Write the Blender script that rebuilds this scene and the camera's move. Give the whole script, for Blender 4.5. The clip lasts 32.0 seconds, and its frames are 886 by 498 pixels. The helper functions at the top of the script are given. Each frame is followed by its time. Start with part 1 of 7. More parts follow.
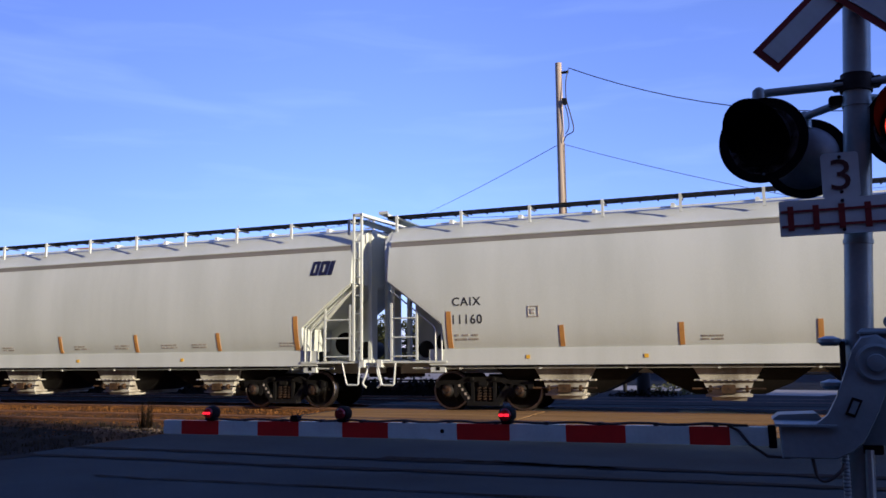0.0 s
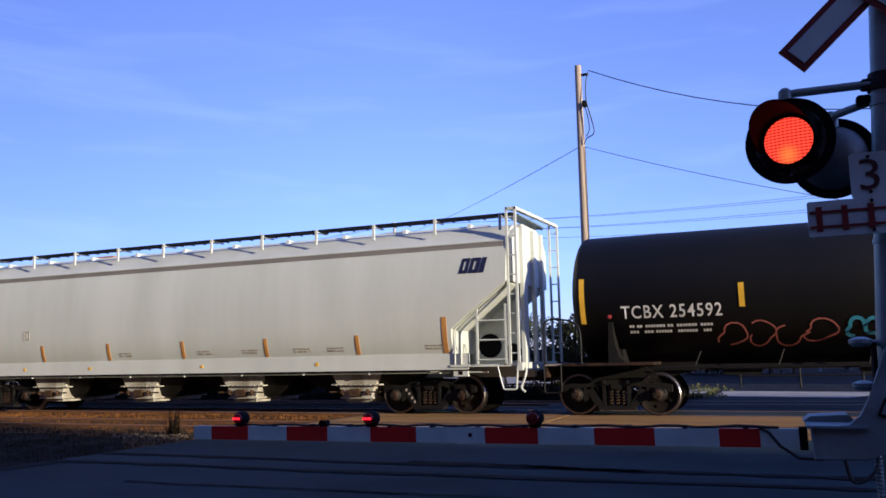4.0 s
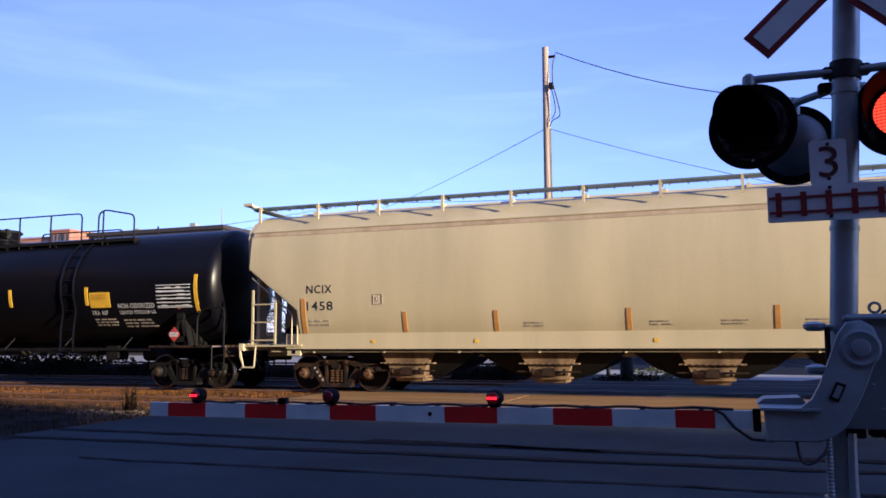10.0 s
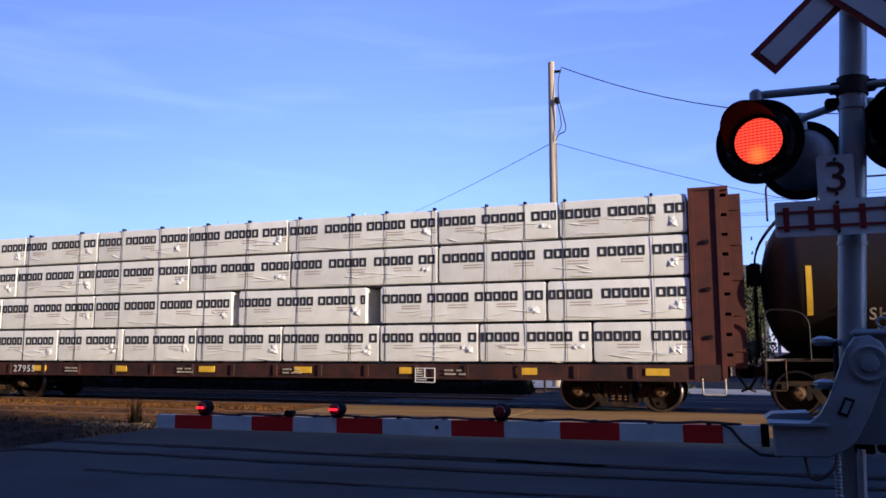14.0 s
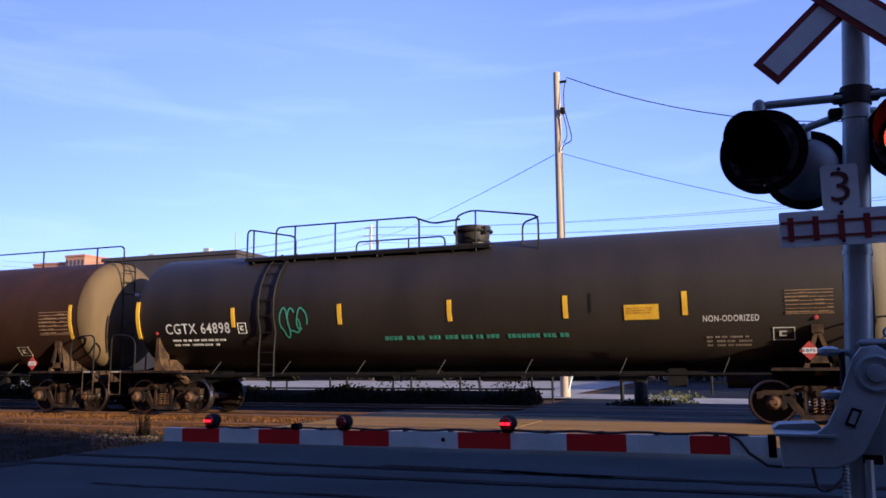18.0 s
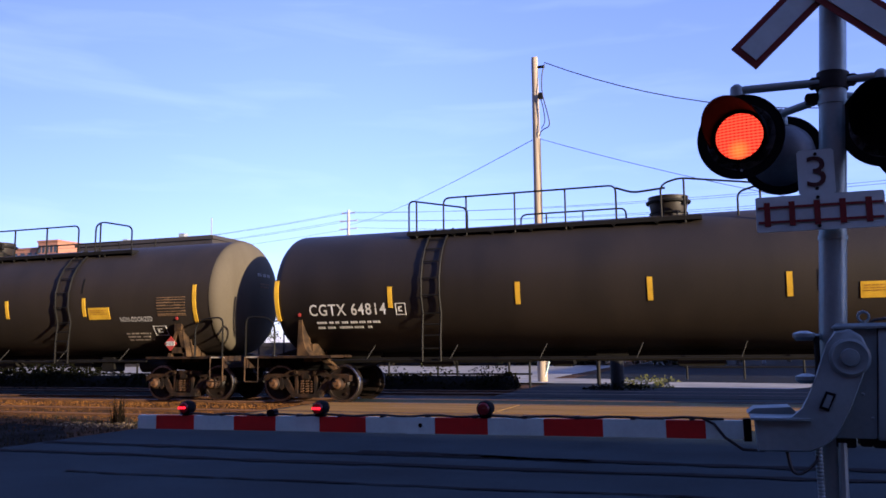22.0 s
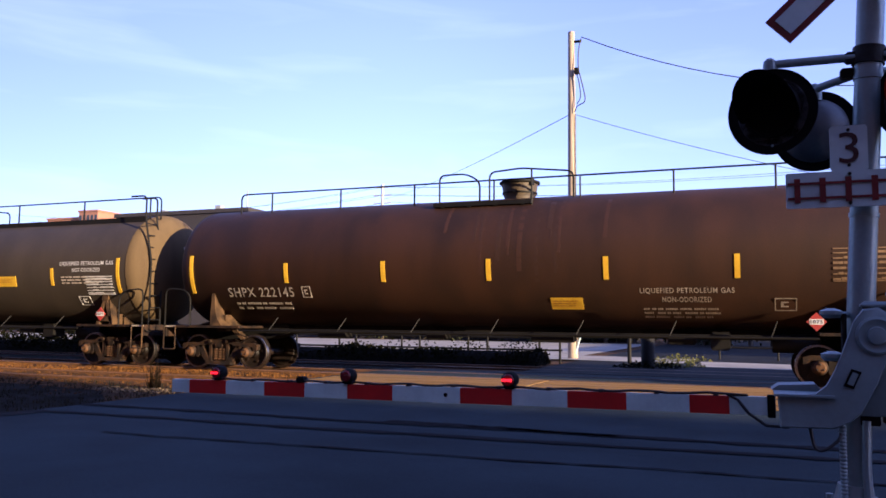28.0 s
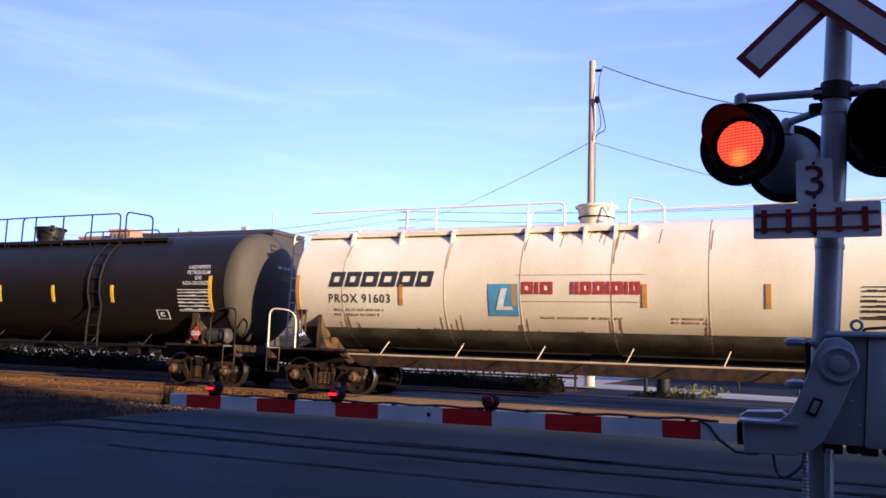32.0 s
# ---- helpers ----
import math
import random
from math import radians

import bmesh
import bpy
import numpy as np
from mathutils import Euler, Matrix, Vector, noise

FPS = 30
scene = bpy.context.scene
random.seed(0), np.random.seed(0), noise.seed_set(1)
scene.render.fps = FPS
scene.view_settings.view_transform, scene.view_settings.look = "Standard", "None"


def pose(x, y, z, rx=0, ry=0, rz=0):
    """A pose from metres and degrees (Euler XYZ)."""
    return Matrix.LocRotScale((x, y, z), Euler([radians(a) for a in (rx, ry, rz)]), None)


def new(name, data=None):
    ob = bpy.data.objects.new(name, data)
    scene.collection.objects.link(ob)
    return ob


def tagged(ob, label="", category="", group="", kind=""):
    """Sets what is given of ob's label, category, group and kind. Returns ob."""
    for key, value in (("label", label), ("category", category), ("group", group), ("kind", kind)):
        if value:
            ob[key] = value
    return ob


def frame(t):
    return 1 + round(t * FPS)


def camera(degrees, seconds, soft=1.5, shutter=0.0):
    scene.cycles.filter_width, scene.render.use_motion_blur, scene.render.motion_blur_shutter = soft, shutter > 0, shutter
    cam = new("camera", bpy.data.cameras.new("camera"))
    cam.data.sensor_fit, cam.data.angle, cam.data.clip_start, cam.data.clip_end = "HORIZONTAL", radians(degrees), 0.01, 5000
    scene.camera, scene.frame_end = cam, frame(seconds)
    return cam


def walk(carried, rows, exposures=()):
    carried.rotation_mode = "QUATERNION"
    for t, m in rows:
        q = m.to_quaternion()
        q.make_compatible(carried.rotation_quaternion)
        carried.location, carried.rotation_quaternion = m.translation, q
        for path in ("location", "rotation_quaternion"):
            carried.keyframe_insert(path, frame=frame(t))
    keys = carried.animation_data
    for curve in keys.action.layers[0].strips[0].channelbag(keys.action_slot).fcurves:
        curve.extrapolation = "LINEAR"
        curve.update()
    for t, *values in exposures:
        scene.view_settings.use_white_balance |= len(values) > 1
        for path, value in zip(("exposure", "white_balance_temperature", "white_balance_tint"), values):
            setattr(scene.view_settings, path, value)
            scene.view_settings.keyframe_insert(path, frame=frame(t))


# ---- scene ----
# camera: seconds, place, turn
PATH = [
    (0.0, 0.040, 0.034, 1.199, 97.55, 0.63, 21.06),
    (0.5, 0.022, -0.010, 1.196, 97.03, 0.64, 21.55),
    (1.0, 0.021, 0.011, 1.203, 96.87, 0.68, 21.63),
    (1.5, 0.014, -0.012, 1.192, 97.17, 1.28, 22.02),
    (2.0, 0.006, -0.007, 1.189, 96.97, 1.16, 21.82),
    (2.5, 0.011, -0.002, 1.194, 97.29, 1.02, 22.49),
    (3.0, 0.016, -0.011, 1.207, 97.79, 1.33, 22.71),
    (3.5, 0.016, -0.005, 1.203, 97.57, 1.45, 22.49),
    (4.0, 0.016, -0.011, 1.199, 97.88, 1.11, 22.61),
    (4.5, 0.020, 0.000, 1.204, 97.63, 1.01, 22.58),
    (6.5, 0.030, -0.033, 1.198, 97.50, 0.55, 24.97),
    (7.0, 0.020, -0.011, 1.183, 97.19, 0.04, 22.67),
    (7.5, 0.005, 0.006, 1.189, 96.24, 0.22, 21.58),
    (8.0, 0.008, 0.006, 1.190, 96.46, -0.08, 21.92),
    (8.5, 0.012, -0.002, 1.192, 97.01, 0.02, 22.03),
    (9.0, 0.008, 0.006, 1.191, 97.08, -0.67, 20.65),
    (9.5, 0.006, 0.003, 1.183, 96.71, -0.03, 20.81),
    (10.0, 0.010, 0.022, 1.197, 96.39, 0.36, 19.91),
    (10.5, 0.014, 0.021, 1.201, 96.68, 0.77, 20.08),
    (11.0, 0.014, 0.007, 1.197, 96.82, 0.66, 20.60),
    (11.5, 0.014, 0.004, 1.182, 96.71, 0.55, 20.60),
    (12.0, 0.009, 0.004, 1.194, 96.38, 0.43, 20.67),
    (12.5, 0.005, -0.000, 1.181, 96.66, 0.14, 20.48),
    (13.0, 0.000, 0.000, 1.200, 96.53, -0.00, 20.45),
    (13.5, -0.000, 0.007, 1.198, 96.90, 0.05, 20.28),
    (14.0, 0.000, -0.000, 1.192, 97.38, 0.09, 20.25),
    (14.5, 0.003, 0.007, 1.192, 97.64, 0.14, 19.50),
    (15.0, -0.001, -0.004, 1.188, 97.76, 0.60, 19.70),
    (15.5, 0.012, 0.016, 1.196, 97.69, 0.89, 19.97),
    (17.5, 0.018, -0.012, 1.190, 98.17, 0.14, 20.70),
    (18.0, 0.019, -0.009, 1.202, 98.13, 0.42, 20.81),
    (18.5, 0.028, -0.001, 1.199, 97.83, 0.35, 21.61),
    (19.0, 0.018, 0.007, 1.190, 97.34, 0.23, 20.94),
    (19.5, 0.015, -0.001, 1.198, 97.50, 0.85, 20.89),
    (20.0, 0.025, 0.022, 1.200, 97.48, 0.82, 20.59),
    (20.5, 0.014, 0.018, 1.196, 97.44, 0.68, 20.00),
    (21.0, 0.010, 0.009, 1.200, 97.72, 0.91, 19.73),
    (21.5, 0.012, 0.012, 1.200, 97.68, 0.82, 20.12),
    (22.0, 0.009, 0.033, 1.205, 97.07, 0.62, 19.24),
    (22.5, 0.001, 0.034, 1.186, 96.77, -0.15, 18.41),
    (23.0, 0.002, 0.034, 1.198, 96.29, 0.46, 18.95),
    (23.5, 0.008, 0.041, 1.191, 96.21, 0.91, 19.23),
    (24.0, 0.012, 0.038, 1.200, 96.24, 1.04, 19.13),
    (24.5, -0.001, 0.035, 1.189, 95.25, 0.41, 18.71),
    (26.5, 0.017, 0.052, 1.181, 95.51, 1.50, 19.09),
    (27.0, 0.021, 0.059, 1.185, 95.27, 1.20, 18.51),
    (27.5, 0.026, 0.030, 1.187, 95.37, 0.53, 19.88),
    (28.0, 0.063, 0.004, 1.173, 95.33, -0.56, 21.51),
    (28.5, 0.090, 0.013, 1.190, 95.28, -0.08, 21.30),
    (29.0, 0.088, -0.034, 1.188, 96.36, 0.43, 20.17),
    (29.5, 0.101, -0.028, 1.194, 94.94, 1.10, 20.30),
    (30.0, 0.102, -0.056, 1.183, 95.26, 1.38, 18.70),
    (30.5, 0.156, -0.060, 1.203, 95.97, 1.60, 20.29),
    (31.0, 0.286, -0.011, 1.116, 96.24, -0.39, 21.45),
    (31.5, 0.332, -0.047, 1.151, 96.53, -0.39, 20.84),
    (32.0, 0.405, -0.042, 1.148, 97.10, -1.86, 23.24),
]
cam = camera(58.0, 32.0, soft=1.6)
walk(cam, [(t, pose(x, y, z, rx, ry, rz)) for t, x, y, z, rx, ry, rz in PATH], exposures=[(0.0, 0.62, 4950, 6), (4.0, 0.63, 4950, 6), (7.0, 1.08, 4950, 6), (10.0, 1.05, 5050, 8), (13.0, 0.85, 4950, 6), (14.5, 0.76, 4950, 6), (15.5, 0.86, 4950, 6), (18.0, 1.04, 5200, 9), (22.0, 1.10, 5350, 9), (24.0, 1.29, 5550, 12), (28.0, 1.42, 5700, 12), (31.0, 1.42, 5700, 12), (32.0, 1.28, 5350, 11)])

# ---- light: low sun from beyond the right, clear sky ----
SUN_AZ, SUN_EL = radians(-18), radians(11)
to_sun = Vector((math.cos(SUN_AZ) * math.cos(SUN_EL), math.sin(SUN_AZ) * math.cos(SUN_EL), math.sin(SUN_EL)))
world = bpy.data.worlds.new("sky")
scene.world = world
world.use_nodes = True
wn = world.node_tree.nodes
sky = wn.new("ShaderNodeTexSky")
sky.sky_type, sky.sun_disc, sky.sun_elevation = "NISHITA", False, SUN_EL
sky.sun_rotation = radians(90) - SUN_AZ
sky.air_density, sky.dust_density, sky.ozone_density = 1.0, 0.25, 5.0
wn["Background"].inputs["Strength"].default_value = 0.15
veil = wn.new("ShaderNodeHueSaturation")  # thin high cloud pales the blue
veil.inputs["Saturation"].default_value = 0.85
tint = wn.new("ShaderNodeMix")
tint.data_type, tint.blend_type = "RGBA", "MULTIPLY"
tint.inputs["Factor"].default_value = 1.0
tint.inputs["B"].default_value = (1.27, 0.90, 1.10, 1)
world.node_tree.links.new(sky.outputs["Color"], veil.inputs["Color"])
world.node_tree.links.new(veil.outputs["Color"], tint.inputs["A"])
wco = wn.new("ShaderNodeTexCoord")
wmap = wn.new("ShaderNodeMapping")
wmap.inputs["Scale"].default_value = (2.2, 2.2, 16.0)
wmap.inputs["Rotation"].default_value = (0.12, 0.05, 0.4)
wisp = wn.new("ShaderNodeTexNoise")
wisp.inputs["Scale"].default_value, wisp.inputs["Detail"].default_value, wisp.inputs["Distortion"].default_value = 1.7, 6.0, 0.6
wr = wn.new("ShaderNodeMapRange")
wr.inputs["From Min"].default_value, wr.inputs["From Max"].default_value, wr.inputs["To Max"].default_value = 0.52, 0.82, 0.045
cirrus = wn.new("ShaderNodeMix")
cirrus.data_type = "RGBA"
cirrus.inputs["B"].default_value = (9.5, 9.3, 9.6, 1)
wl = world.node_tree.links.new
wl(wco.outputs["Generated"], wmap.inputs["Vector"])
wl(wmap.outputs["Vector"], wisp.inputs["Vector"])
wl(wisp.outputs["Fac"], wr.inputs["Value"])
wl(wr.outputs["Result"], cirrus.inputs["Factor"])
# brightness ramp painted over the sky: dimmed left, raised towards the sun's half
axis = wn.new("ShaderNodeSeparateXYZ")
side_ramp = wn.new("ShaderNodeMapRange")
side_ramp.interpolation_type = "SMOOTHSTEP"
side_ramp.inputs["From Min"].default_value, side_ramp.inputs["From Max"].default_value = -0.95, -0.30
side_ramp.inputs["To Min"].default_value, side_ramp.inputs["To Max"].default_value = 0.60, 1.13
ramped_sky = wn.new("ShaderNodeMix")
ramped_sky.data_type, ramped_sky.blend_type = "RGBA", "MULTIPLY"
ramped_sky.inputs["Factor"].default_value = 1.0
wl(wco.outputs["Generated"], axis.inputs["Vector"])
wl(axis.outputs["X"], side_ramp.inputs["Value"])
wl(tint.outputs["Result"], ramped_sky.inputs["A"])
wl(side_ramp.outputs["Result"], ramped_sky.inputs["B"])
wl(ramped_sky.outputs["Result"], cirrus.inputs["A"])
wl(cirrus.outputs["Result"], wn["Background"].inputs["Color"])
sun = new("sun", bpy.data.lights.new("sun", "SUN"))
sun.data.energy, sun.data.angle, sun.data.color = 5.4, radians(0.5), (1.0, 0.72, 0.41)
sun.rotation_mode = "QUATERNION"
sun.rotation_quaternion = to_sun.to_track_quat("Z", "Y")

# ---- materials ----
MATS = {}


def mat(name, a, b=None, rough=0.6, metal=0.0, scale=3.0, fine=40.0, bump=0.1, stretch=(1, 1, 1), glow=0.0, spread=0.35, per_object=0.0, depth=0.01, gloss=0.5):
    """Two base colours mixed by broad and fine noise, rough and bumped at real size."""
    if name in MATS:
        return MATS[name]
    m = bpy.data.materials.new(name)
    m.use_nodes = True
    nt = m.node_tree
    n, lk = nt.nodes, nt.links.new
    bs = n["Principled BSDF"]
    b = b or tuple(c * 0.7 for c in a)
    co = n.new("ShaderNodeTexCoord")
    mp = n.new("ShaderNodeMapping")
    mp.inputs["Scale"].default_value = stretch
    lk(co.outputs["Object"], mp.inputs["Vector"])
    big = n.new("ShaderNodeTexNoise")
    big.inputs["Scale"].default_value, big.inputs["Detail"].default_value = scale, 5
    small = n.new("ShaderNodeTexNoise")
    small.inputs["Scale"].default_value, small.inputs["Detail"].default_value = fine, 3
    lk(mp.outputs["Vector"], big.inputs["Vector"])
    lk(co.outputs["Object"], small.inputs["Vector"])
    ramp = n.new("ShaderNodeMapRange")
    ramp.inputs["From Min"].default_value, ramp.inputs["From Max"].default_value = 0.5 - spread / 2, 0.5 + spread / 2
    add = n.new("ShaderNodeMath")
    add.operation = "MULTIPLY_ADD"
    add.inputs[1].default_value = 0.3
    lk(small.outputs["Fac"], add.inputs[0])
    lk(big.outputs["Fac"], add.inputs[2])
    sub = n.new("ShaderNodeMath")
    sub.operation = "SUBTRACT"
    sub.inputs[1].default_value = 0.15
    lk(add.outputs[0], sub.inputs[0])
    lk(sub.outputs[0], ramp.inputs["Value"])
    mix = n.new("ShaderNodeMix")
    mix.data_type = "RGBA"
    mix.inputs["A"].default_value, mix.inputs["B"].default_value = (*a, 1), (*b, 1)
    lk(ramp.outputs["Result"], mix.inputs["Factor"])
    col = mix.outputs["Result"]
    if per_object:
        info = n.new("ShaderNodeObjectInfo")
        hsv = n.new("ShaderNodeHueSaturation")
        vr = n.new("ShaderNodeMapRange")
        vr.inputs["To Min"].default_value, vr.inputs["To Max"].default_value = 1 - per_object, 1 + per_object
        lk(info.outputs["Random"], vr.inputs["Value"])
        lk(vr.outputs["Result"], hsv.inputs["Value"])
        lk(col, hsv.inputs["Color"])
        col = hsv.outputs["Color"]
    lk(col, bs.inputs["Base Color"])
    rr = n.new("ShaderNodeMapRange")
    rr.inputs["To Min"].default_value, rr.inputs["To Max"].default_value = max(0.03, rough - 0.12), min(1, rough + 0.12)
    lk(small.outputs["Fac"], rr.inputs["Value"])
    lk(rr.outputs["Result"], bs.inputs["Roughness"])
    bs.inputs["Metallic"].default_value = metal
    bs.inputs["Specular IOR Level"].default_value = gloss
    if bump:
        bp = n.new("ShaderNodeBump")
        bp.inputs["Strength"].default_value, bp.inputs["Distance"].default_value = bump, depth
        lk(small.outputs["Fac"], bp.inputs["Height"])
        lk(bp.outputs["Normal"], bs.inputs["Normal"])
    if glow:
        bs.inputs["Emission Color"].default_value = (*a, 1)
        bs.inputs["Emission Strength"].default_value = glow
    MATS[name] = m
    return m


STREAK = (1.0, 1.0, 0.18)
white_paint = mat("hopper_white", (0.62, 0.64, 0.59), (0.53, 0.55, 0.50), 0.5, stretch=STREAK, scale=1.1, bump=0.02)
chute_grime = mat("grimy_chute_paint", (0.56, 0.54, 0.47), (0.26, 0.235, 0.19), 0.6, stretch=STREAK, scale=3.0, bump=0.08)
weathered_chord = mat("weathered_chord", (0.24, 0.225, 0.205), (0.17, 0.16, 0.145), 0.6, scale=2, stretch=(0.3, 1, 1), bump=0.02)
beige_paint = mat("hopper_beige", (0.565, 0.482, 0.29), (0.455, 0.390, 0.235), 0.5, stretch=STREAK, scale=1.1, bump=0.02)
rusty_chute = mat("rusty_chute_paint", (0.30, 0.20, 0.10), (0.10, 0.06, 0.032), 0.75, stretch=STREAK, scale=3.0, bump=0.1)
cream_paint = mat("tank_cream", (0.82, 0.76, 0.61), (0.62, 0.535, 0.38), 0.42, stretch=(0.6, 1, 0.35), scale=0.9, fine=22, bump=0.03, spread=0.45)
cream_worn = mat("worn_cream", (0.52, 0.42, 0.29), (0.36, 0.27, 0.17), 0.6, stretch=(1, 1, 0.6), scale=2.5, bump=0.05)
tank_black = mat("tank_black", (0.005, 0.005, 0.006), (0.008, 0.0075, 0.0075), 0.55, stretch=STREAK, scale=1.2, bump=0.02, gloss=0.25)
tank_gloss = mat("tank_gloss_black", (0.003, 0.003, 0.005), (0.004, 0.004, 0.006), 0.3, stretch=STREAK, scale=0.8, fine=90, bump=0.0, gloss=0.16)
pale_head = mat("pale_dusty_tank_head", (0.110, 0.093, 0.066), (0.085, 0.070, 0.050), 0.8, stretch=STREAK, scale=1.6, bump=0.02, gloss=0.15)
tan_head = mat("dusty_tank_head", (0.125, 0.086, 0.043), (0.085, 0.057, 0.030), 0.8, stretch=STREAK, scale=1.6, bump=0.03, gloss=0.15)
drab_head = mat("ash_dusted_tank_head", (0.062, 0.052, 0.036), (0.042, 0.035, 0.025), 0.7, stretch=STREAK, scale=1.6, bump=0.02, gloss=0.25)
tank_soot = mat("tank_soot", (0.0195, 0.0155, 0.0138), (0.012, 0.010, 0.0095), 0.5, stretch=STREAK, scale=1.2, bump=0.02, gloss=0.33)
tank_brown = mat("tank_brown", (0.043, 0.0180, 0.0090), (0.022, 0.0105, 0.0064), 0.55, stretch=STREAK, scale=1.2, bump=0.02, gloss=0.27)
tank_umber = mat("tank_umber", (0.024, 0.0125, 0.0076), (0.013, 0.0074, 0.005), 0.55, stretch=STREAK, scale=1.2, bump=0.02, gloss=0.27)
tank_grey = mat("tank_taupe", (0.0305, 0.0235, 0.0190), (0.0195, 0.0155, 0.0130), 0.5, stretch=STREAK, scale=1.2, bump=0.02, gloss=0.34)
tank_tan = mat("tank_grey_tan", (0.050, 0.0385, 0.029), (0.033, 0.026, 0.020), 0.5, stretch=STREAK, scale=1.2, bump=0.02, gloss=0.35)
tank_dark = mat("tank_charcoal", (0.0112, 0.009, 0.0077), (0.0078, 0.0064, 0.0056), 0.45, stretch=STREAK, scale=1.2, bump=0.02, gloss=0.33)
tank_rust = mat("tank_maroon", (0.046, 0.018, 0.010), (0.024, 0.011, 0.008), 0.6, stretch=STREAK, scale=1.2, bump=0.02, gloss=0.25)
rust_dirt = mat("dusty_rusted_steel", (0.038, 0.018, 0.008), (0.009, 0.0052, 0.0034), 0.75, scale=5, spread=0.22, bump=0.35, gloss=0.3)
dusty_steel = mat("dust_caked_steel", (0.090, 0.051, 0.023), (0.022, 0.013, 0.0075), 0.8, scale=3, spread=0.22, bump=0.25, gloss=0.25)
cap_steel = mat("greasy_cap_steel", (0.05, 0.045, 0.045), (0.03, 0.026, 0.025), 0.4, 0.5, scale=6, bump=0.1)
wheel_steel = mat("wheel_steel", (0.017, 0.009, 0.006), (0.006, 0.004, 0.0032), 0.6, scale=5, bump=0.15, gloss=0.3)
tread_steel = mat("worn_tread_steel", (0.50, 0.45, 0.40), (0.35, 0.31, 0.28), 0.3, 1.0, bump=0.05)
# rust of springs and caps, paler to hold their sun highlights
lit_rust = mat("bright_spring_rust", (0.115, 0.054, 0.022), (0.040, 0.020, 0.010), 0.7, scale=6, bump=0.2, gloss=0.3)
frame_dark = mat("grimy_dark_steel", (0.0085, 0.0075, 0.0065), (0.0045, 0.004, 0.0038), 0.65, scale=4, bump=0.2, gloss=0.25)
soot_wheel = mat("soot_black_wheel", (0.012, 0.008, 0.006), (0.005, 0.004, 0.0035), 0.6, scale=5, bump=0.15, gloss=0.25)
oxide_red = mat("oxide_red_paint", (0.0930, 0.0192, 0.0099), (0.0527, 0.0120, 0.0067), 0.7, scale=2.5, bump=0.15)
yellow_tape = mat("yellow_reflective_tape", (0.75, 0.46, 0.03), (0.62, 0.36, 0.02), 0.35, scale=6, bump=0.03)
orange_tape = mat("faded_orange_tape", (0.52, 0.26, 0.06), (0.42, 0.20, 0.05), 0.45, scale=6, bump=0.03)
white_ink = mat("white_lettering", (0.72, 0.71, 0.68), (0.55, 0.54, 0.52), 0.6, scale=6, bump=0.0)
pale_ink = mat("faded_lettering", (0.46, 0.40, 0.33), (0.26, 0.22, 0.18), 0.7, scale=9, bump=0.0)
tan_ink = mat("tan_lettering", (0.26, 0.16, 0.08), (0.16, 0.10, 0.055), 0.7, scale=9, bump=0.0)
black_ink = mat("black_lettering", (0.02, 0.02, 0.025), (0.035, 0.035, 0.04), 0.6, scale=6, bump=0.0)
navy_ink = mat("navy_marking", (0.010, 0.012, 0.045), (0.014, 0.015, 0.05), 0.5, scale=6, bump=0.0)
faint_ink = mat("faint_print", (0.34, 0.25, 0.23), (0.44, 0.36, 0.33), 0.6, scale=6, bump=0.0)
red_ink = mat("red_marking", (0.38, 0.042, 0.032), (0.30, 0.04, 0.035), 0.5, scale=6, bump=0.0)
blue_ink = mat("blue_marking", (0.09, 0.30, 0.50), (0.08, 0.25, 0.42), 0.5, scale=6, bump=0.0)
run_red = mat("red_rust_run", (0.046, 0.0185, 0.010), (0.036, 0.015, 0.009), 0.6, stretch=(4, 4, 0.5), scale=5, bump=0.0, gloss=0.3)
run_dark = mat("dark_run", (0.030, 0.0138, 0.008), (0.037, 0.0165, 0.0095), 0.6, stretch=(4, 4, 0.5), scale=5, bump=0.0, gloss=0.3)
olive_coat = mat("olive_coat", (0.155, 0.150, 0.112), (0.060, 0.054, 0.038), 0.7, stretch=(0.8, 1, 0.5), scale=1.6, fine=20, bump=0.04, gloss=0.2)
streak_rust = mat("rust_streak", (0.20, 0.095, 0.040), (0.38, 0.24, 0.13), 0.8, scale=6, stretch=(2, 2, 0.8), bump=0.0)
spray_red = mat("red_spray_paint", (0.42, 0.12, 0.09), (0.25, 0.08, 0.07), 0.7, scale=9, bump=0.0)
spray_blue = mat("blue_spray_paint", (0.06, 0.33, 0.50), (0.05, 0.22, 0.36), 0.7, scale=9, bump=0.0)
spray_faded = mat("faded_spray_paint", (0.20, 0.145, 0.105), (0.085, 0.058, 0.042), 0.8, scale=7, bump=0.0)
spray_white = mat("white_spray_paint", (0.55, 0.52, 0.45), (0.30, 0.28, 0.24), 0.7, scale=9, bump=0.0)
spray_green = mat("green_spray_paint", (0.05, 0.30, 0.22), (0.05, 0.20, 0.15), 0.7, scale=9, bump=0.0)
bonnet_dust = mat("bonnet_dust", (0.088, 0.062, 0.036), (0.034, 0.024, 0.015), 0.6, scale=4.0, fine=30, bump=0.15)
wrap = mat("lumber_wrap", (0.86, 0.84, 0.79), (0.76, 0.74, 0.69), 0.36, scale=2.2, fine=7, bump=0.22, depth=0.015, per_object=0.05)
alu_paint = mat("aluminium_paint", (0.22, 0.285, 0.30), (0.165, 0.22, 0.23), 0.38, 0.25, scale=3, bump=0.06)
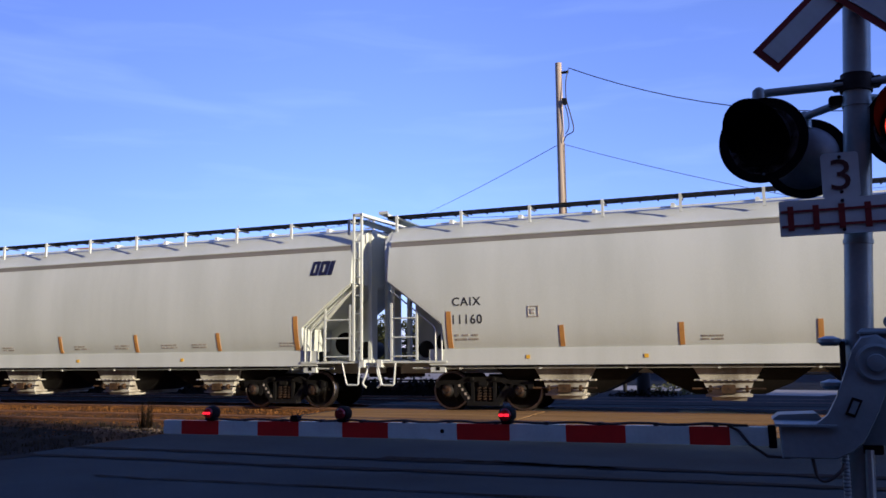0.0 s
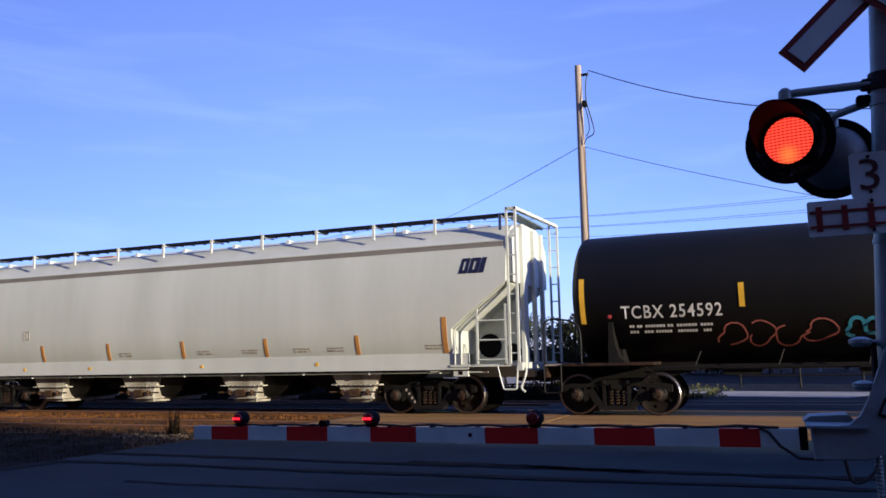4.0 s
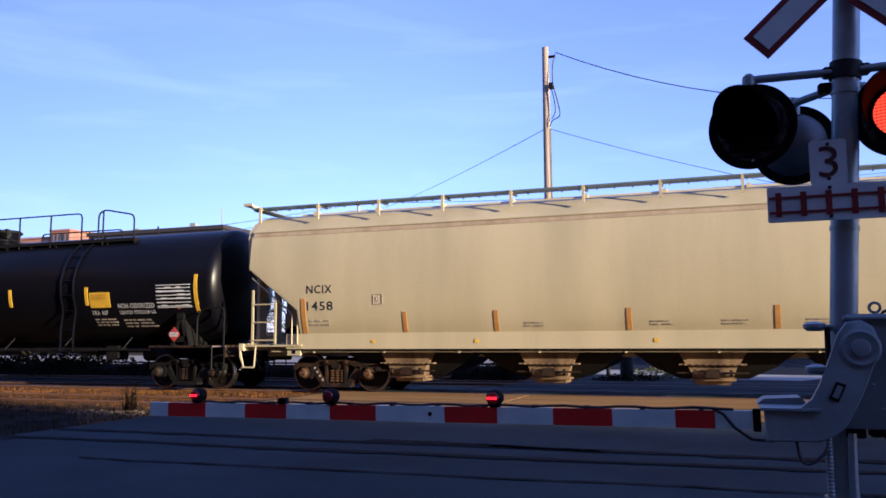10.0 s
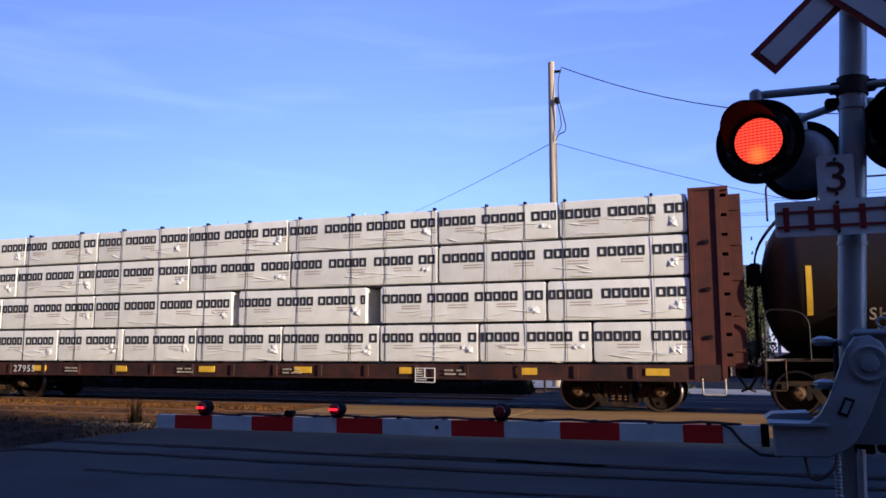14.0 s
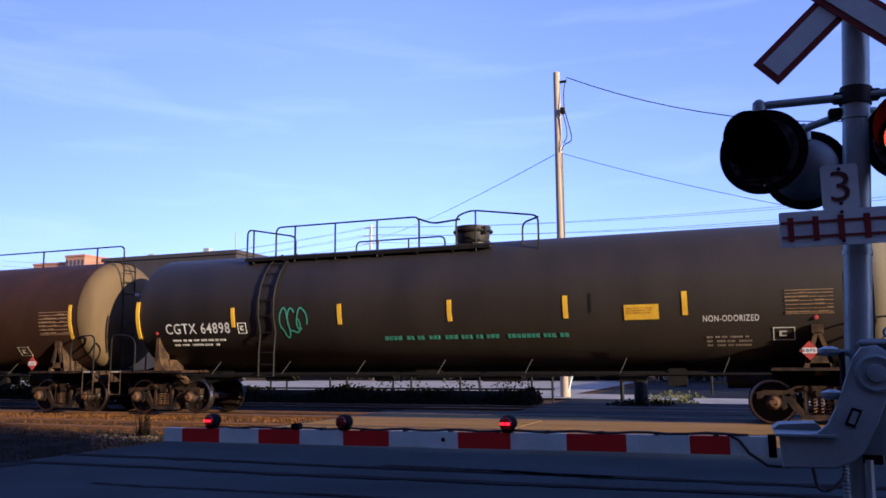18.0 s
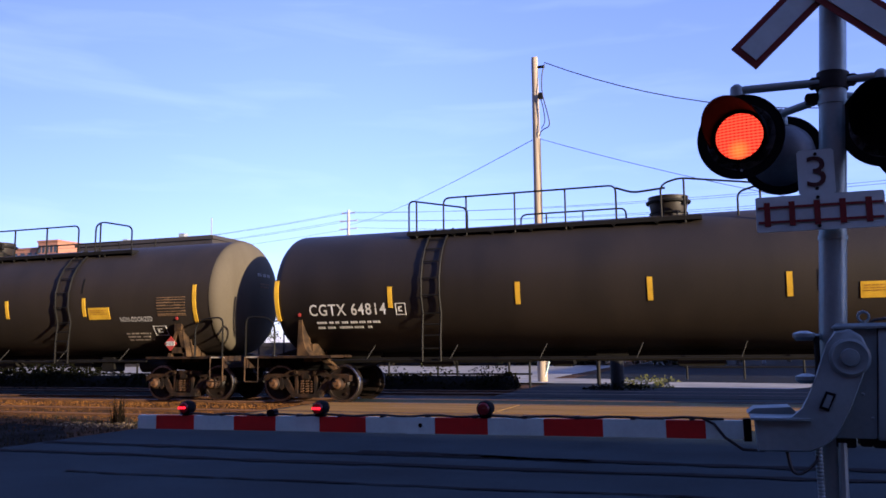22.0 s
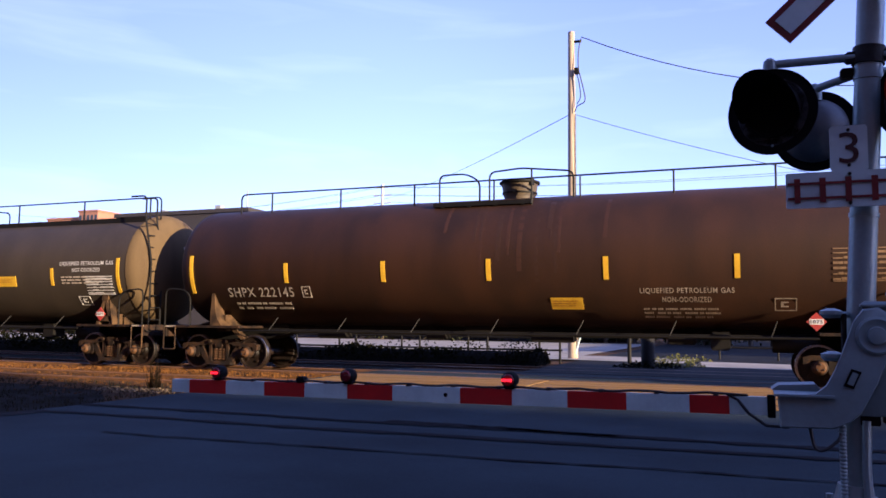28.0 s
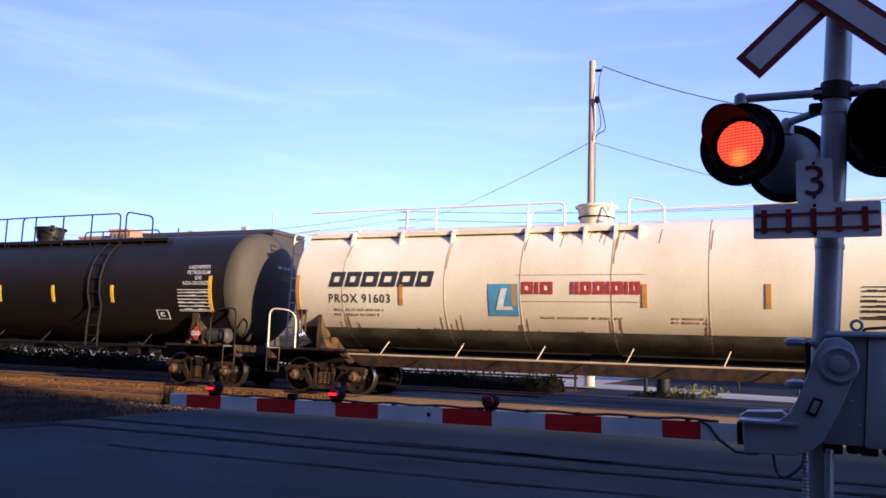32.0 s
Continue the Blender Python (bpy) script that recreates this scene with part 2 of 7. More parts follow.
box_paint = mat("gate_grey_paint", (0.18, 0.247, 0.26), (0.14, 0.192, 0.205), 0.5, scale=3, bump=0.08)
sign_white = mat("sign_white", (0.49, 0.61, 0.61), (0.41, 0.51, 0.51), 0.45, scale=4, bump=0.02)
figure_dark = mat("figure_maroon", (0.040, 0.006, 0.008), (0.028, 0.005, 0.006), 0.5, scale=4, bump=0.02)
sign_red = mat("sign_red", (0.15, 0.007, 0.009), (0.11, 0.006, 0.007), 0.45, scale=4, bump=0.02)
lamp_black = mat("lamp_black", (0.0025, 0.0025, 0.003), (0.004, 0.004, 0.0045), 0.8, scale=5, bump=0.05, gloss=0.12)
bowl_grey = mat("lamp_bowl_grey", (0.13, 0.14, 0.15), (0.09, 0.10, 0.11), 0.5, 0.2, scale=4, bump=0.05)
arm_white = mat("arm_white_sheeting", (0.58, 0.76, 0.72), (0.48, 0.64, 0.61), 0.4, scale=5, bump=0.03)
arm_red = mat("arm_red_sheeting", (0.52, 0.012, 0.012), (0.42, 0.012, 0.012), 0.4, scale=5, bump=0.03)
rubber = mat("black_cable", (0.013, 0.013, 0.014), (0.02, 0.02, 0.02), 0.6, bump=0.0)
def ribbed_lens(name, deep, bright, strength):
    """A lens of many small lit prisms in rows."""
    m = mat(name, deep, deep, 0.4, bump=0.0)
    n, lk = m.node_tree.nodes, m.node_tree.links.new
    co = n.new("ShaderNodeTexCoord")
    w = n.new("ShaderNodeTexWave")
    w.bands_direction, w.inputs["Scale"].default_value, w.inputs["Distortion"].default_value = "Z", 17.0, 0.6
    v = n.new("ShaderNodeTexWave")
    v.bands_direction, v.inputs["Scale"].default_value, v.inputs["Distortion"].default_value = "X", 13.0, 0.6
    lk(co.outputs["Object"], w.inputs["Vector"])
    lk(co.outputs["Object"], v.inputs["Vector"])
    q = n.new("ShaderNodeMath")
    q.operation = "MULTIPLY_ADD"
    q.inputs[1].default_value = 0.35
    lk(v.outputs["Fac"], q.inputs[0])
    lk(w.outputs["Fac"], q.inputs[2])
    k = n.new("ShaderNodeMapRange")
    k.inputs["From Min"].default_value, k.inputs["From Max"].default_value = 0.15, 0.85
    lk(q.outputs[0], k.inputs["Value"])
    c = n.new("ShaderNodeMix")
    c.data_type = "RGBA"
    c.inputs["A"].default_value, c.inputs["B"].default_value = (*deep, 1), (*bright, 1)
    lk(k.outputs["Result"], c.inputs["Factor"])
    d = n.new("ShaderNodeVectorMath")
    d.operation, d.inputs[1].default_value = "DISTANCE", (-0.005, 0.0, -0.085)
    lk(co.outputs["Object"], d.inputs[0])
    near = n.new("ShaderNodeMapRange")
    near.interpolation_type = "SMOOTHSTEP"
    near.inputs["From Min"].default_value, near.inputs["From Max"].default_value = 0.0, 0.085
    near.inputs["To Min"].default_value, near.inputs["To Max"].default_value = 0.4, 0.0
    lk(d.outputs["Value"], near.inputs["Value"])
    hot = n.new("ShaderNodeMix")  # the bulb shines through low down
    hot.data_type = "RGBA"
    hot.inputs["B"].default_value = (1.0, 0.30, 0.03, 1)
    lk(near.outputs["Result"], hot.inputs["Factor"])
    lk(c.outputs["Result"], hot.inputs["A"])
    bs = n["Principled BSDF"]
    lk(hot.outputs["Result"], bs.inputs["Emission Color"])
    bs.inputs["Emission Strength"].default_value = strength
    return m


lens_red = ribbed_lens("red_lens", (0.36, 0.004, 0.002), (1.0, 0.058, 0.020), 1.0)
small_red = mat("small_red_lens", (1.0, 0.01, 0.02), (0.9, 0.02, 0.03), 0.4, glow=1.3, bump=0.0)
dull_red = mat("unlit_red_lens", (0.16, 0.01, 0.015), (0.12, 0.01, 0.012), 0.25, bump=0.0)
asphalt = mat("asphalt", (0.035, 0.051, 0.058), (0.017, 0.025, 0.0285), 0.9, scale=0.45, fine=60, bump=0.6, spread=0.42, gloss=0.1)
# far road taken near black, with the shade on it in the colour
grey_asphalt = mat("grey_asphalt", (0.014, 0.0148, 0.0165), (0.0075, 0.0078, 0.0085), 0.9, scale=0.5, fine=40, bump=0.5, spread=0.5, gloss=0.1)
tar = mat("tar_seal", (0.007, 0.0075, 0.009), (0.011, 0.0115, 0.013), 0.95, scale=4, bump=0.2, gloss=0.1)
reservoir_grey = mat("dusty_grey_steel", (0.052, 0.046, 0.040), (0.030, 0.026, 0.022), 0.6, scale=3, bump=0.05, gloss=0.3)
dirt = mat("dry_ground", (0.10, 0.046, 0.014), (0.034, 0.019, 0.009), 0.95, scale=0.6, fine=18, bump=0.6, depth=0.03, gloss=0.1)
# near black: the train's shade beyond the rails is in this colour
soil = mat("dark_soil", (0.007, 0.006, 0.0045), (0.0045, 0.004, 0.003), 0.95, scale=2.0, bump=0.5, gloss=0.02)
gravel = mat("ballast", (0.20, 0.090, 0.024), (0.075, 0.036, 0.013), 0.95, scale=2.0, fine=26, bump=0.8, depth=0.05, gloss=0.1)
timber = mat("crossing_timber", (0.32, 0.19, 0.070), (0.19, 0.11, 0.042), 0.85, scale=2.0, stretch=(0.15, 3, 3), fine=30, bump=0.4, per_object=0.15, gloss=0.1)
rail_steel = mat("rusty_rail", (0.20, 0.10, 0.055), (0.13, 0.07, 0.04), 0.6, scale=6, bump=0.2)
pale_pole = mat("silvered_pole", (0.52, 0.50, 0.47), (0.40, 0.38, 0.36), 0.85, scale=3, bump=0.1)
pole_wood = mat("weathered_pole", (0.46, 0.37, 0.27), (0.32, 0.25, 0.18), 0.85, scale=6, stretch=(3, 3, 0.12), fine=50, bump=0.4)
concrete = mat("pale_concrete", (0.34, 0.31, 0.26), (0.20, 0.18, 0.155), 0.9, scale=0.8, bump=0.3)
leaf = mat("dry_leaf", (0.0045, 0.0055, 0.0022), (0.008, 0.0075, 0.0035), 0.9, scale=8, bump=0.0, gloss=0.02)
weed_green = mat("weed_green", (0.055, 0.065, 0.018), (0.09, 0.085, 0.028), 0.8, scale=6, bump=0.0, gloss=0.1)
# verge soil, weeds and straw darkened: the building's shade is in the colour
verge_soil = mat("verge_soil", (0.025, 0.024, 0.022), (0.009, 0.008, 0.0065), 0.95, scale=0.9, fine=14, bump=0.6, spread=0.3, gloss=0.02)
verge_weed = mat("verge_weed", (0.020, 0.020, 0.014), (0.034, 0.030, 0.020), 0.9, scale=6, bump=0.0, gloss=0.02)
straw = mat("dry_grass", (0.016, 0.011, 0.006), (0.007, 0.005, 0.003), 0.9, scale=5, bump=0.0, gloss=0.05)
straw_gold = mat("golden_dry_grass", (0.20, 0.088, 0.022), (0.085, 0.038, 0.012), 0.9, scale=1.2, bump=0.0, gloss=0.05)
pale_stone = mat("pale_stone", (0.20, 0.15, 0.095), (0.09, 0.062, 0.038), 0.9, scale=8, bump=0.1, gloss=0.1)
# oxide red again, darker, for the lumber cars' side sills
sill_dark = mat("grimy_oxide_paint", (0.050, 0.0125, 0.0072), (0.020, 0.0065, 0.0045), 0.7, scale=3, spread=0.25, bump=0.15)
tree_leaf = mat("tree_leaf", (0.030, 0.038, 0.016), (0.045, 0.045, 0.020), 0.8, scale=3, bump=0.0, gloss=0.1)
bark = mat("bark", (0.10, 0.08, 0.06), (0.06, 0.05, 0.04), 0.9, scale=8, bump=0.3)
tan_wall = mat("tan_render", (0.30, 0.23, 0.15), (0.24, 0.18, 0.12), 0.9, scale=1.0, bump=0.1)
brick_wall = mat("orange_brick", (0.36, 0.17, 0.10), (0.30, 0.14, 0.09), 0.9, scale=1.5, bump=0.1)
dark_clad = mat("dark_cladding", (0.036, 0.030, 0.029), (0.028, 0.023, 0.022), 0.8, scale=1.0, bump=0.1)
shop_wall = mat("shop_wall", (0.13, 0.14, 0.14), (0.10, 0.11, 0.11), 0.8, scale=1.0, bump=0.1)
grey_clad = mat("grey_cladding", (0.30, 0.32, 0.34), (0.24, 0.26, 0.28), 0.8, scale=1.0, bump=0.1)
window_glass = mat("window_glass", (0.03, 0.04, 0.05), (0.05, 0.06, 0.07), 0.1, bump=0.0)
# red panel colour with a slight emission of its own
sign_board_red = mat("sign_board_red", (0.75, 0.03, 0.025), (0.68, 0.03, 0.025), 0.5, glow=0.22, bump=0.0)
car_white = mat("car_white_paint", (0.70, 0.71, 0.72), (0.62, 0.63, 0.64), 0.3, bump=0.0)
signal_yellow = mat("traffic_yellow", (0.70, 0.42, 0.03), (0.60, 0.35, 0.03), 0.5, bump=0.0)


# ---- mesh helpers ----
class M:
    """Collects corners and faces of one mesh."""

    def __init__(s):
        s.v, s.f = [], []

    def add(s, vs, fs):
        o = len(s.v)
        s.v += [tuple(p) for p in vs]
        s.f += [tuple(i + o for i in q) for q in fs]
        return s

    def box(s, x0, x1, y0, y1, z0, z1, c=0.0):
        """A box; c chamfers its long edges seen from the side."""
        if c:
            return s.prism([(x0 + c, z0), (x1 - c, z0), (x1, z0 + c), (x1, z1 - c), (x1 - c, z1), (x0 + c, z1), (x0, z1 - c), (x0, z0 + c)], y0, y1)
        v = [(x, y, z) for z in (z0, z1) for y in (y0, y1) for x in (x0, x1)]
        return s.add(v, [(0, 2, 3, 1), (4, 5, 7, 6), (0, 1, 5, 4), (2, 6, 7, 3), (0, 4, 6, 2), (1, 3, 7, 5)])

    def prism(s, pts, a, b, axis="y"):
        """A polygon in xz (axis y), yz (axis x) or xy (axis z), drawn out from a to b."""
        put = {"y": lambda p, t: (p[0], t, p[1]), "x": lambda p, t: (t, p[0], p[1]), "z": lambda p, t: (p[0], p[1], t)}[axis]
        n = len(pts)
        fs = [tuple(range(n)), tuple(range(2 * n - 1, n - 1, -1))] + [(i, n + i, n + (i + 1) % n, (i + 1) % n) for i in range(n)]
        return s.add([put(p, a) for p in pts] + [put(p, b) for p in pts], fs)

    def rings(s, rows, caps=True):
        """Skins rings of equal count."""
        n, k = len(rows[0]), len(rows)
        fs = [(r * n + i, r * n + (i + 1) % n, (r + 1) * n + (i + 1) % n, (r + 1) * n + i) for r in range(k - 1) for i in range(n)]
        if caps:
            fs += [tuple(range(n - 1, -1, -1)), tuple(range((k - 1) * n, k * n))]
        return s.add([p for r in rows for p in r], fs)

    def lathe(s, prof, o=(0, 0, 0), axis="x", n=24, caps=True):
        rows = []
        for a, r in prof:
            ring = []
            for i in range(n):
                u, w = r * math.cos(2 * math.pi * i / n), r * math.sin(2 * math.pi * i / n)
                ring.append({"x": (o[0] + a, o[1] + u, o[2] + w), "y": (o[0] + w, o[1] + a, o[2] + u), "z": (o[0] + u, o[1] + w, o[2] + a)}[axis])
            rows.append(ring)
        return s.rings(rows, caps)

    def tube(s, pts, r, n=7):
        pts = [Vector(p) for p in pts]
        rows, side = [], None
        for i, p in enumerate(pts):
            d = (pts[min(i + 1, len(pts) - 1)] - pts[max(i - 1, 0)]).normalized()
            if side is None:
                side = d.cross(Vector((0.3, 0.2, 1)) if abs(d.z) < 0.9 else Vector((1, 0.2, 0))).normalized()
            side = (side - d * side.dot(d)).normalized()
            up = d.cross(side)
            rr = r[i] if isinstance(r, (list, tuple)) else r
            rows.append([p + (side * math.cos(2 * math.pi * k / n) + up * math.sin(2 * math.pi * k / n)) * rr for k in range(n)])
        return s.rings(rows)

    def mesh(s, name, smooth=True, angle=38):
        me = bpy.data.meshes.new(name)
        me.from_pydata(s.v, [], s.f)
        me.materials.append(None)
        bm = bmesh.new()
        bm.from_mesh(me)
        bmesh.ops.recalc_face_normals(bm, faces=bm.faces)
        bm.to_mesh(me)
        bm.free()
        if smooth:
            me.polygons.foreach_set("use_smooth", [True] * len(me.polygons))
            me.set_sharp_from_angle(angle=radians(angle))
        return me


CACHE = {}


def shared(key, build, smooth=True):
    if key not in CACHE:
        m = M()
        build(m)
        CACHE[key] = m.mesh(key, smooth)
    return CACHE[key]


def part(name, m, material, parent=None, label="", at=None):
    """Links one mesh (an M or a shared mesh) as an object, under a thing or a part."""
    me = m if isinstance(m, bpy.types.Mesh) else m.mesh(name)
    ob = new(name, me)
    ob.material_slots[0].link = "OBJECT"
    ob.material_slots[0].material = material
    if parent is not None:
        ob.parent = parent
    if at is not None:
        ob.matrix_basis = at
    return tagged(ob, label) if label else ob


def bend(pts, r=0.12, n=4):
    """Rounds the corners of a bent pipe."""
    pts = [Vector(p) for p in pts]
    out = [pts[0]]
    for a, b, c in zip(pts, pts[1:], pts[2:]):
        d, e = min(r, (b - a).length * 0.45), min(r, (c - b).length * 0.45)
        p, q = b + (a - b).normalized() * d, b + (c - b).normalized() * e
        out += [(p * (1 - t) + b * t) * (1 - t) + (b * (1 - t) + q * t) * t for t in [i / n for i in range(n + 1)]]
    return out + [pts[-1]]


# ---- lettering and marks, laid on a flat side or on a tank's shell ----
TR, TZ = 1.52, 2.92


def on_tank(x, z, off=0.012):
    return (x, -math.sqrt(max(0.01, TR * TR - (z - TZ) ** 2)) - off, z)


def flat(y):
    return lambda x, z, off=0.012: (x, y - off, z)


def patch(m, x0, x1, z0, z1, surf, off=0.012, n=5, lean=0.0):
    """A thin plate that follows the shell."""
    rows = []
    for i in range(n + 1):
        z = z0 + (z1 - z0) * i / n
        k = lean * i / n
        rows.append([surf(x0 + k, z, off), surf(x1 + k, z, off), surf(x1 + k, z, -0.01), surf(x0 + k, z, -0.01)])
    m.rings(rows)
    return m


def letters(parent, body, x0, x1, z0, h, surf, material, name="lettering", weight=0.010):
    """Letters of the built-in font between x0 and x1, h tall, feet at z0."""
    cu = bpy.data.curves.new(name, "FONT")
    cu.body = body
    cu.resolution_u = 3
    cu.offset = weight
    cu.space_character = 1.14
    tmp = bpy.data.objects.new("tmp", cu)
    me = bpy.data.meshes.new_from_object(tmp)
    bpy.data.objects.remove(tmp)
    co = np.empty(len(me.vertices) * 3)
    me.vertices.foreach_get("co", co)
    co = co.reshape(-1, 3)
    lo, hi = co.min(0), co.max(0)
    out = [surf(x0 + (p[0] - lo[0]) / (hi[0] - lo[0]) * (x1 - x0), z0 + (p[1] - lo[1]) / (hi[1] - lo[1]) * h, 0.006) for p in co]
    me.vertices.foreach_set("co", np.array(out).ravel())
    me.materials.clear()
    me.materials.append(None)
    me.update()
    return part(name, me, material, parent)


def bars(parent, x0, x1, z, h, surf, material, n=4, rows=1, seed=1, name="small_print"):
    """Small print that cannot be read: rows of small plain bars."""
    rnd = random.Random(seed)
    m = M()
    for k in range(rows):
        x, end, left = x0, x0 + (x1 - x0) * rnd.uniform(0.8, 1.0), rnd.randint(2, 6)
        za = z - k * h * 1.7
        while x < end:
            w = h * rnd.uniform(0.5, 0.8)
            patch(m, x, x + w, za + h * 0.12, za + h * 0.88, surf, n=1)
            x += w + h * 0.22
            left -= 1
            if left < 1:
                left = rnd.randint(2, 7)
                x += h * rnd.choice((0.6, 0.9, 1.6))
    return tagged(part(name, m, material, parent), kind="stuff")


def mark_block(m, a, b, z0, h, surf, lean=0.0, off=0.012, weight=0.30):
    """A plain hollow block with rounded corners, or a solid one when it is narrow."""
    t = min(h * weight, (b - a) * 0.36)
    if b - a < h * 0.45:
        patch(m, a, b, z0, z0 + h, surf, off, 3, lean)
        return
    k = min(h * 0.05, (b - a) * 0.1)
    outer = [(a + k, z0), (b - k, z0), (b, z0 + k), (b, z0 + h - k), (b - k, z0 + h), (a + k, z0 + h), (a, z0 + h - k), (a, z0 + k)]
    i, q = (a + t, b - t, z0 + t, z0 + h - t), k * 0.35
    inner = [(i[0] + q, i[2]), (i[1] - q, i[2]), (i[1], i[2] + q), (i[1], i[3] - q), (i[1] - q, i[3]), (i[0] + q, i[3]), (i[0], i[3] - q), (i[0], i[2] + q)]
    put = lambda x, z, o: surf(x + lean * (z - z0) / h, z, o)
    n = 8
    v = [put(x, z, off) for x, z in outer] + [put(x, z, off) for x, z in inner] + [put(x, z, -0.01) for x, z in outer] + [put(x, z, -0.01) for x, z in inner]
    f = []
    for j in range(n):
        e = (j + 1) % n
        f += [(j, e, n + e, n + j), (2 * n + e, 2 * n + j, 3 * n + j, 3 * n + e), (j, 2 * n + j, 2 * n + e, e), (n + j, n + e, 3 * n + e, 3 * n + j)]
    m.add(v, f)


def blocks(parent, x0, x1, z0, h, surf, material, widths, name="company_mark", lean=0.0):
    """A company's mark as a row of plain blocks, each a part; negative widths are solid."""
    total = sum(abs(w) for w in widths) + 0.13 * (len(widths) - 1)
    k = (x1 - x0) / total
    x = x0
    for w in widths:
        a, b = x, x + abs(w) * k
        m = M()
        if w > 0:
            mark_block(m, a, b, z0, h, surf, lean)
        else:
            patch(m, a, b, z0, z0 + h, surf, n=3, lean=lean)
        part(name, m, material, parent)
        x = b + 0.13 * k


def stroke(m, ps, width, surf):
    for (ax, az), (bx, bz) in zip(ps, ps[1:]):
        d = Vector((bx - ax, bz - az))
        q = Vector((-d.y, d.x)).normalized() * width / 2
        e = d.normalized() * width * 0.3
        c = [(ax - e.x - q.x, az - e.y - q.y), (bx + e.x - q.x, bz + e.y - q.y), (bx + e.x + q.x, bz + e.y + q.y), (ax - e.x + q.x, az - e.y + q.y)]
        m.add([surf(x, z, 0.012) for x, z in c], [(0, 1, 2, 3)])


def scrawl(parent, x0, x1, z0, z1, surf, material, seed, loops=4, width=0.035, name="graffiti", slashes=0):
    """Sprayed loops and slashes with no words in them."""
    rnd = random.Random(seed)
    m = M()
    step = (x1 - x0) / loops
    for i in range(loops + slashes):
        if i >= loops:
            ax, az = rnd.uniform(x0, x1), rnd.uniform(z0, z1)
            lean, ln, bow = rnd.uniform(-1.9, -0.9), rnd.uniform(0.25, 0.6), rnd.uniform(-0.8, 0.8)
            ps = [(ax + ln * t * math.cos(lean + bow * t), az + ln * t * math.sin(lean + bow * t) + 0.2) for t in (0, 0.25, 0.5, 0.75, 1.0)]
            stroke(m, ps, width * rnd.uniform(0.6, 1.0), surf)
            continue
        cx, cz = x0 + step * (i + 0.5), (z0 + z1) / 2 + rnd.uniform(-0.04, 0.04)
        rx, rz = step * rnd.uniform(0.48, 0.62), (z1 - z0) / 2 * rnd.uniform(0.75, 1.0)
        a0, turn = rnd.uniform(0, 6.28), rnd.choice((-1, 1)) * rnd.uniform(4.0, 6.6)
        w1, w2 = rnd.uniform(0, 6), rnd.uniform(0, 6)
        ps = []
        for j in range(19):
            a = a0 + turn * j / 18
            k = 1 + 0.22 * math.sin(2 * a + w1) + 0.15 * math.sin(3 * a + w2)
            ps.append((cx + rx * k * math.cos(a), cz + rz * k * math.sin(a)))
        stroke(m, ps, width, surf)
    return part(name, m, material, parent)


# ---- the train's run ----
TY, RT = 19.1, -0.1


def run(t):
    return 13.904 * t - 0.010488 * t * t + 0.00027588 * t ** 3


WHEELS, CARS = [], []


# ---- trucks: side frames, springs, wheelsets ----
def build_side_frame(m, y=-1.0):
    """An open cast truss: top chord, two diagonals, spring seat, columns and pedestals."""
    a, b = y - 0.09, y + 0.09
    m.prism([(-1.20, 0.52), (-1.20, 0.66), (-1.05, 0.70), (-0.62, 0.70), (-0.44, 0.79), (0.44, 0.79), (0.62, 0.70), (1.05, 0.70), (1.20, 0.66), (1.20, 0.52), (1.09, 0.49), (1.06, 0.60), (0.72, 0.60), (0.60, 0.57), (0.42, 0.66), (-0.42, 0.66), (-0.60, 0.57), (-0.72, 0.60), (-1.06, 0.60), (-1.09, 0.49)], a, b)
    for s in (-1, 1):
        m.prism([(s * 0.72, 0.61), (s * 0.56, 0.63), (s * 0.30, 0.26), (s * 0.26, 0.14), (s * 0.38, 0.14), (s * 0.52, 0.30)], a, b)
        m.prism([(s * 0.72, 0.61), (s * 0.66, 0.61), (s * 0.62, 0.36), (s * 0.70, 0.30), (s * 0.74, 0.36)], a - 0.01, b)
        m.box(s * 0.27 - 0.035, s * 0.27 + 0.035, a, b, 0.2, 0.68)
        m.lathe([(-0.06, 0.04), (0.0, 0.05), (0.03, 0.05)], (s * 0.27, y - 0.09 if y < 0 else y + 0.12, 0.735), "y", 8)
    m.box(-0.40, 0.40, a - 0.03, b + 0.03, 0.12, 0.21)
    for x in (-0.889, 0.889):
        m.lathe([(-0.13, 0.13), (-0.10, 0.155), (0.05, 0.160)], (x, y - 0.02 if y < 0 else y + 0.10, 0.457), "y", 16)


def build_springs(m):
    """One coil: a tube wound up between its seats."""
    pts = [(0.052 * math.cos(k * math.pi / 4), 0.052 * math.sin(k * math.pi / 4), 0.22 + 0.34 * k / 44) for k in range(45)]
    m.tube(pts, 0.017, 5)


def build_bolster(m):
    m.box(-0.2, 0.2, -1.05, 1.05, 0.55, 0.72, 0.04)
    m.lathe([(0, 0.2), (0.12, 0.2)], (0, 0, 0.7), "z", 12)
    for s in (-1, 1):
        m.box(-0.11, 0.11, s * 1.06 - 0.05, s * 1.06 + 0.05, 0.58, 0.70, 0.03)


def build_brake_beam(m):
    m.box(-0.04, 0.04, -0.75, 0.75, 0.30, 0.40)
    for s in (-1, 1):
        m.prism([(-0.07, 0.22), (0.03, 0.22), (0.07, 0.52), (-0.05, 0.56)], s * 0.75 - 0.05, s * 0.75 + 0.05)


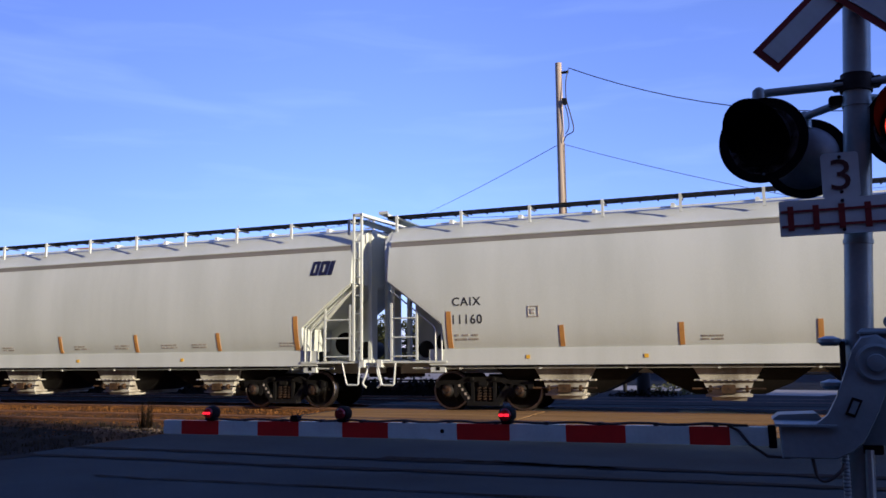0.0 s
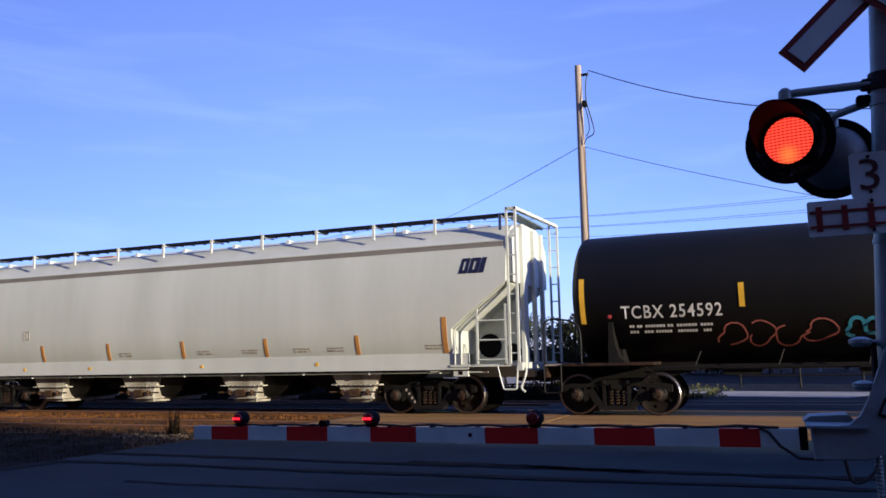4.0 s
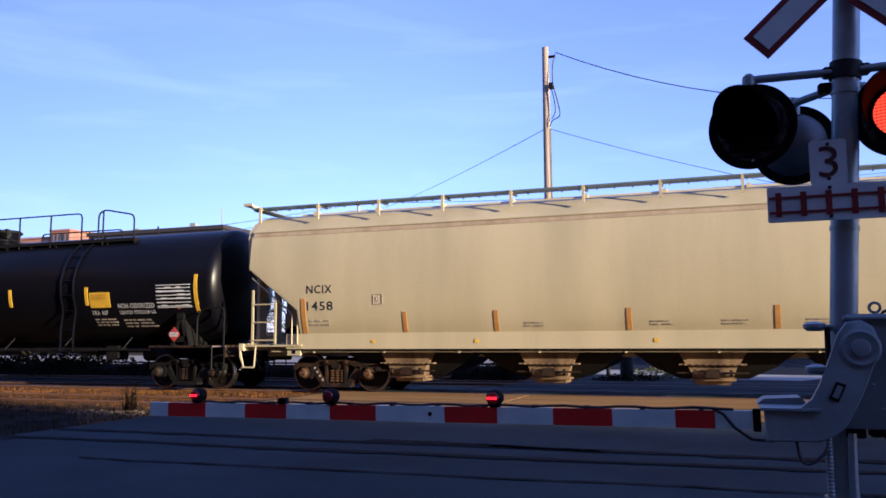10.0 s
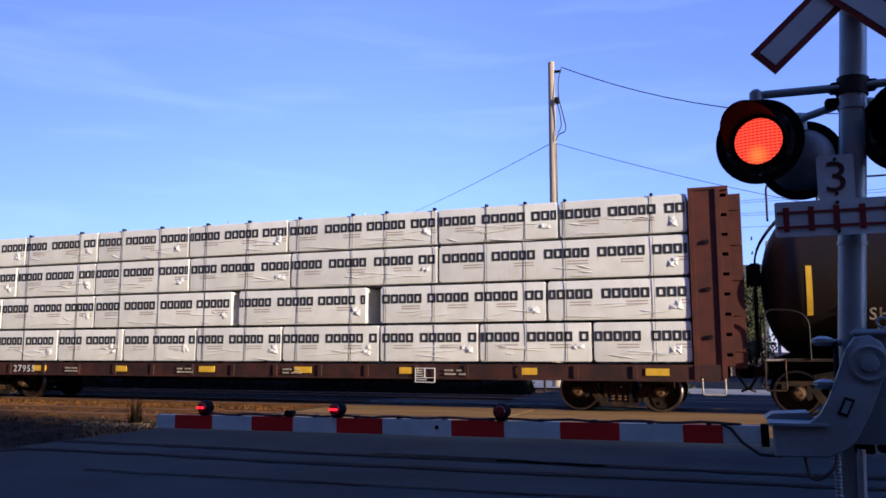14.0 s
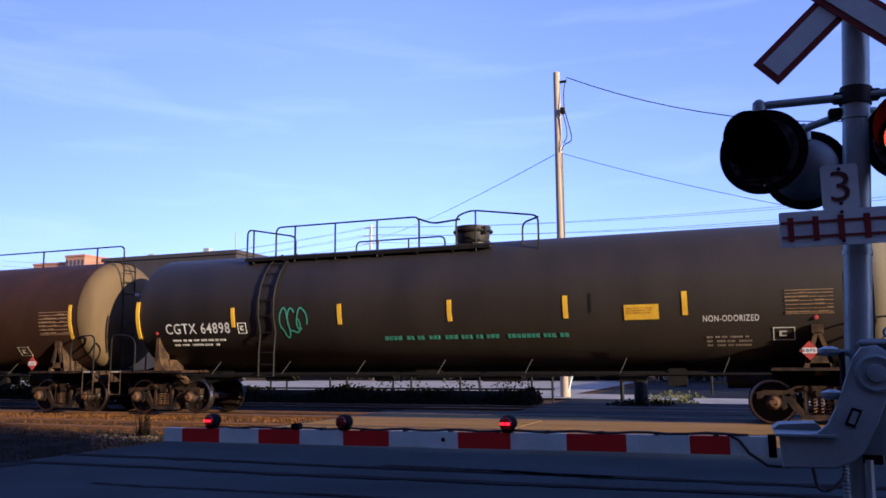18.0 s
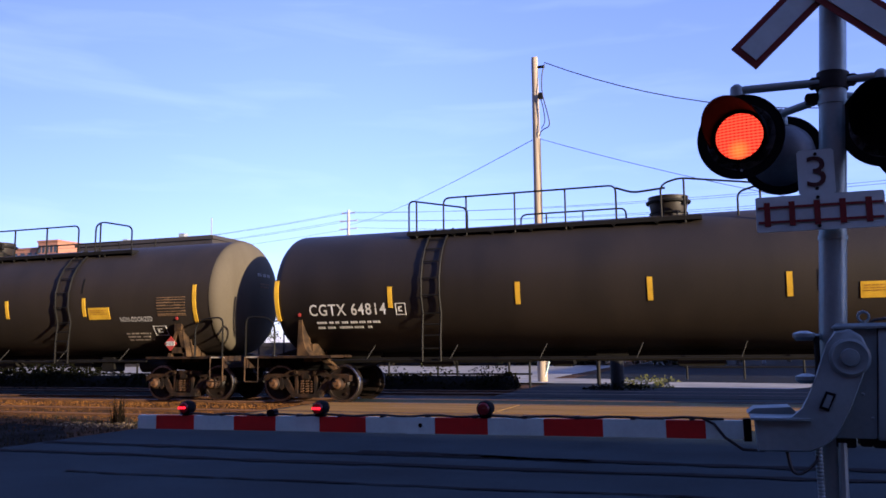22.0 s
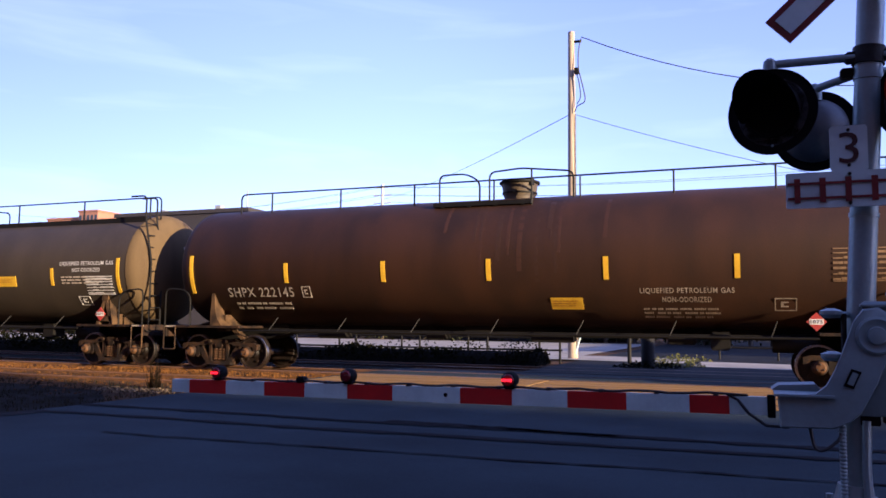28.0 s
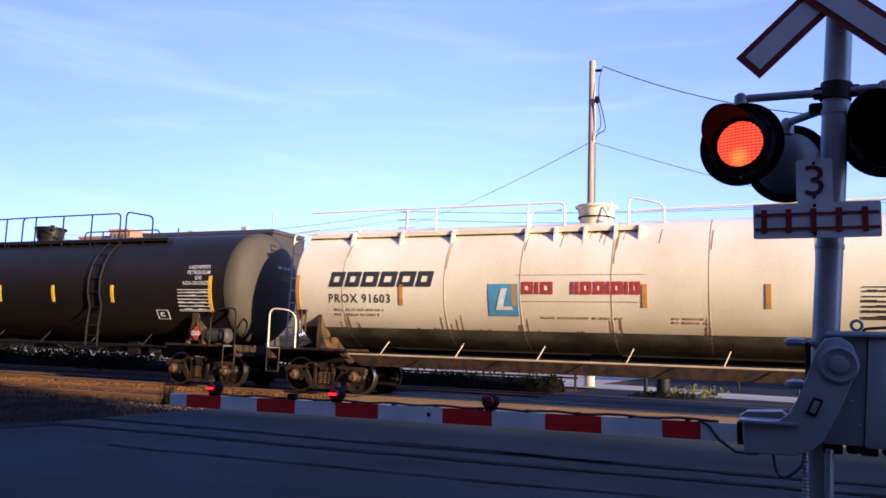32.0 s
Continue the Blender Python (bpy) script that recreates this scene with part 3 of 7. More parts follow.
def build_wheelset(m):
    for s in (-1, 1):
        p = [(0.60, 0.10), (0.62, 0.38), (0.66, 0.40), (0.66, 0.482), (0.69, 0.486), (0.70, 0.460), (0.80, 0.455), (0.805, 0.40), (0.77, 0.385), (0.735, 0.24), (0.74, 0.16), (0.80, 0.12), (0.80, 0.08)]
        m.lathe([(s * a, r) for a, r in p], (0, 0, 0), "y", 32)
        for k in range(5):
            a = 2 * math.pi * k / 5
            m.lathe([(s * 0.735, 0.035), (s * 0.775, 0.035)], (0.27 * math.cos(a), 0, 0.27 * math.sin(a)), "y", 8)
    m.lathe([(-1.02, 0.08), (-0.6, 0.09), (0.6, 0.09), (1.02, 0.08)], (0, 0, 0), "y", 12)


def build_tread(m):
    for s in (-1,):
        m.lathe([(s * 0.701, 0.452), (s * 0.701, 0.4615), (s * 0.803, 0.4595), (s * 0.812, 0.448), (s * 0.812, 0.412)], (0, 0, 0), "y", 40, False)


def truck(car, x, frame_mat=None):
    bo = part("truck", shared("bolster", build_bolster), frame_mat or rust_dirt, car, "cast steel truck with two wheelsets", Matrix.Translation((x, 0, 0)))
    part("side_frame", shared("side_frame", build_side_frame), frame_mat or rust_dirt, bo)
    part("side_frame", shared("side_frame_far", lambda m: build_side_frame(m, 1.0)), frame_mat or rust_dirt, bo)
    for sy in (-1.03, -0.93, 1.0):
        for sx in (-0.14, 0.0, 0.14):
            part("spring", shared("spring", build_springs), rust_dirt if frame_mat else lit_rust, bo, at=Matrix.Translation((sx, sy, 0)))
    for sx in (-0.36, 0.36):
        part("brake_beam", shared("brake_beam", build_brake_beam), frame_dark, bo, at=Matrix.Translation((sx, 0, 0)))
    for dx in (-0.889, 0.889):
        for yy in (-1.0, 1.0):
            cap = part("bearing_cap", shared("bearing_cap%d" % yy, lambda m: m.lathe([(yy * 0.10, 0.128), (yy * 0.17, 0.125), (yy * 0.20, 0.10), (yy * 0.215, 0.085), (yy * 0.22, 0.02)], (0, yy, 0), "y", 16)), rust_dirt if frame_mat else lit_rust, bo, at=Matrix.Translation((dx, 0, 0.457)))
            if yy < 0:
                for k in range(3):
                    a = math.pi / 2 + k * 2 * math.pi / 3
                    part("cap_bolt", shared("cap_bolt", lambda m: m.lathe([(0.0, 0.018), (-0.02, 0.018), (-0.026, 0.008)], (0, 0, 0), "y", 6)), cap_steel, cap, at=Matrix.Translation((0.07 * math.cos(a), -1.21, 0.07 * math.sin(a))))
        w = part("wheelset", shared("wheelset", build_wheelset), soot_wheel if frame_mat else wheel_steel, bo, at=Matrix.Translation((dx, 0, 0.457)))
        part("wheel_tread", shared("tread", build_tread), tread_steel, w)
        WHEELS.append((w, car, x + dx, dx))
    return bo


def coupler(car, x, s, z=0.86):
    m = M()
    m.box(min(x - s * 0.75, x), max(x - s * 0.75, x), -0.09, 0.09, z - 0.11, z + 0.11, 0.03)
    m.prism([(x - s * 0.18, -0.17), (x + s * 0.02, -0.17), (x + s * 0.02, -0.05), (x - s * 0.06, 0.0), (x + s * 0.02, 0.12), (x - s * 0.1, 0.19), (x - s * 0.22, 0.12)], z - 0.14, z + 0.14, "z")
    part("coupler", m, rust_dirt, car)
    h = M()
    h.tube([(x - s * 0.3, -0.28, z - 0.05), (x - s * 0.12, -0.28, z - 0.34), (x + s * 0.06, -0.2, z - 0.42)], 0.028, 6)
    part("air_hose", h, rubber, car)


def car_root(name, label, centre, group="cars of the train"):
    e = new(name)
    e.matrix_basis = pose(centre, TY, RT)
    tagged(e, label, "train car", group)
    CARS.append((e, centre))
    return e


def ladder(m, x0, x1, y, z0, z1, step=0.38, r=0.022):
    for x in (x0, x1):
        m.box(x - 0.025, x + 0.025, y - 0.03, y + 0.01, z0, z1)
    z = z0 + 0.1
    while z < z1:
        m.tube([(x0, y - 0.02, z), (x1, y - 0.02, z)], r, 6)
        z += step


# ---- tank cars ----
def shell_profile(half, r, head):
    p = []
    for i in range(9):
        a = math.pi / 2 * i / 8
        p.append((-(half + head * math.cos(a)), max(0.02, r * math.sin(a))))
    return p + [(-x, q) for x, q in p[::-1]]


def shell_ladder(m, x0, x1):
    """Rungs and stiles that climb the side of the tank."""
    pts = [(z, -math.sqrt(max(0.0, TR * TR - (z - TZ) ** 2)) - 0.07) for z in [TZ + TR * q for q in (-0.41, -0.14, 0.12, 0.38, 0.58, 0.75, 0.88, 0.96)]]
    line = [(1.0, pts[0][1] - 0.05), (1.6, pts[0][1] - 0.05)] + pts
    for x in (x0, x1):
        m.tube([(x, y, z) for z, y in line], 0.028, 6)
    for (za, ya), (zb, yb) in zip(line, line[1:]):
        k = max(1, round((zb - za) / 0.33))
        for j in range(k):
            t = j / k
            m.tube([(x0, ya + (yb - ya) * t, za + (zb - za) * t), (x1, ya + (yb - ya) * t, za + (zb - za) * t)], 0.018, 5)


def platform_bracket(car, x, y0, y1, material, lift_up):
    """Angled plate that hangs a platform edge off the tank's shoulder."""
    m = M()
    m.prism([(y0, 4.18), (y1, 4.18), (y1, 3.95), (y0 + 0.04, 4.10)], x - 0.02, x + 0.02, "x")
    m.box(x - 0.05, x + 0.05, y0, y1, 4.155, 4.18)
    part("platform_bracket", m, material, car, at=lift_up)


def hand_brake_end(car, half, ty, material, lift_up):
    """Curved ladder over the leading head, with the hand brake beside it."""
    l = M()
    ex = -half - 0.98
    for y in (ty - 0.1, ty + 0.36):
        l.tube(bend([(-half + 0.1, y, 4.50), (-half - 0.45, y, 4.42), (ex, y, 3.7), (ex - 0.06, y, 1.2)], 0.35), 0.022, 6)
    for k in range(9):
        l.tube([(ex - 0.04, ty - 0.1, 1.4 + 0.32 * k), (ex - 0.04, ty + 0.36, 1.4 + 0.32 * k)], 0.016, 5)
    part("end_ladder", l, material, car, at=lift_up)
    h = M()
    h.box(ex - 0.12, ex + 0.12, ty + 0.5, ty + 0.95, 2.75, 3.25, 0.04)
    h.lathe([(-0.16, 0.24), (-0.13, 0.27), (-0.10, 0.24)], (ex - 0.02, ty + 0.72, 2.98), "x", 18, False)
    h.box(ex - 0.04, ex + 0.04, ty + 0.65, ty + 0.78, 1.15, 2.78)
    part("hand_brake", h, material, car)


def tank_car(label, left, right, paint, marks=None, rail="full", flip=False, bonnet=0.2, rungs=None, stripes=(), bracket=None, frame_mat=None, rail_mat=None, lift=0.0, dusty=False, cap=None, tape=None, boxrail=False, size=(1.60, 2.79), head=0.75, over=0.2, side_mat=None, shift=0.08, reservoir=False, brake_end=False):
    """A tank car by the places of its two end stripes along the train; size: radius and height of its axis; dusty: a
    paler trailing head.
    """
    global TR, TZ
    TR, TZ = size
    lift_up = Matrix.Translation((0, 0, TR + TZ - 4.44))
    c, half = (left + right) / 2, (right - left) / 2
    car = car_root("tank_car", label, c)
    bracket = bracket or dusty_steel
    hull = half + over
    part("tank", shared("tank%.2f %.2f %.2f" % (hull, TR, head), lambda m: m.lathe(shell_profile(hull, TR, head), (0, 0, TZ), "x", 64)), paint, car, at=Matrix.Translation((shift, 0, 0)))
    # a thin skin, paler than the shell, on the trailing head only
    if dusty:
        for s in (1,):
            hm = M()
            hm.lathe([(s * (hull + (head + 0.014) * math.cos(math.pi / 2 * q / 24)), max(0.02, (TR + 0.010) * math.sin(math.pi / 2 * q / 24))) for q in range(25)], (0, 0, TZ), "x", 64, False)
            part("tank_head", hm, tan_head if dusty is True else dusty, car, "dusty tan tank head", Matrix.Translation((shift, 0, 0)))
    for s in (-1, 1):
        e = half + 1.32
        m = M()
        m.prism([(s * (half - 2.3), 1.30), (s * (half - 2.3), 0.98), (s * (half - 1.6), 0.80), (s * (e - 0.45), 0.70), (s * (e - 0.45), 1.12), (s * (half - 0.2), 1.42)], -0.33, 0.33)
        part("stub_sill", m, frame_dark, car)
        m = M()
        m.box(min(s * (half - 1.5), s * (e - 0.42)), max(s * (half - 1.5), s * (e - 0.42)), -1.5, 1.5, 1.10, 1.16)
        m.box(min(s * (e - 0.47), s * (e - 0.40)), max(s * (e - 0.47), s * (e - 0.40)), -1.5, 1.5, 0.86, 1.16)
        part("end_platform", m, rust_dirt, car)
        b = s * (half - 0.6)
        for y in (-1, 1):
            m = M()
            flare = [(0.045, 2.04), (0.055, 1.78), (0.085, 1.52), (0.15, 1.32), (0.27, 1.17), (0.42, 1.10)]
            span = sorted((y * 1.02, y * 1.40))
            if s < 0:
                m.prism([(b + d, z) for d, z in flare] + [(b - min(d, 0.075), z) for d, z in flare[::-1]], *span)
                m.prism([(b + 0.45, 1.12), (b + 0.62, 1.12), (b + 0.95, 0.84), (b + 0.86, 0.80)], *sorted((y * 1.10, y * 1.30)))
            else:
                # an open A-shaped plate with a cross tie
                m.prism([(b - 0.30, 1.12), (b - 0.20, 1.12), (b + 0.02, 1.86), (b - 0.06, 1.86)], *span)
                m.prism([(b + 0.22, 1.12), (b + 0.32, 1.12), (b + 0.08, 1.86), (b + 0.0, 1.86)], *span)
                m.prism([(b - 0.25, 1.25), (b + 0.26, 1.25), (b + 0.22, 1.40), (b - 0.21, 1.40)], *span)
                m.box(b - 0.10, b + 0.12, span[0], span[1], 1.84, 2.02, 0.01)
            m.box(b - 0.06, b + 0.2, min(y * 0.3, y * 1.10), max(y * 0.3, y * 1.10), 1.0, 1.45)
            part("saddle_bracket", m, bracket, car)
        m = M()
        m.lathe([(-1.43, 0.045), (-1.45, 0.045), (-1.455, 0.02)], (b, 0, 2.16), "y", 12)
        part("marker_reflector", m, red_ink, car)
        for y in (-1.52, 1.52):
            m = M()
            m.tube(bend([(s * (half + 0.05), y, 1.14), (s * (half + 0.05), y, 1.95), (s * (half + 0.28), y, 2.12), (s * (e - 0.44), y, 2.16), (s * (e - 0.44), y, 1.14)], 0.2), 0.022, 6)
            part("end_handrail", m, rail_mat or bracket, car)
            m = M()
            m.tube(bend([(s * (e - 0.80), y, 1.14), (s * (e - 0.80), y, 0.52), (s * (e - 0.42), y, 0.52), (s * (e - 0.42), y, 1.14)], 0.04), 0.018, 5)
            part("sill_step", m, bracket, car)
        # a cut lever, a defect-card plate and a pale edge tape on the platform
        m = M()
        m.tube(bend([(s * (e - 0.40), -1.45, 1.02), (s * (e - 0.30), -1.48, 0.98), (s * (e - 0.26), -0.5, 0.96), (s * (e - 0.20), -0.2, 0.80)], 0.08), 0.016, 6)
        part("uncoupling_lever", m, frame_dark, car)
        for k, w in ((0.52, 0.42),):
            m = M()
            m.box(*sorted((s * (half + k), s * (half + k + w))), -1.506, -1.503, 1.115, 1.15)
            part("edge_tape", m, pale_ink, car)
        coupler(car, s * (half + 1.31), s)
        truck(car, s * (half - 0.6), frame_mat)
    if reservoir:
        m = M()
        m.lathe([(-0.46, 0.03), (-0.43, 0.15), (-0.36, 0.21), (0.36, 0.21), (0.43, 0.15), (0.46, 0.03)], (half + 0.02, -1.16, 1.40), "x", 20)
        ar = part("air_reservoir", m, reservoir_grey, car)
        for d in (-0.22, 0.22):
            m = M()
            m.lathe([(d - 0.03, 0.205), (d - 0.025, 0.219), (d + 0.025, 0.219), (d + 0.03, 0.205)], (half + 0.02, -1.16, 1.40), "x", 20)
            part("reservoir_strap", m, frame_dark, ar)
    # small print on the trailing head
    def on_head(y, z, off=0.012):
        q = min(0.95, (y * y + (z - TZ) ** 2) / (TR * TR))
        return (shift + hull + (head + 0.014) * math.sqrt(1 - q) + off, y, z)
    hx = -0.15
    bars(car, hx, hx + 0.75, TZ + 0.55, 0.11, on_head, pale_ink, 4, 1, 4, "head_lettering")
    bars(car, hx + 0.1, hx + 0.6, TZ + 0.33, 0.05, on_head, tan_ink, 4, 2, 6, "head_lettering")
    m = M()
    for y in (-1, 1):
        m.tube([(-(half - 1.5), y * 1.46, 1.04), (half - 1.5, y * 1.46, 1.04)], 0.024, 6)
        for k in range(-3, 4):
            x = k * (half - 2) / 3.2
            m.tube([(x, y * 1.46, 1.04), (x + 0.13, y * 1.22, 1.38)], 0.014, 5)
    part("side_safety_rail", m, side_mat or frame_dark, car)
    m = M()
    m.lathe([(-0.5, 0.02), (-0.46, 0.2), (0.46, 0.2), (0.5, 0.02)], (half - 1.9, -0.5, 0.92), "x", 16)
    m.box(half - 3.6, half - 3.2, -0.75, -0.3, 0.75, 1.15, 0.04)
    m.tube([(-(half - 2), -0.25, 1.0), (half - 2, -0.25, 1.0)], 0.03, 6)
    m.box(-1.0, -0.3, -0.35, 0.35, 0.98, 1.42, 0.06)
    part("brake_gear", m, frame_dark, car)
    # dark box added to close the bright gap under the belly
    m = M()
    m.box(-(half - 2.2), half - 2.2, -0.13, 0.13, 0.97, TZ - TR + 0.06, 0.03)
    part("centre_duct", m, frame_dark, car)
    for d in (-0.55, -0.8):
        m = M()
        m.tube([(-(half - 2), d, 1.06), (half - 2, d, 1.06)], 0.035, 6)
        part("brake_pipe", m, frame_dark, car)
    for k, w in ((-0.55, 0.4), (-0.2, 0.25), (0.15, 0.5), (0.5, 0.3)):
        m = M()
        x = k * half
        m.box(x - w, x + w, -0.62, -0.2, 0.86, 1.06, 0.05)
        part("valve_box", m, frame_dark, car)
    # fittings on top
    rm = rail_mat or tank_dark
    bx = bonnet
    m = M()
    tub = cap or (paint if paint in (tank_dark, tank_gloss, tank_black, tank_grey) else bonnet_dust)
    m.lathe([(4.30, 0.40), (4.46, 0.38), (4.50, 0.40), (4.66, 0.43), (4.84, 0.455), (4.87, 0.46), (4.87, 0.05)], (bx, 0, 0), "z", 24)
    bn = part("bonnet", m, tub, car, at=lift_up)
    m = M()
    m.lathe([(4.855, 0.455), (4.855, 0.50), (4.875, 0.51), (4.905, 0.51), (4.925, 0.47), (4.955, 0.30), (4.965, 0.05)], (bx, 0, 0), "z", 24)
    part("lid", m, tub if cap else rm, bn, at=lift_up)
    for d in (-0.62, 2.5):
        m = M()
        px, py = bx + 0.47 * math.cos(d), 0.47 * math.sin(d)
        m.box(px - 0.05, px + 0.05, py - 0.05, py + 0.05, 4.78, 4.97, 0.01)
        part("lid_clamp", m, rm, bn, at=lift_up)
    m = M()
    m.lathe([(4.60, 0.42), (4.60, 0.437), (4.635, 0.442), (4.635, 0.42)], (bx, 0, 0), "z", 24, False)
    part("bonnet_band", m, dusty_steel if cap else rm, bn, at=lift_up)
    m = M()
    ty = -0.62
    def loop(pts, posts=()):
        g = M()
        g.tube(bend(pts, 0.16), 0.024, 6)
        tr = part("top_railing", g, rm, car, at=lift_up)
        for x, y, z in posts:
            g = M()
            g.tube([(x, y, 4.12), (x, y, z)], 0.024, 6)
            part("rail_post", g, rm, tr)
    if rail == "full":
        lo, zt = -(half + 0.68 if brake_end else half - 0.85), 4.84 + lift
        loop([(lo, ty, 4.3), (lo, ty, zt), (half + 0.95, ty, zt), (half + 0.95, ty, 4.4)], [(lo + 1.0 + k * (2 * half + 0.2) / 8, ty, zt) for k in range(8)])
        m.box(bx - 1.95, bx + 0.55, ty - 0.34, ty + 0.3, 4.18, 4.28, 0.012)
        part("top_platform", m, rm, car, at=lift_up)
        for k in range(4):
            platform_bracket(car, bx - 1.7 + 0.68 * k, ty - 0.33, ty + 0.1, rm, lift_up)
        loop([(bx - 1.8, ty - 0.28, 4.28), (bx - 1.8, ty - 0.28, 4.98), (bx - 1.1, ty - 0.28, 4.98), (bx - 0.75, ty - 0.28, 4.78), (bx - 0.75, ty - 0.28, 4.28)])
        loop([(bx - 0.5, ty - 0.28, 4.28), (bx - 0.5, ty - 0.28, 4.98), (bx + 0.3, ty - 0.28, 5.04), (bx + 1.55, ty - 0.28, 4.90), (bx + 1.55, ty - 0.28, 4.28)], [(bx + 0.55, ty - 0.28, 5.0)])
        ex = half + 0.95
        l = M()
        for y in (ty + 0.02, ty + 0.48):
            l.tube(bend([(half + 0.3, y, 4.42), (ex, y, 4.34), (ex + 0.06, y, 1.2)], 0.2), 0.022, 6)
        for k in range(9):
            l.tube([(ex + 0.03, ty + 0.02, 1.4 + 0.34 * k), (ex + 0.03, ty + 0.48, 1.4 + 0.34 * k)], 0.016, 5)
        part("end_ladder", l, rm, car, at=lift_up)
        if brake_end:
            hand_brake_end(car, half, ty, rm, lift_up)
            g = M()
            g.box(-half - 0.3, half + 0.5, ty - 0.2, ty + 0.2, 4.14, 4.33, 0.01)
            part("running_board", g, rm, car, at=lift_up)
    elif rail == "walk":
        sd = -1 if flip else 1
        zt = 4.92 + lift
        m.box(-half - 0.1, half + 0.3, ty - 0.26, ty + 0.2, 4.13, 4.32, 0.01)
        part("top_platform", m, rm, car, at=lift_up)
        g = M()
        g.box(bx - 1.9, bx + 0.45, ty - 0.55, ty - 0.2, 4.16, 4.30, 0.01)
        part("valve_platform", g, rm, car, at=lift_up)
        for x in (bx - 1.72, bx - 0.92, bx - 0.12):
            g = M()
            g.prism([(ty - 0.50, 4.22), (ty - 0.2, 4.22), (ty - 0.2, 3.75), (ty - 0.44, 3.62)], x - 0.03, x + 0.22, "x")
            part("platform_gusset", g, paint, car, at=lift_up)
        a, b = (-half - 0.5, bx - 0.67)
        loop([(a, ty, 4.26), (a, ty, zt), (b, ty, zt), (b, ty, 4.26)], [(a + 0.35, ty, zt), (a + 2.6, ty, zt), (a + 5.2, ty, zt), (b - 0.9, ty, zt)])
        a, b = (bx - 0.05, half + 0.6)
        loop([(a, ty, 4.26), (a, ty, zt), (b, ty, zt), (b, ty, 4.26)], [(a + 3.5, ty, zt), (a + 6.2, ty, zt), (b - 0.4, ty, zt)])
        loop([(bx + 0.62, 0.6, 4.2), (bx + 0.62, 0.6, zt + 0.1), (bx + 1.58, 0.6, zt), (bx + 1.58, 0.6, 4.2)])
        ex = sd * (half + head + 0.05)
        l = M()
        for y in (-1.28, -0.84):
            l.tube(bend([(sd * (half + 0.1), y, zt - 0.06), (ex - sd * 0.25, y, zt - 0.06), (ex - sd * 0.25, y, 4.2), (ex, y, 3.0), (ex, y, 1.2)], 0.16), 0.026, 6)
        for k in range(9):
            z = 1.35 + 0.34 * k
            x = ex - sd * 0.25 * max(0.0, z - 3.0) / 1.2
            l.tube([(x, -1.28, z), (x, -0.84, z)], 0.018, 5)
        part("end_ladder", l, rm, car, at=lift_up)
    elif rail == "white":
        zt = 4.88
        m.box(-half, bx + 1.3, ty - 0.48, ty + 0.1, 4.10, 4.20, 0.01)
        part("top_platform", m, rm, car, at=lift_up)
        for kx in (-7.1, -5.7, -4.3, -2.4, -1.7, -1.0, -0.3, 0.25):
            g = M()
            g.prism([(ty - 0.50, 4.22), (ty - 0.40, 4.22), (ty - 0.40, 3.92), (ty - 0.60, 3.74), (ty - 0.66, 3.74)], kx - 0.035, kx + 0.035, "x")
            part("platform_bracket", g, rm, car, at=lift_up)
        loop([(-half - 0.3, ty, zt), (bx - 0.62, ty, zt), (bx - 0.62, ty, 4.26)], [(-half + 1.2, ty, 4.45), (-5.0, ty, zt), (-2.54, ty, zt)])
        loop([(bx - 1.5, ty + 0.05, 4.28), (bx - 1.5, ty + 0.05, 4.7), (bx - 0.7, ty + 0.05, 4.7)])
        loop([(bx + 0.9, ty, 4.26), (bx + 0.9, ty, 4.95), (bx + 1.7, ty, 4.75), (bx + 1.7, ty, 4.26)])
        loop([(bx + 1.0, ty, 4.62), (half + 0.3, ty, 4.72), (half + 0.3, ty, 4.3)], [(bx + 4.2, ty, 4.68), (bx + 6.8, ty, 4.7)])
        ex = -half - 0.85
        l = M()
        for y in (ty + 0.02, ty + 0.48):
            l.tube(bend([(-half, y, 4.42), (ex, y, 4.34), (ex - 0.1, y, 1.2)], 0.2), 0.022, 6)
        for k in range(9):
            l.tube([(ex - 0.05, ty + 0.02, 1.4 + 0.34 * k), (ex - 0.05, ty + 0.48, 1.4 + 0.34 * k)], 0.016, 5)
        part("end_ladder", l, rm, car, at=lift_up)
    else:
        # mirrored layouts: long rail, bonnet, sloping end loops
        if flip:
            x = lambda d: bx + d
            main, far, small, tall = (-0.1, 4.07), (0.75, 4.0), (-1.8, -1.15, -0.55), (4.85, 5.05, 5.9)
        else:
            x = lambda d: bx + d
            main, far, small, tall = (-5.2, -1.08), (-3.7, -1.05), (1.7, 0.55, 0.0), (-5.9, -6.1, -4.7)
        lo, hi = sorted((x(small[0]) - 0.1, x(tall[2]) + 0.1)) if flip else (x(tall[1]) - 0.05, x(0.75))
        m.box(lo, hi, ty - 0.40, ty + 0.3, 4.18, 4.27, 0.012)
        part("top_platform", m, rm, car, at=lift_up)
        k = lo + 0.25
        while k < hi:
            platform_bracket(car, k, ty - 0.39, ty + 0.1, rm, lift_up)
            k += 0.95
        yf = ty - 0.37
        w = main[1] - main[0]
        loop([(x(main[0]), yf, 4.2), (x(main[0]), yf, 5.06), (x(main[1]), yf, 5.06), (x(main[1]), yf, 4.2)], [(x(main[0] + w * q), yf, 5.06) for q in (0.14, 0.43, 0.72)])
        loop([(x(far[0]), 0.75, 4.2), (x(far[0]), 0.75, 4.82), (x(far[1]), 0.75, 4.82), (x(far[1]), 0.75, 4.2)], [(x(far[0] + (far[1] - far[0]) * q), 0.75, 4.82) for q in (0.25, 0.6)])
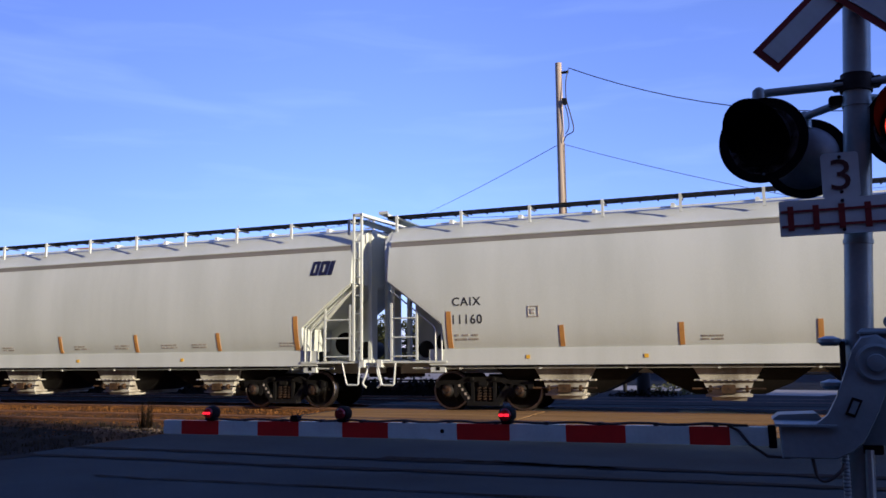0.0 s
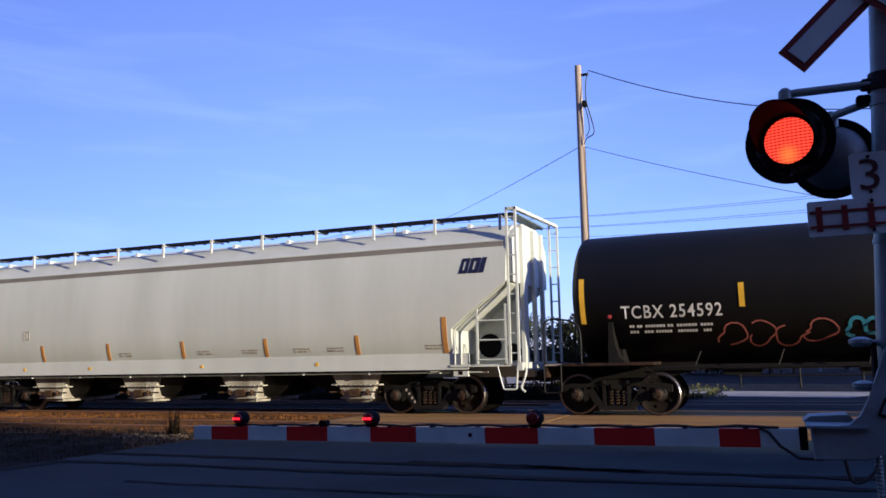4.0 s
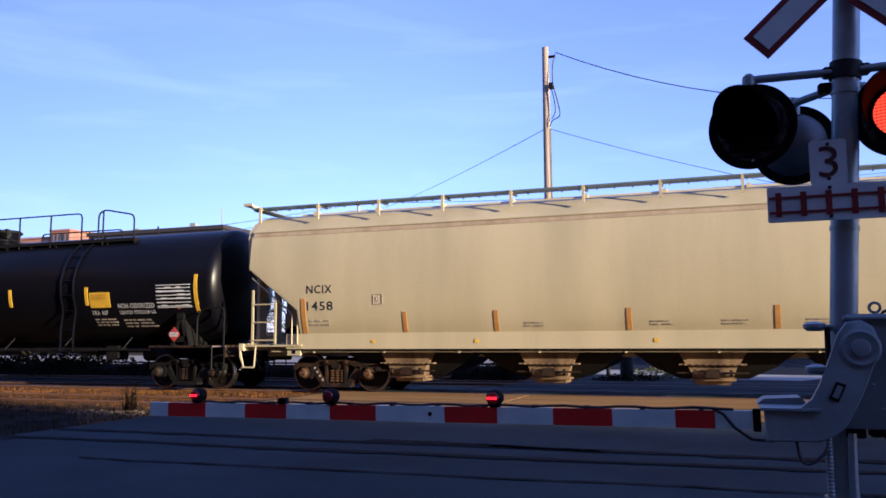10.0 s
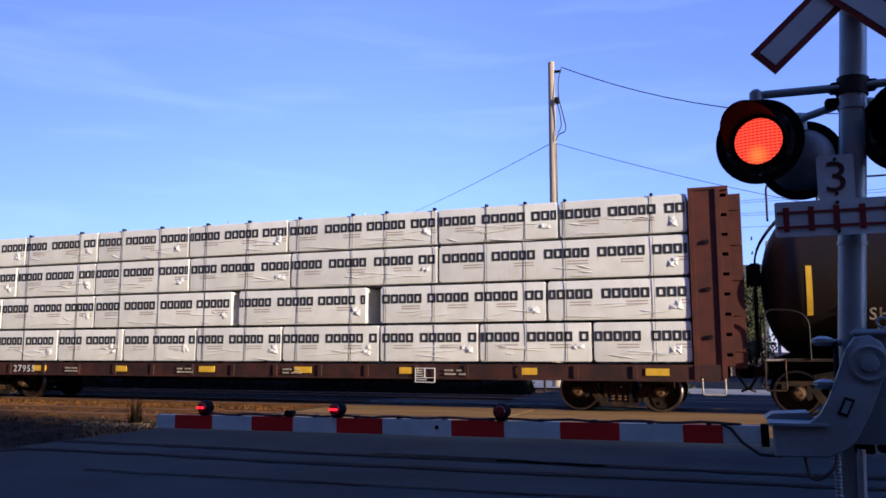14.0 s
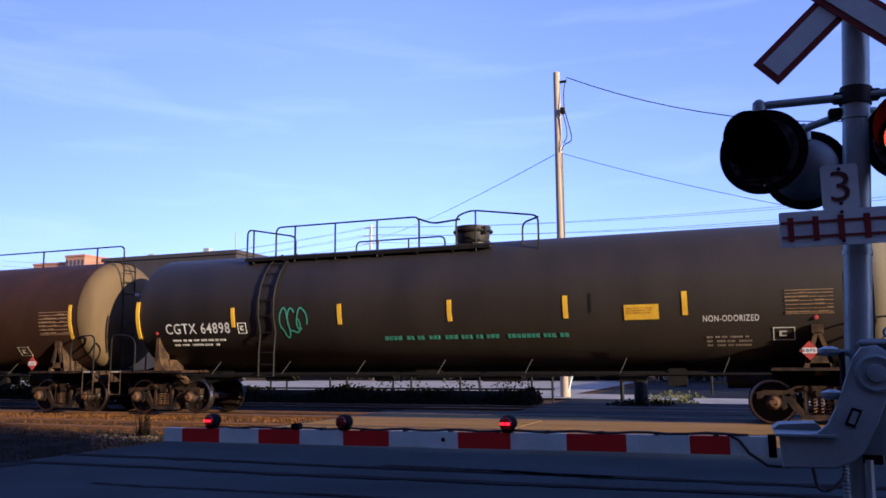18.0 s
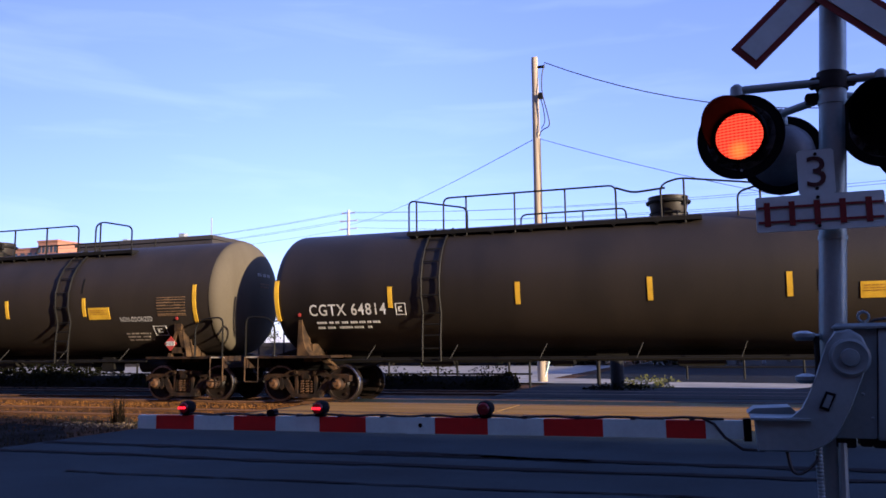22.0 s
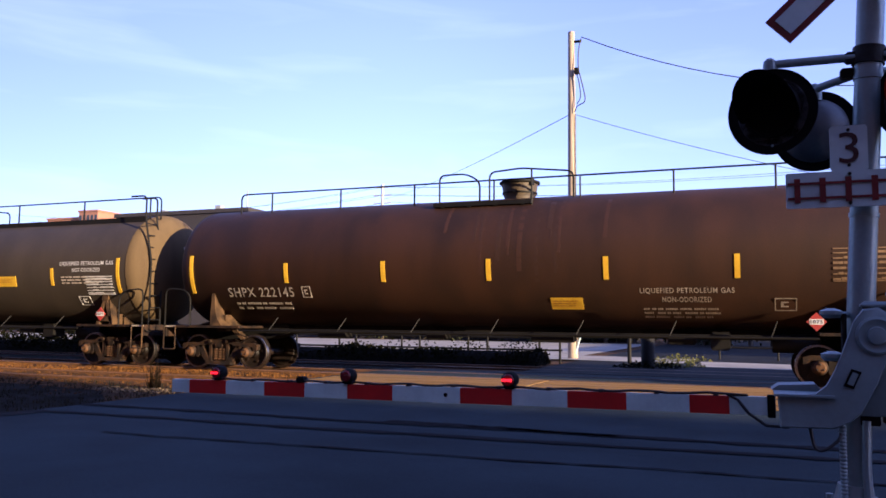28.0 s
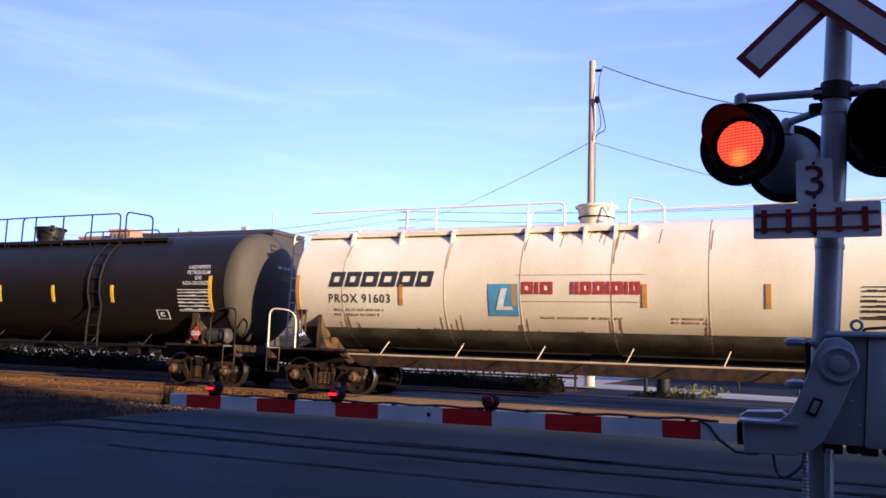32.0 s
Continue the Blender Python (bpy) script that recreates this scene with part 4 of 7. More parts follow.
        if boxrail:
            loop([(x(-1.4), yf, 4.2), (x(-1.4), yf, 5.04), (x(0.0), yf, 5.06)], [(x(-0.85), yf, 5.04)])
            loop([(x(4.3), yf, 4.2), (x(4.3), yf, 5.1), (x(5.35), yf, 4.92), (x(5.35), yf, 4.2)], [(x(5.0), 0.5, 4.8)])
        elif flip:
            loop([(x(-1.8), yf, 4.2), (x(-1.8), yf, 5.06), (x(-1.2), yf, 5.06), (x(-1.2), yf, 4.2)])
            loop([(x(-1.2), yf, 5.04), (x(-0.7), yf, 4.93), (x(-0.1), yf, 5.0)])
            loop([(x(4.68), yf, 4.2), (x(4.68), yf, 5.02), (x(4.9), yf, 5.12), (x(5.95), yf, 4.92), (x(5.95), yf, 4.2)], [(x(4.85), yf, 5.1), (x(5.55), 0.5, 4.8)])
        else:
            loop([(x(-6.1), yf, 4.2), (x(-6.1), yf, 5.06), (x(-4.6), yf, 4.78), (x(-4.6), yf, 4.2)], [(x(-5.9), yf, 5.02)])
            loop([(x(-1.08), yf, 5.0), (x(-0.7), yf, 4.86), (x(0.0), yf, 4.92)])
            loop([(x(-0.1), yf, 4.2), (x(-0.1), yf, 5.0), (x(0.3), yf, 5.12), (x(1.95), yf, 4.88), (x(1.95), yf, 4.05)], [(x(0.4), yf, 5.1)])
            loop([(x(1.5), yf + 0.25, 4.1), (x(1.5), yf + 0.25, 4.76), (x(1.95), yf, 4.84)])
        if rungs is not None:
            l = M()
            shell_ladder(l, rungs, rungs + 0.45)
            part("side_ladder", l, paint if paint in (tank_gloss, tank_dark) else rm, car)
    # tape
    for x, hh in [(-half, 0.5), (half, 0.5)] + [(v, 0.25) for v in stripes]:
        sp = M()
        patch(sp, x - 0.055, x + 0.055, 2.52 - hh, 2.52 + hh, on_tank, n=6)
        part("tape_stripe", sp, tape or yellow_tape, car)
    if marks:
        marks(car, half)
    return car


def placard(car, x, z, surf=on_tank):
    m = M()
    o = surf(x, z)
    y = min(o[1], -1.40)
    m.prism([(x - 0.19, z), (x, z - 0.19), (x + 0.19, z), (x, z + 0.19)], y - 0.03, y - 0.01)
    p = part("hazard_placard", m, red_ink, car, "red diamond hazard placard")
    w = M()
    w.box(x - 0.13, x + 0.13, y - 0.036, y - 0.03, z - 0.055, z + 0.055)
    part("placard_panel", w, white_ink, p)
    letters(p, "1075", x - 0.11, x + 0.11, z - 0.035, 0.07, lambda a, b, off=0: (a, y - 0.04, b), black_ink, "placard_number")


def data_panel(car, x0, x1, z0, z1, ink, surf=on_tank, seed=3):
    """A stencilled table: ruled rows of small type."""
    m = M()
    rnd = random.Random(seed + int(z0 * 100))
    n = 6
    dz = (z1 - z0) / n
    for k in range(n):
        za = z0 + k * dz
        x = x0
        while x < x1 - 0.03:
            w = min(rnd.uniform(0.09, 0.28), x1 - x)
            patch(m, x, x + w - 0.012, za + 0.012, za + dz * rnd.choice((0.36, 0.45, 0.6)), surf, 0.012, 1)
            x += w
    for a, b in ((z0 - 0.02, z0), (z1, z1 + 0.02)):
        patch(m, x0, x1, a, b, surf, 0.012, 1)
    part("data_panel", m, tan_ink if ink is pale_ink else ink, car, "stencilled table of small type")


def small_frame(car, x, z, ink, w=0.42, h=0.26, surf=on_tank, table=False):
    """A thin ruled box with a few strokes of small type inside."""
    m = M()
    t = 0.02
    for a, b, c, d in ((x, x + w, z, z + t), (x, x + w, z + h - t, z + h), (x, x + t, z + t, z + h - t), (x + w - t, x + w, z + t, z + h - t)):
        patch(m, a, b, c, d, surf, n=1)
    part("stencil_frame", m, ink, car)
    m = M()
    for a, b, c, d in ((0.08, 0.36, 0.78, 0.84), (0.08, 0.36, 0.62, 0.68), (0.08, 0.36, 0.46, 0.52), (0.45, 0.50, 0.36, 0.94), (0.04, 0.96, 0.30, 0.35), (0.10, 0.55, 0.16, 0.21)) if table else ((0.28, 0.40, 0.30, 0.72), (0.40, 0.62, 0.62, 0.72), (0.40, 0.62, 0.30, 0.40)):
        patch(m, x + w * a, x + w * b, z + h * c, z + h * d, surf, n=1)
    part("stencil_type", m, ink, car)


def yellow_panel(car, x0, x1, z0, z1, surf=on_tank):
    m = M()
    patch(m, x0, x1, z0, z1, surf, n=3)
    p = part("yellow_panel", m, yellow_tape, car)
    bars(p, x0 + 0.06, x1 - 0.06, z1 - 0.09, 0.03, lambda a, b, off=0: surf(a, b, 0.018), orange_tape, 3, 3, 5)


def standard_marks(code, number, ink=white_ink, cx=(-7.85, -5.8), cz=2.12, ch=0.28, yp=(4.38, 5.11, 2.2, 2.5), lpg=(6.0, 7.1, 2.12), lpg_text="NON-ODORIZED", panel=(7.2, 8.3, 2.2, 2.75), frame_at=(6.25, 1.62), placard_x=7.9, more=None, lpg2=None, ptz=1.45, pink=None, boxed=True):
    def go(car, half):
        if code:
            if number:
                letters(car, code + " " + number, cx[0], cx[1], cz, ch, on_tank, ink)
            else:
                letters(car, code, cx[0], cx[0] + 0.86, cz, ch, on_tank, ink)
                bars(car, cx[0] + 1.05, cx[1], cz, ch, on_tank, ink, 1, 1, 3, "plain_number")
            bars(car, cx[0] + 0.15, cx[1] - 0.1, cz - 0.2, 0.07, on_tank, pale_ink if ink is not white_ink else ink, 5, 2, len(number))
            if boxed:
                small_frame(car, cx[1] + 0.25, cz - 0.02, ink, 0.26, 0.28)
        if yp:
            yellow_panel(car, *yp)
        if lpg:
            letters(car, lpg_text, lpg[0], lpg[1], lpg[2], 0.13, on_tank, ink)
            if lpg2:
                inset = (lpg[1] - lpg[0]) * max(0.0, 1 - len(lpg2) / len(lpg_text)) / 2
                letters(car, lpg2, lpg[0] + inset, lpg[1] - inset, lpg[2] - 0.17, 0.11, on_tank, ink)
            bars(car, lpg[0] + 0.05, lpg[1] - 0.1, lpg[2] - 0.34, 0.05, on_tank, pale_ink, 4, 3, 7)
        if panel:
            data_panel(car, *panel, pink or ink)
        if frame_at:
            small_frame(car, *frame_at, ink)
        placard(car, half - 0.45 if placard_x is None else placard_x, ptz)
        if more:
            more(car, half)
    return go


# ---- covered hopper cars ----
# the side bulges: height and distance from the car's centre line
BULGE = ((1.08, 1.43), (1.42, 1.44), (1.50, 1.475), (1.65, 1.53), (1.85, 1.58), (2.15, 1.62), (2.6, 1.64), (3.1, 1.63), (3.55, 1.59), (3.9, 1.53), (4.06, 1.49))


def bulge(z):
    for (za, ya), (zb, yb) in zip(BULGE, BULGE[1:]):
        if z <= zb:
            return ya + (yb - ya) * max(0.0, z - za) / (zb - za)
    return BULGE[-1][1]


def on_hopper(x, z, off=0.012):
    return (x, -bulge(z) - off, z)


HOP_END, HOP_CUT = 9.36, 7.98


def build_hopper_body(m):
    """The curved shell, cut back under its end slopes."""
    zs = [z for z, y in BULGE[1:]]
    roof = [(4.10, 1.44), (4.28, 1.26), (4.44, 1.02), (4.54, 0.62)]

    def ring(x, zb):
        near = [(max(z, zb), bulge(max(z, zb))) for z in zs] + roof
        return [(x, -y, z) for z, y in near] + [(x, y, z) for z, y in near[::-1]]
    m.rings([ring(-HOP_END, 3.08), ring(-8.7, 2.58), ring(-HOP_CUT, 2.02), ring(-HOP_CUT + 0.02, 1.30), ring(HOP_CUT - 0.02, 1.30), ring(HOP_CUT, 2.02), ring(8.7, 2.58), ring(HOP_END, 3.08)])


def build_chute(m):
    q = lambda a, b, z: [(-a, -b, z), (a, -b, z), (a, b, z), (-a, b, z)]
    m.rings([q(0.72, 1.18, 1.03), q(0.55, 1.16, 0.735), q(0.68, 1.22, 0.73), q(0.68, 1.22, 0.70), q(0.50, 1.15, 0.69), q(0.40, 1.12, 0.42), q(0.46, 1.15, 0.415), q(0.46, 1.15, 0.37), q(0.36, 1.05, 0.36), q(0.34, 1.0, 0.28)])


def build_gate_gear(m):
    m.tube([(-0.72, -1.24, 0.54), (0.72, -1.24, 0.54)], 0.022, 6)
    for x in (-0.36, 0.36):
        m.lathe([(-0.03, 0.07), (0.03, 0.07)], (x, -1.24, 0.54), "x", 10)
    m.box(-0.14, 0.14, -1.27, -1.17, 0.44, 0.62, 0.02)


def build_flange_bolts(m):
    for k in range(9):
        m.lathe([(0.0, 0.016), (-0.02, 0.016), (-0.026, 0.006)], (-0.56 + 0.14 * k, -1.222, 0.715), "y", 6)


def build_roof_walk(m):
    for k in range(4):
        m.box(-9.5, 9.5, -0.22 + k * 0.12, -0.14 + k * 0.12, 4.675, 4.705)
    for k in range(48):
        x = -9.45 + k * 0.402
        m.box(x - 0.012, x + 0.012, -0.22, 0.30, 4.66, 4.68)


def build_walk_bracket(m):
    m.box(-0.03, 0.03, -0.045, 0.0, 4.30, 4.70)
    m.prism([(-0.03, 4.63), (0.5, 4.63), (0.5, 4.66), (-0.03, 4.66)], -0.03, 0.03, "x")


def hopper_car(label, left, right, paint, code, number, tape, mark=None, beige=False, tone=None, inner=(-5.15, -2.6, 0.05, 2.75, 5.45)):
    c = (left + right) / 2
    car = car_root("hopper_car", label, c)
    part("body", shared("hopper_body", build_hopper_body), paint, car)
    for y in (-1.47, 1.39):
        part("side_sill", shared("hopper_sill%.1f" % y, lambda m: m.box(-8.35, 8.35, y, y + 0.08, 1.06, 1.435, 0.02)), paint, car)
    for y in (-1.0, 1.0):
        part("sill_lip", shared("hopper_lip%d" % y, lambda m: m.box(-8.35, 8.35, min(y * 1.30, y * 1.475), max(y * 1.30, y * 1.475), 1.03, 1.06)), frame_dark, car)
    m = M()
    m.box(-9.6, 9.6, -0.3, 0.3, 0.85, 1.15)
    for s in (-1, 1):
        m.box(min(s * 7.9, s * 9.66), max(s * 7.9, s * 9.66), -1.50, 1.50, 1.12, 1.17)
        m.box(min(s * 9.56, s * 9.68), max(s * 9.56, s * 9.68), -1.55, 1.55, 1.02, 1.20)
    part("underframe", m, paint, car)
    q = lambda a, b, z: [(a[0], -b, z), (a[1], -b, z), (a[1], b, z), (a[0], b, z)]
    # slopes near black: the shade under the car is put into their colour
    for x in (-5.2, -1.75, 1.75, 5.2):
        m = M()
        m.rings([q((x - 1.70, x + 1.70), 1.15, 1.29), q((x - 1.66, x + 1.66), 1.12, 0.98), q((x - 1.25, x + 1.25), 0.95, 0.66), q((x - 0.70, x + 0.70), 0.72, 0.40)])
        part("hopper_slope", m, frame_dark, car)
    for y in (-1, 1):
        m = M()
        m.prism([(y * 1.45, 4.012), (y * 1.545, 4.012), (y * 1.55, 4.035), (y * 1.44, 4.06)], -9.3, 9.3, "x")
        part("top_chord", m, paint, car)
        # darker band painted for the shade under the chord's overhang
        m = M()
        m.prism([(y * 1.50, 3.905), (y * 1.538, 3.905), (y * 1.532, 4.011), (y * 1.48, 4.011)], -9.3, 9.3, "x")
        part("chord_band", m, weathered_chord if not beige else cream_worn, car)
    for s in (-1, 1):
        e = HOP_END
        # end sheet, its two broad posts, the slope sheet and the web under it
        m = M()
        m.prism([(-1.45, 3.06), (1.45, 3.06), (1.50, 3.9), (1.46, 4.06), (1.22, 4.30), (0.62, 4.54), (-0.62, 4.54), (-1.22, 4.30), (-1.46, 4.06), (-1.50, 3.9)], *sorted((s * e, s * (e + 0.13))), "x")
        part("end_sheet", m, paint, car)
        m = M()
        m.prism([(s * 7.99, 1.98), (s * (e + 0.04), 3.02), (s * (e + 0.04), 3.07), (s * 7.95, 2.03)], -1.46, 1.46)
        part("slope_sheet", m, paint, car)
        for y in (-0.92, 0.05, 0.78):
            m = M()
            m.box(*sorted((s * (e + 0.131), s * (e + 0.22))), y, y + (0.34 if y < 0 else 0.14), 1.18, 4.45)
            part("end_post", m, paint, car)
        m = M()
        m.prism([(s * 7.9, 1.17), (s * 9.2, 1.17), (s * 9.2, 2.85), (s * 7.9, 1.95)], -0.06, 0.0)
        part("end_web", m, paint, car)
        m = M()
        m.box(*sorted((s * 8.62, s * 8.68)), 0.0, 1.1, 1.18, 2.45)
        part("end_bulkhead", m, paint, car)
        m = M()
        m.lathe([(-0.012, 0.30), (0.012, 0.30)], (s * 8.40, -0.066, 1.62), "y", 22)
        part("web_hole", m, lamp_black, car)
        # corner ladders and the bar across the top
        for y, d in ((-1.52, 0.0), (1.54, 0.2)) if s > 0 else ((1.54, 0.0),):
            m = M()
            for x in (e + 0.03 + d, e + 0.24 + d):
                m.box(s * x - 0.026, s * x + 0.026, y - 0.03, y + 0.03, 1.18, 4.80)
            for k in range(8):
                m.tube([(s * (e + 0.03 + d), y, 1.42 + 0.45 * k), (s * (e + 0.24 + d), y, 1.42 + 0.45 * k)], 0.016, 6)
            part("corner_ladder", m, paint, car)
        m = M()
        m.prism([(s * (e + 0.02), -1.55), (s * (e + 0.27), -1.55), (s * (e + 0.46), 1.57), (s * (e + 0.36), 1.57), (s * (e + 0.17), -1.2)], 4.74, 4.81, "z")
        part("end_crossbar", m, paint, car)
        m = M()
        m.box(*sorted((s * (e - 0.12), s * (e + 0.22))), -1.15, 1.15, 4.66, 4.695)
        part("end_walk", m, alu_paint, car)
        # grab rails along the slope and the sill ladder
        for d in (0.0, 0.16):
            m = M()
            m.tube(bend([(s * (8.02 + d), -1.5, 1.18), (s * (8.02 + d), -1.5, 2.0 - d * 0.4), (s * (8.62 + d), -1.54, 2.48 - d * 0.3), (s * (e - 0.04), -1.56, 3.02 - d)], 0.1), 0.020, 6)
            part("slope_grab_rail", m, paint, car)
        m = M()
        ladder(m, s * 8.62 - 0.02, s * 9.3, -1.52, 1.18, 2.55, 0.45, 0.018)
        part("sill_ladder", m, paint, car)
        m = M()
        x = s * (e + 0.02)
        m.tube(bend([(x - 0.30, -1.53, 1.12), (x - 0.17, -1.53, 0.60), (x + 0.14, -1.53, 0.60), (x + 0.18, -1.53, 1.12)], 0.05), 0.022, 6)
        part("stirrup_step", m, paint, car)
        m = M()
        m.box(s * 8.14 - 0.18, s * 8.14 + 0.18, -1.46, -1.36, 0.90, 1.05)
        part("jacking_pad", m, paint, car)
        m = M()
        m.box(s * 8.14 - 0.05, s * 8.14 + 0.05, -1.466, -1.46, 0.94, 1.02)
        part("pad_socket", m, lamp_black, car)
        m = M()
        m.lathe([(-0.4, 0.02), (-0.36, 0.22), (0.36, 0.22), (0.4, 0.02)], (s * 9.0, 0.3, 1.45), "y", 14)
        part("brake_reservoir", m, frame_dark, car)
        m = M()
        m.tube(bend([(s * 9.62, -1.30, 1.08), (s * 9.74, -1.42, 1.05), (s * 9.70, -1.46, 0.86), (s * 9.60, -1.46, 0.62), (s * 9.70, -1.46, 0.54)], 0.06), 0.026, 6)
        part("uncoupling_lever", m, paint, car)
        coupler(car, s * 9.85, s)
        tk = truck(car, s * 7.15, frame_dark if not beige else None)
        m = M()
        for k in range(4):
            m.box(-0.62 + 0.075 * k, -0.57 + 0.075 * k, -1.098, -1.092, 0.55 - 0.095 * k, 0.61 - 0.095 * k)
        tagged(part("frame_stencil", m, pale_ink, tk), kind="stuff")
    m = M()
    m.tube([(-8.8, -1.40, 0.995), (8.8, -1.40, 0.995)], 0.016, 6)
    part("train_line", m, paint, car)
    for k in range(9):
        part("pipe_clamp", shared("pipe_clamp", lambda m: m.box(-0.025, 0.025, -1.43, -1.37, 0.965, 1.035)), paint, car, at=Matrix.Translation((-7.6 + 1.9 * k, 0, 0)))
    for x in (-5.2, -1.75, 1.75, 5.2):
        ch = part("discharge_chute", shared("chute", build_chute), tone or chute_grime, car, at=Matrix.Translation((x, 0, 0)))
        part("gate_gear", shared("gate_gear", build_gate_gear), rust_dirt if beige else dusty_steel, ch)
        tagged(part("flange_bolts", shared("flange_bolts", build_flange_bolts), tone or chute_grime, ch), kind="stuff")
    for y in (-1.16, 1.08):
        part("roof_walk", shared("roof_walk", build_roof_walk), frame_dark if not beige else alu_paint, car, at=Matrix.Translation((0, y, 0)))
    for k in range(12):
        x = -9.2 + 18.4 * k / 11
        for y, turn in ((-1.40, 0), (1.40, 180)):
            part("walk_bracket", shared("walk_bracket", build_walk_bracket), paint, car, at=pose(x, y, 0, 0, 0, turn))
    m = M()
    m.box(-8.6, 8.6, -0.36, 0.36, 4.53, 4.63, 0.03)
    part("roof_hatch", m, paint, car)
    for k in range(10):
        part("hatch_clamp", shared("hatch_clamp", lambda m: m.box(-0.05, 0.05, -0.44, 0.44, 4.53, 4.68, 0.02)), paint, car, at=Matrix.Translation((-8.15 + 1.8 * k, 0, 0)))
    for x in (-7.8, 7.8):
        m = M()
        patch(m, x - 0.06, x + 0.06, 1.45, 2.30, on_hopper, n=8)
        part("tape_stripe", m, tape, car)
    for x in inner:
        m = M()
        patch(m, x - 0.05, x + 0.05, 1.46, 1.93, on_hopper, n=5)
        part("tape_stripe", m, tape, car)
    letters(car, code, -7.7, -7.0, 2.42, 0.2, on_hopper, black_ink)
    letters(car, number, -7.7, -6.98, 2.0, 0.22, on_hopper, black_ink)
    bars(car, -7.65, -7.05, 1.72, 0.055, on_hopper, pale_ink, 4, 2, 2)
    small_frame(car, -5.9, 2.12, pale_ink, 0.25, 0.25, on_hopper)
    for x in (-2.2, 0.55, 2.0, 3.6, 4.6, 7.3):
        bars(car, x, x + 0.5, 1.62, 0.04, on_hopper, pale_ink, 4, 2, int(x * 10) + 50)
    if mark:
        blocks(car, 8.2, 8.82, 3.3, 0.36, on_hopper, navy_ink, mark, lean=0.1)
    for x in (-6.0, -3.4, 0.6, 4.2):
        m = M()
        patch(m, x, x + 0.09, 1.2, 1.28, flat(-1.47), n=1)
        part("tape_dot", m, yellow_tape, car)
    return car


# ---- centre-beam lumber cars ----
def lumber_car(label, left, right, rows, code, number, seed):
    c, h = (left + right) / 2, (right - left) / 2
    car = car_root("lumber_car", label, c)
    rnd = random.Random(seed)
    m = M()
    m.box(-h, h, -1.5, 1.5, 0.92, 1.02)
    m.prism([(-h, 0.95), (h, 0.95), (h, 0.72), (h - 4.5, 0.72), (h - 6.0, 0.55), (-h + 6.0, 0.55), (-h + 4.5, 0.72), (-h, 0.72)], -0.3, 0.3)
    part("deck", m, frame_dark, car)
    m = M()
    for y in (-1, 1):
        m.box(-h, h, y * 1.5 - 0.03, y * 1.5 + 0.03, 0.70, 1.03)
        m.box(-h, h, y * 1.46 - 0.1, y * 1.46 + 0.1, 0.68, 0.72)
        for k in range(18):
            x = -h + 0.6 + (2 * h - 1.2) * k / 17
            m.box(x - 0.05, x + 0.05, y * 1.5 - 0.07, y * 1.5 + 0.07, 0.72, 1.0)
    part("side_sill", m, sill_dark, car)
    for s in (-1, 1):
        m = M()
        a, b = sorted((s * h, s * (h - 0.10)))
        m.box(a, b, -1.45, 1.45, 1.0, 4.74)
        deep = 0.62 if s > 0 else 0.10
        a, b = sorted((s * (h - deep), s * h))
        for y in (-1.5, 1.46):
            m.box(a, b, y, y + 0.04, 1.0, 4.72)
            for q in (h - 0.60, h - 0.05) if s > 0 else (0.05 - h,):
                m.box(q - 0.05, q + 0.05, y - 0.04, y + 0.06, 0.7, 4.74)
        for k in range(9):
            z = 1.2 + k * 0.42
            a, b = sorted((s * (h + 0.0), s * (h + 0.12)))
            m.box(a, b, -1.4, 1.4, z, z + 0.07)
        for y in (-1.4, -0.5, 0.5, 1.3):
            a, b = sorted((s * (h - 0.02), s * (h + 0.16)))
            m.box(a, b, y, y + 0.09, 1.0, 4.72)
        m.box(*sorted((s * (h - deep - 0.03), s * (h + 0.16))), -1.5, 1.5, 4.70, 4.78)
        part("bulkhead", m, oxide_red, car)
        m = M()
        m.box(*sorted((s * h, s * (h + 0.34))), -1.1, 1.1, 1.0, 4.6)
        for y in (-1.13, -0.4, 0.35, 1.09):
            m.box(*sorted((s * (h + 0.02), s * (h + 0.40))), y, y + 0.05, 0.95, 4.66)
        for k in range(5):
            m.box(*sorted((s * (h + 0.02), s * (h + 0.37))), -1.16, 1.16, 1.3 + 0.75 * k, 1.36 + 0.75 * k)
        part("bulkhead_brace", m, oxide_red, car)
        if s > 0:
            for k in range(3):
                hk = M()
                hk.lathe([(0, 0.05), (0.05, 0.05), (0.06, 0.02)], (s * (h - 0.3), -1.53 - 0.02, 1.6 + k), "y", 10)
                part("strap_winch", hk, frame_dark, car)
        m = M()
        ladder(m, s * (h + 0.10) - 0.02, s * (h + 0.10) + 0.02, -1.3, 0.8, 2.6)
        m.tube(bend([(s * h - s * 0.5, -1.55, 0.75), (s * h - s * 0.5, -1.55, 0.42), (s * h - s * 0.05, -1.55, 0.42), (s * h - s * 0.05, -1.55, 0.75)], 0.05), 0.02, 6)
        part("end_step", m, pale_ink, car)
        coupler(car, s * (h + 0.47), s)
        truck(car, s * (h - 2.3))
    m = M()
    m.box(-h + 0.1, h - 0.1, -0.05, 0.05, 4.62, 4.76)
    for k in range(16):
        x = -h + 0.8 + (2 * h - 1.6) * k / 15
        m.box(x - 0.06, x + 0.06, -0.08, 0.08, 1.0, 4.7)
    part("centre_beam", m, oxide_red, car)
    tops = (1.06, 1.97, 2.90, 3.82, 4.70)
    side = flat(-1.5)
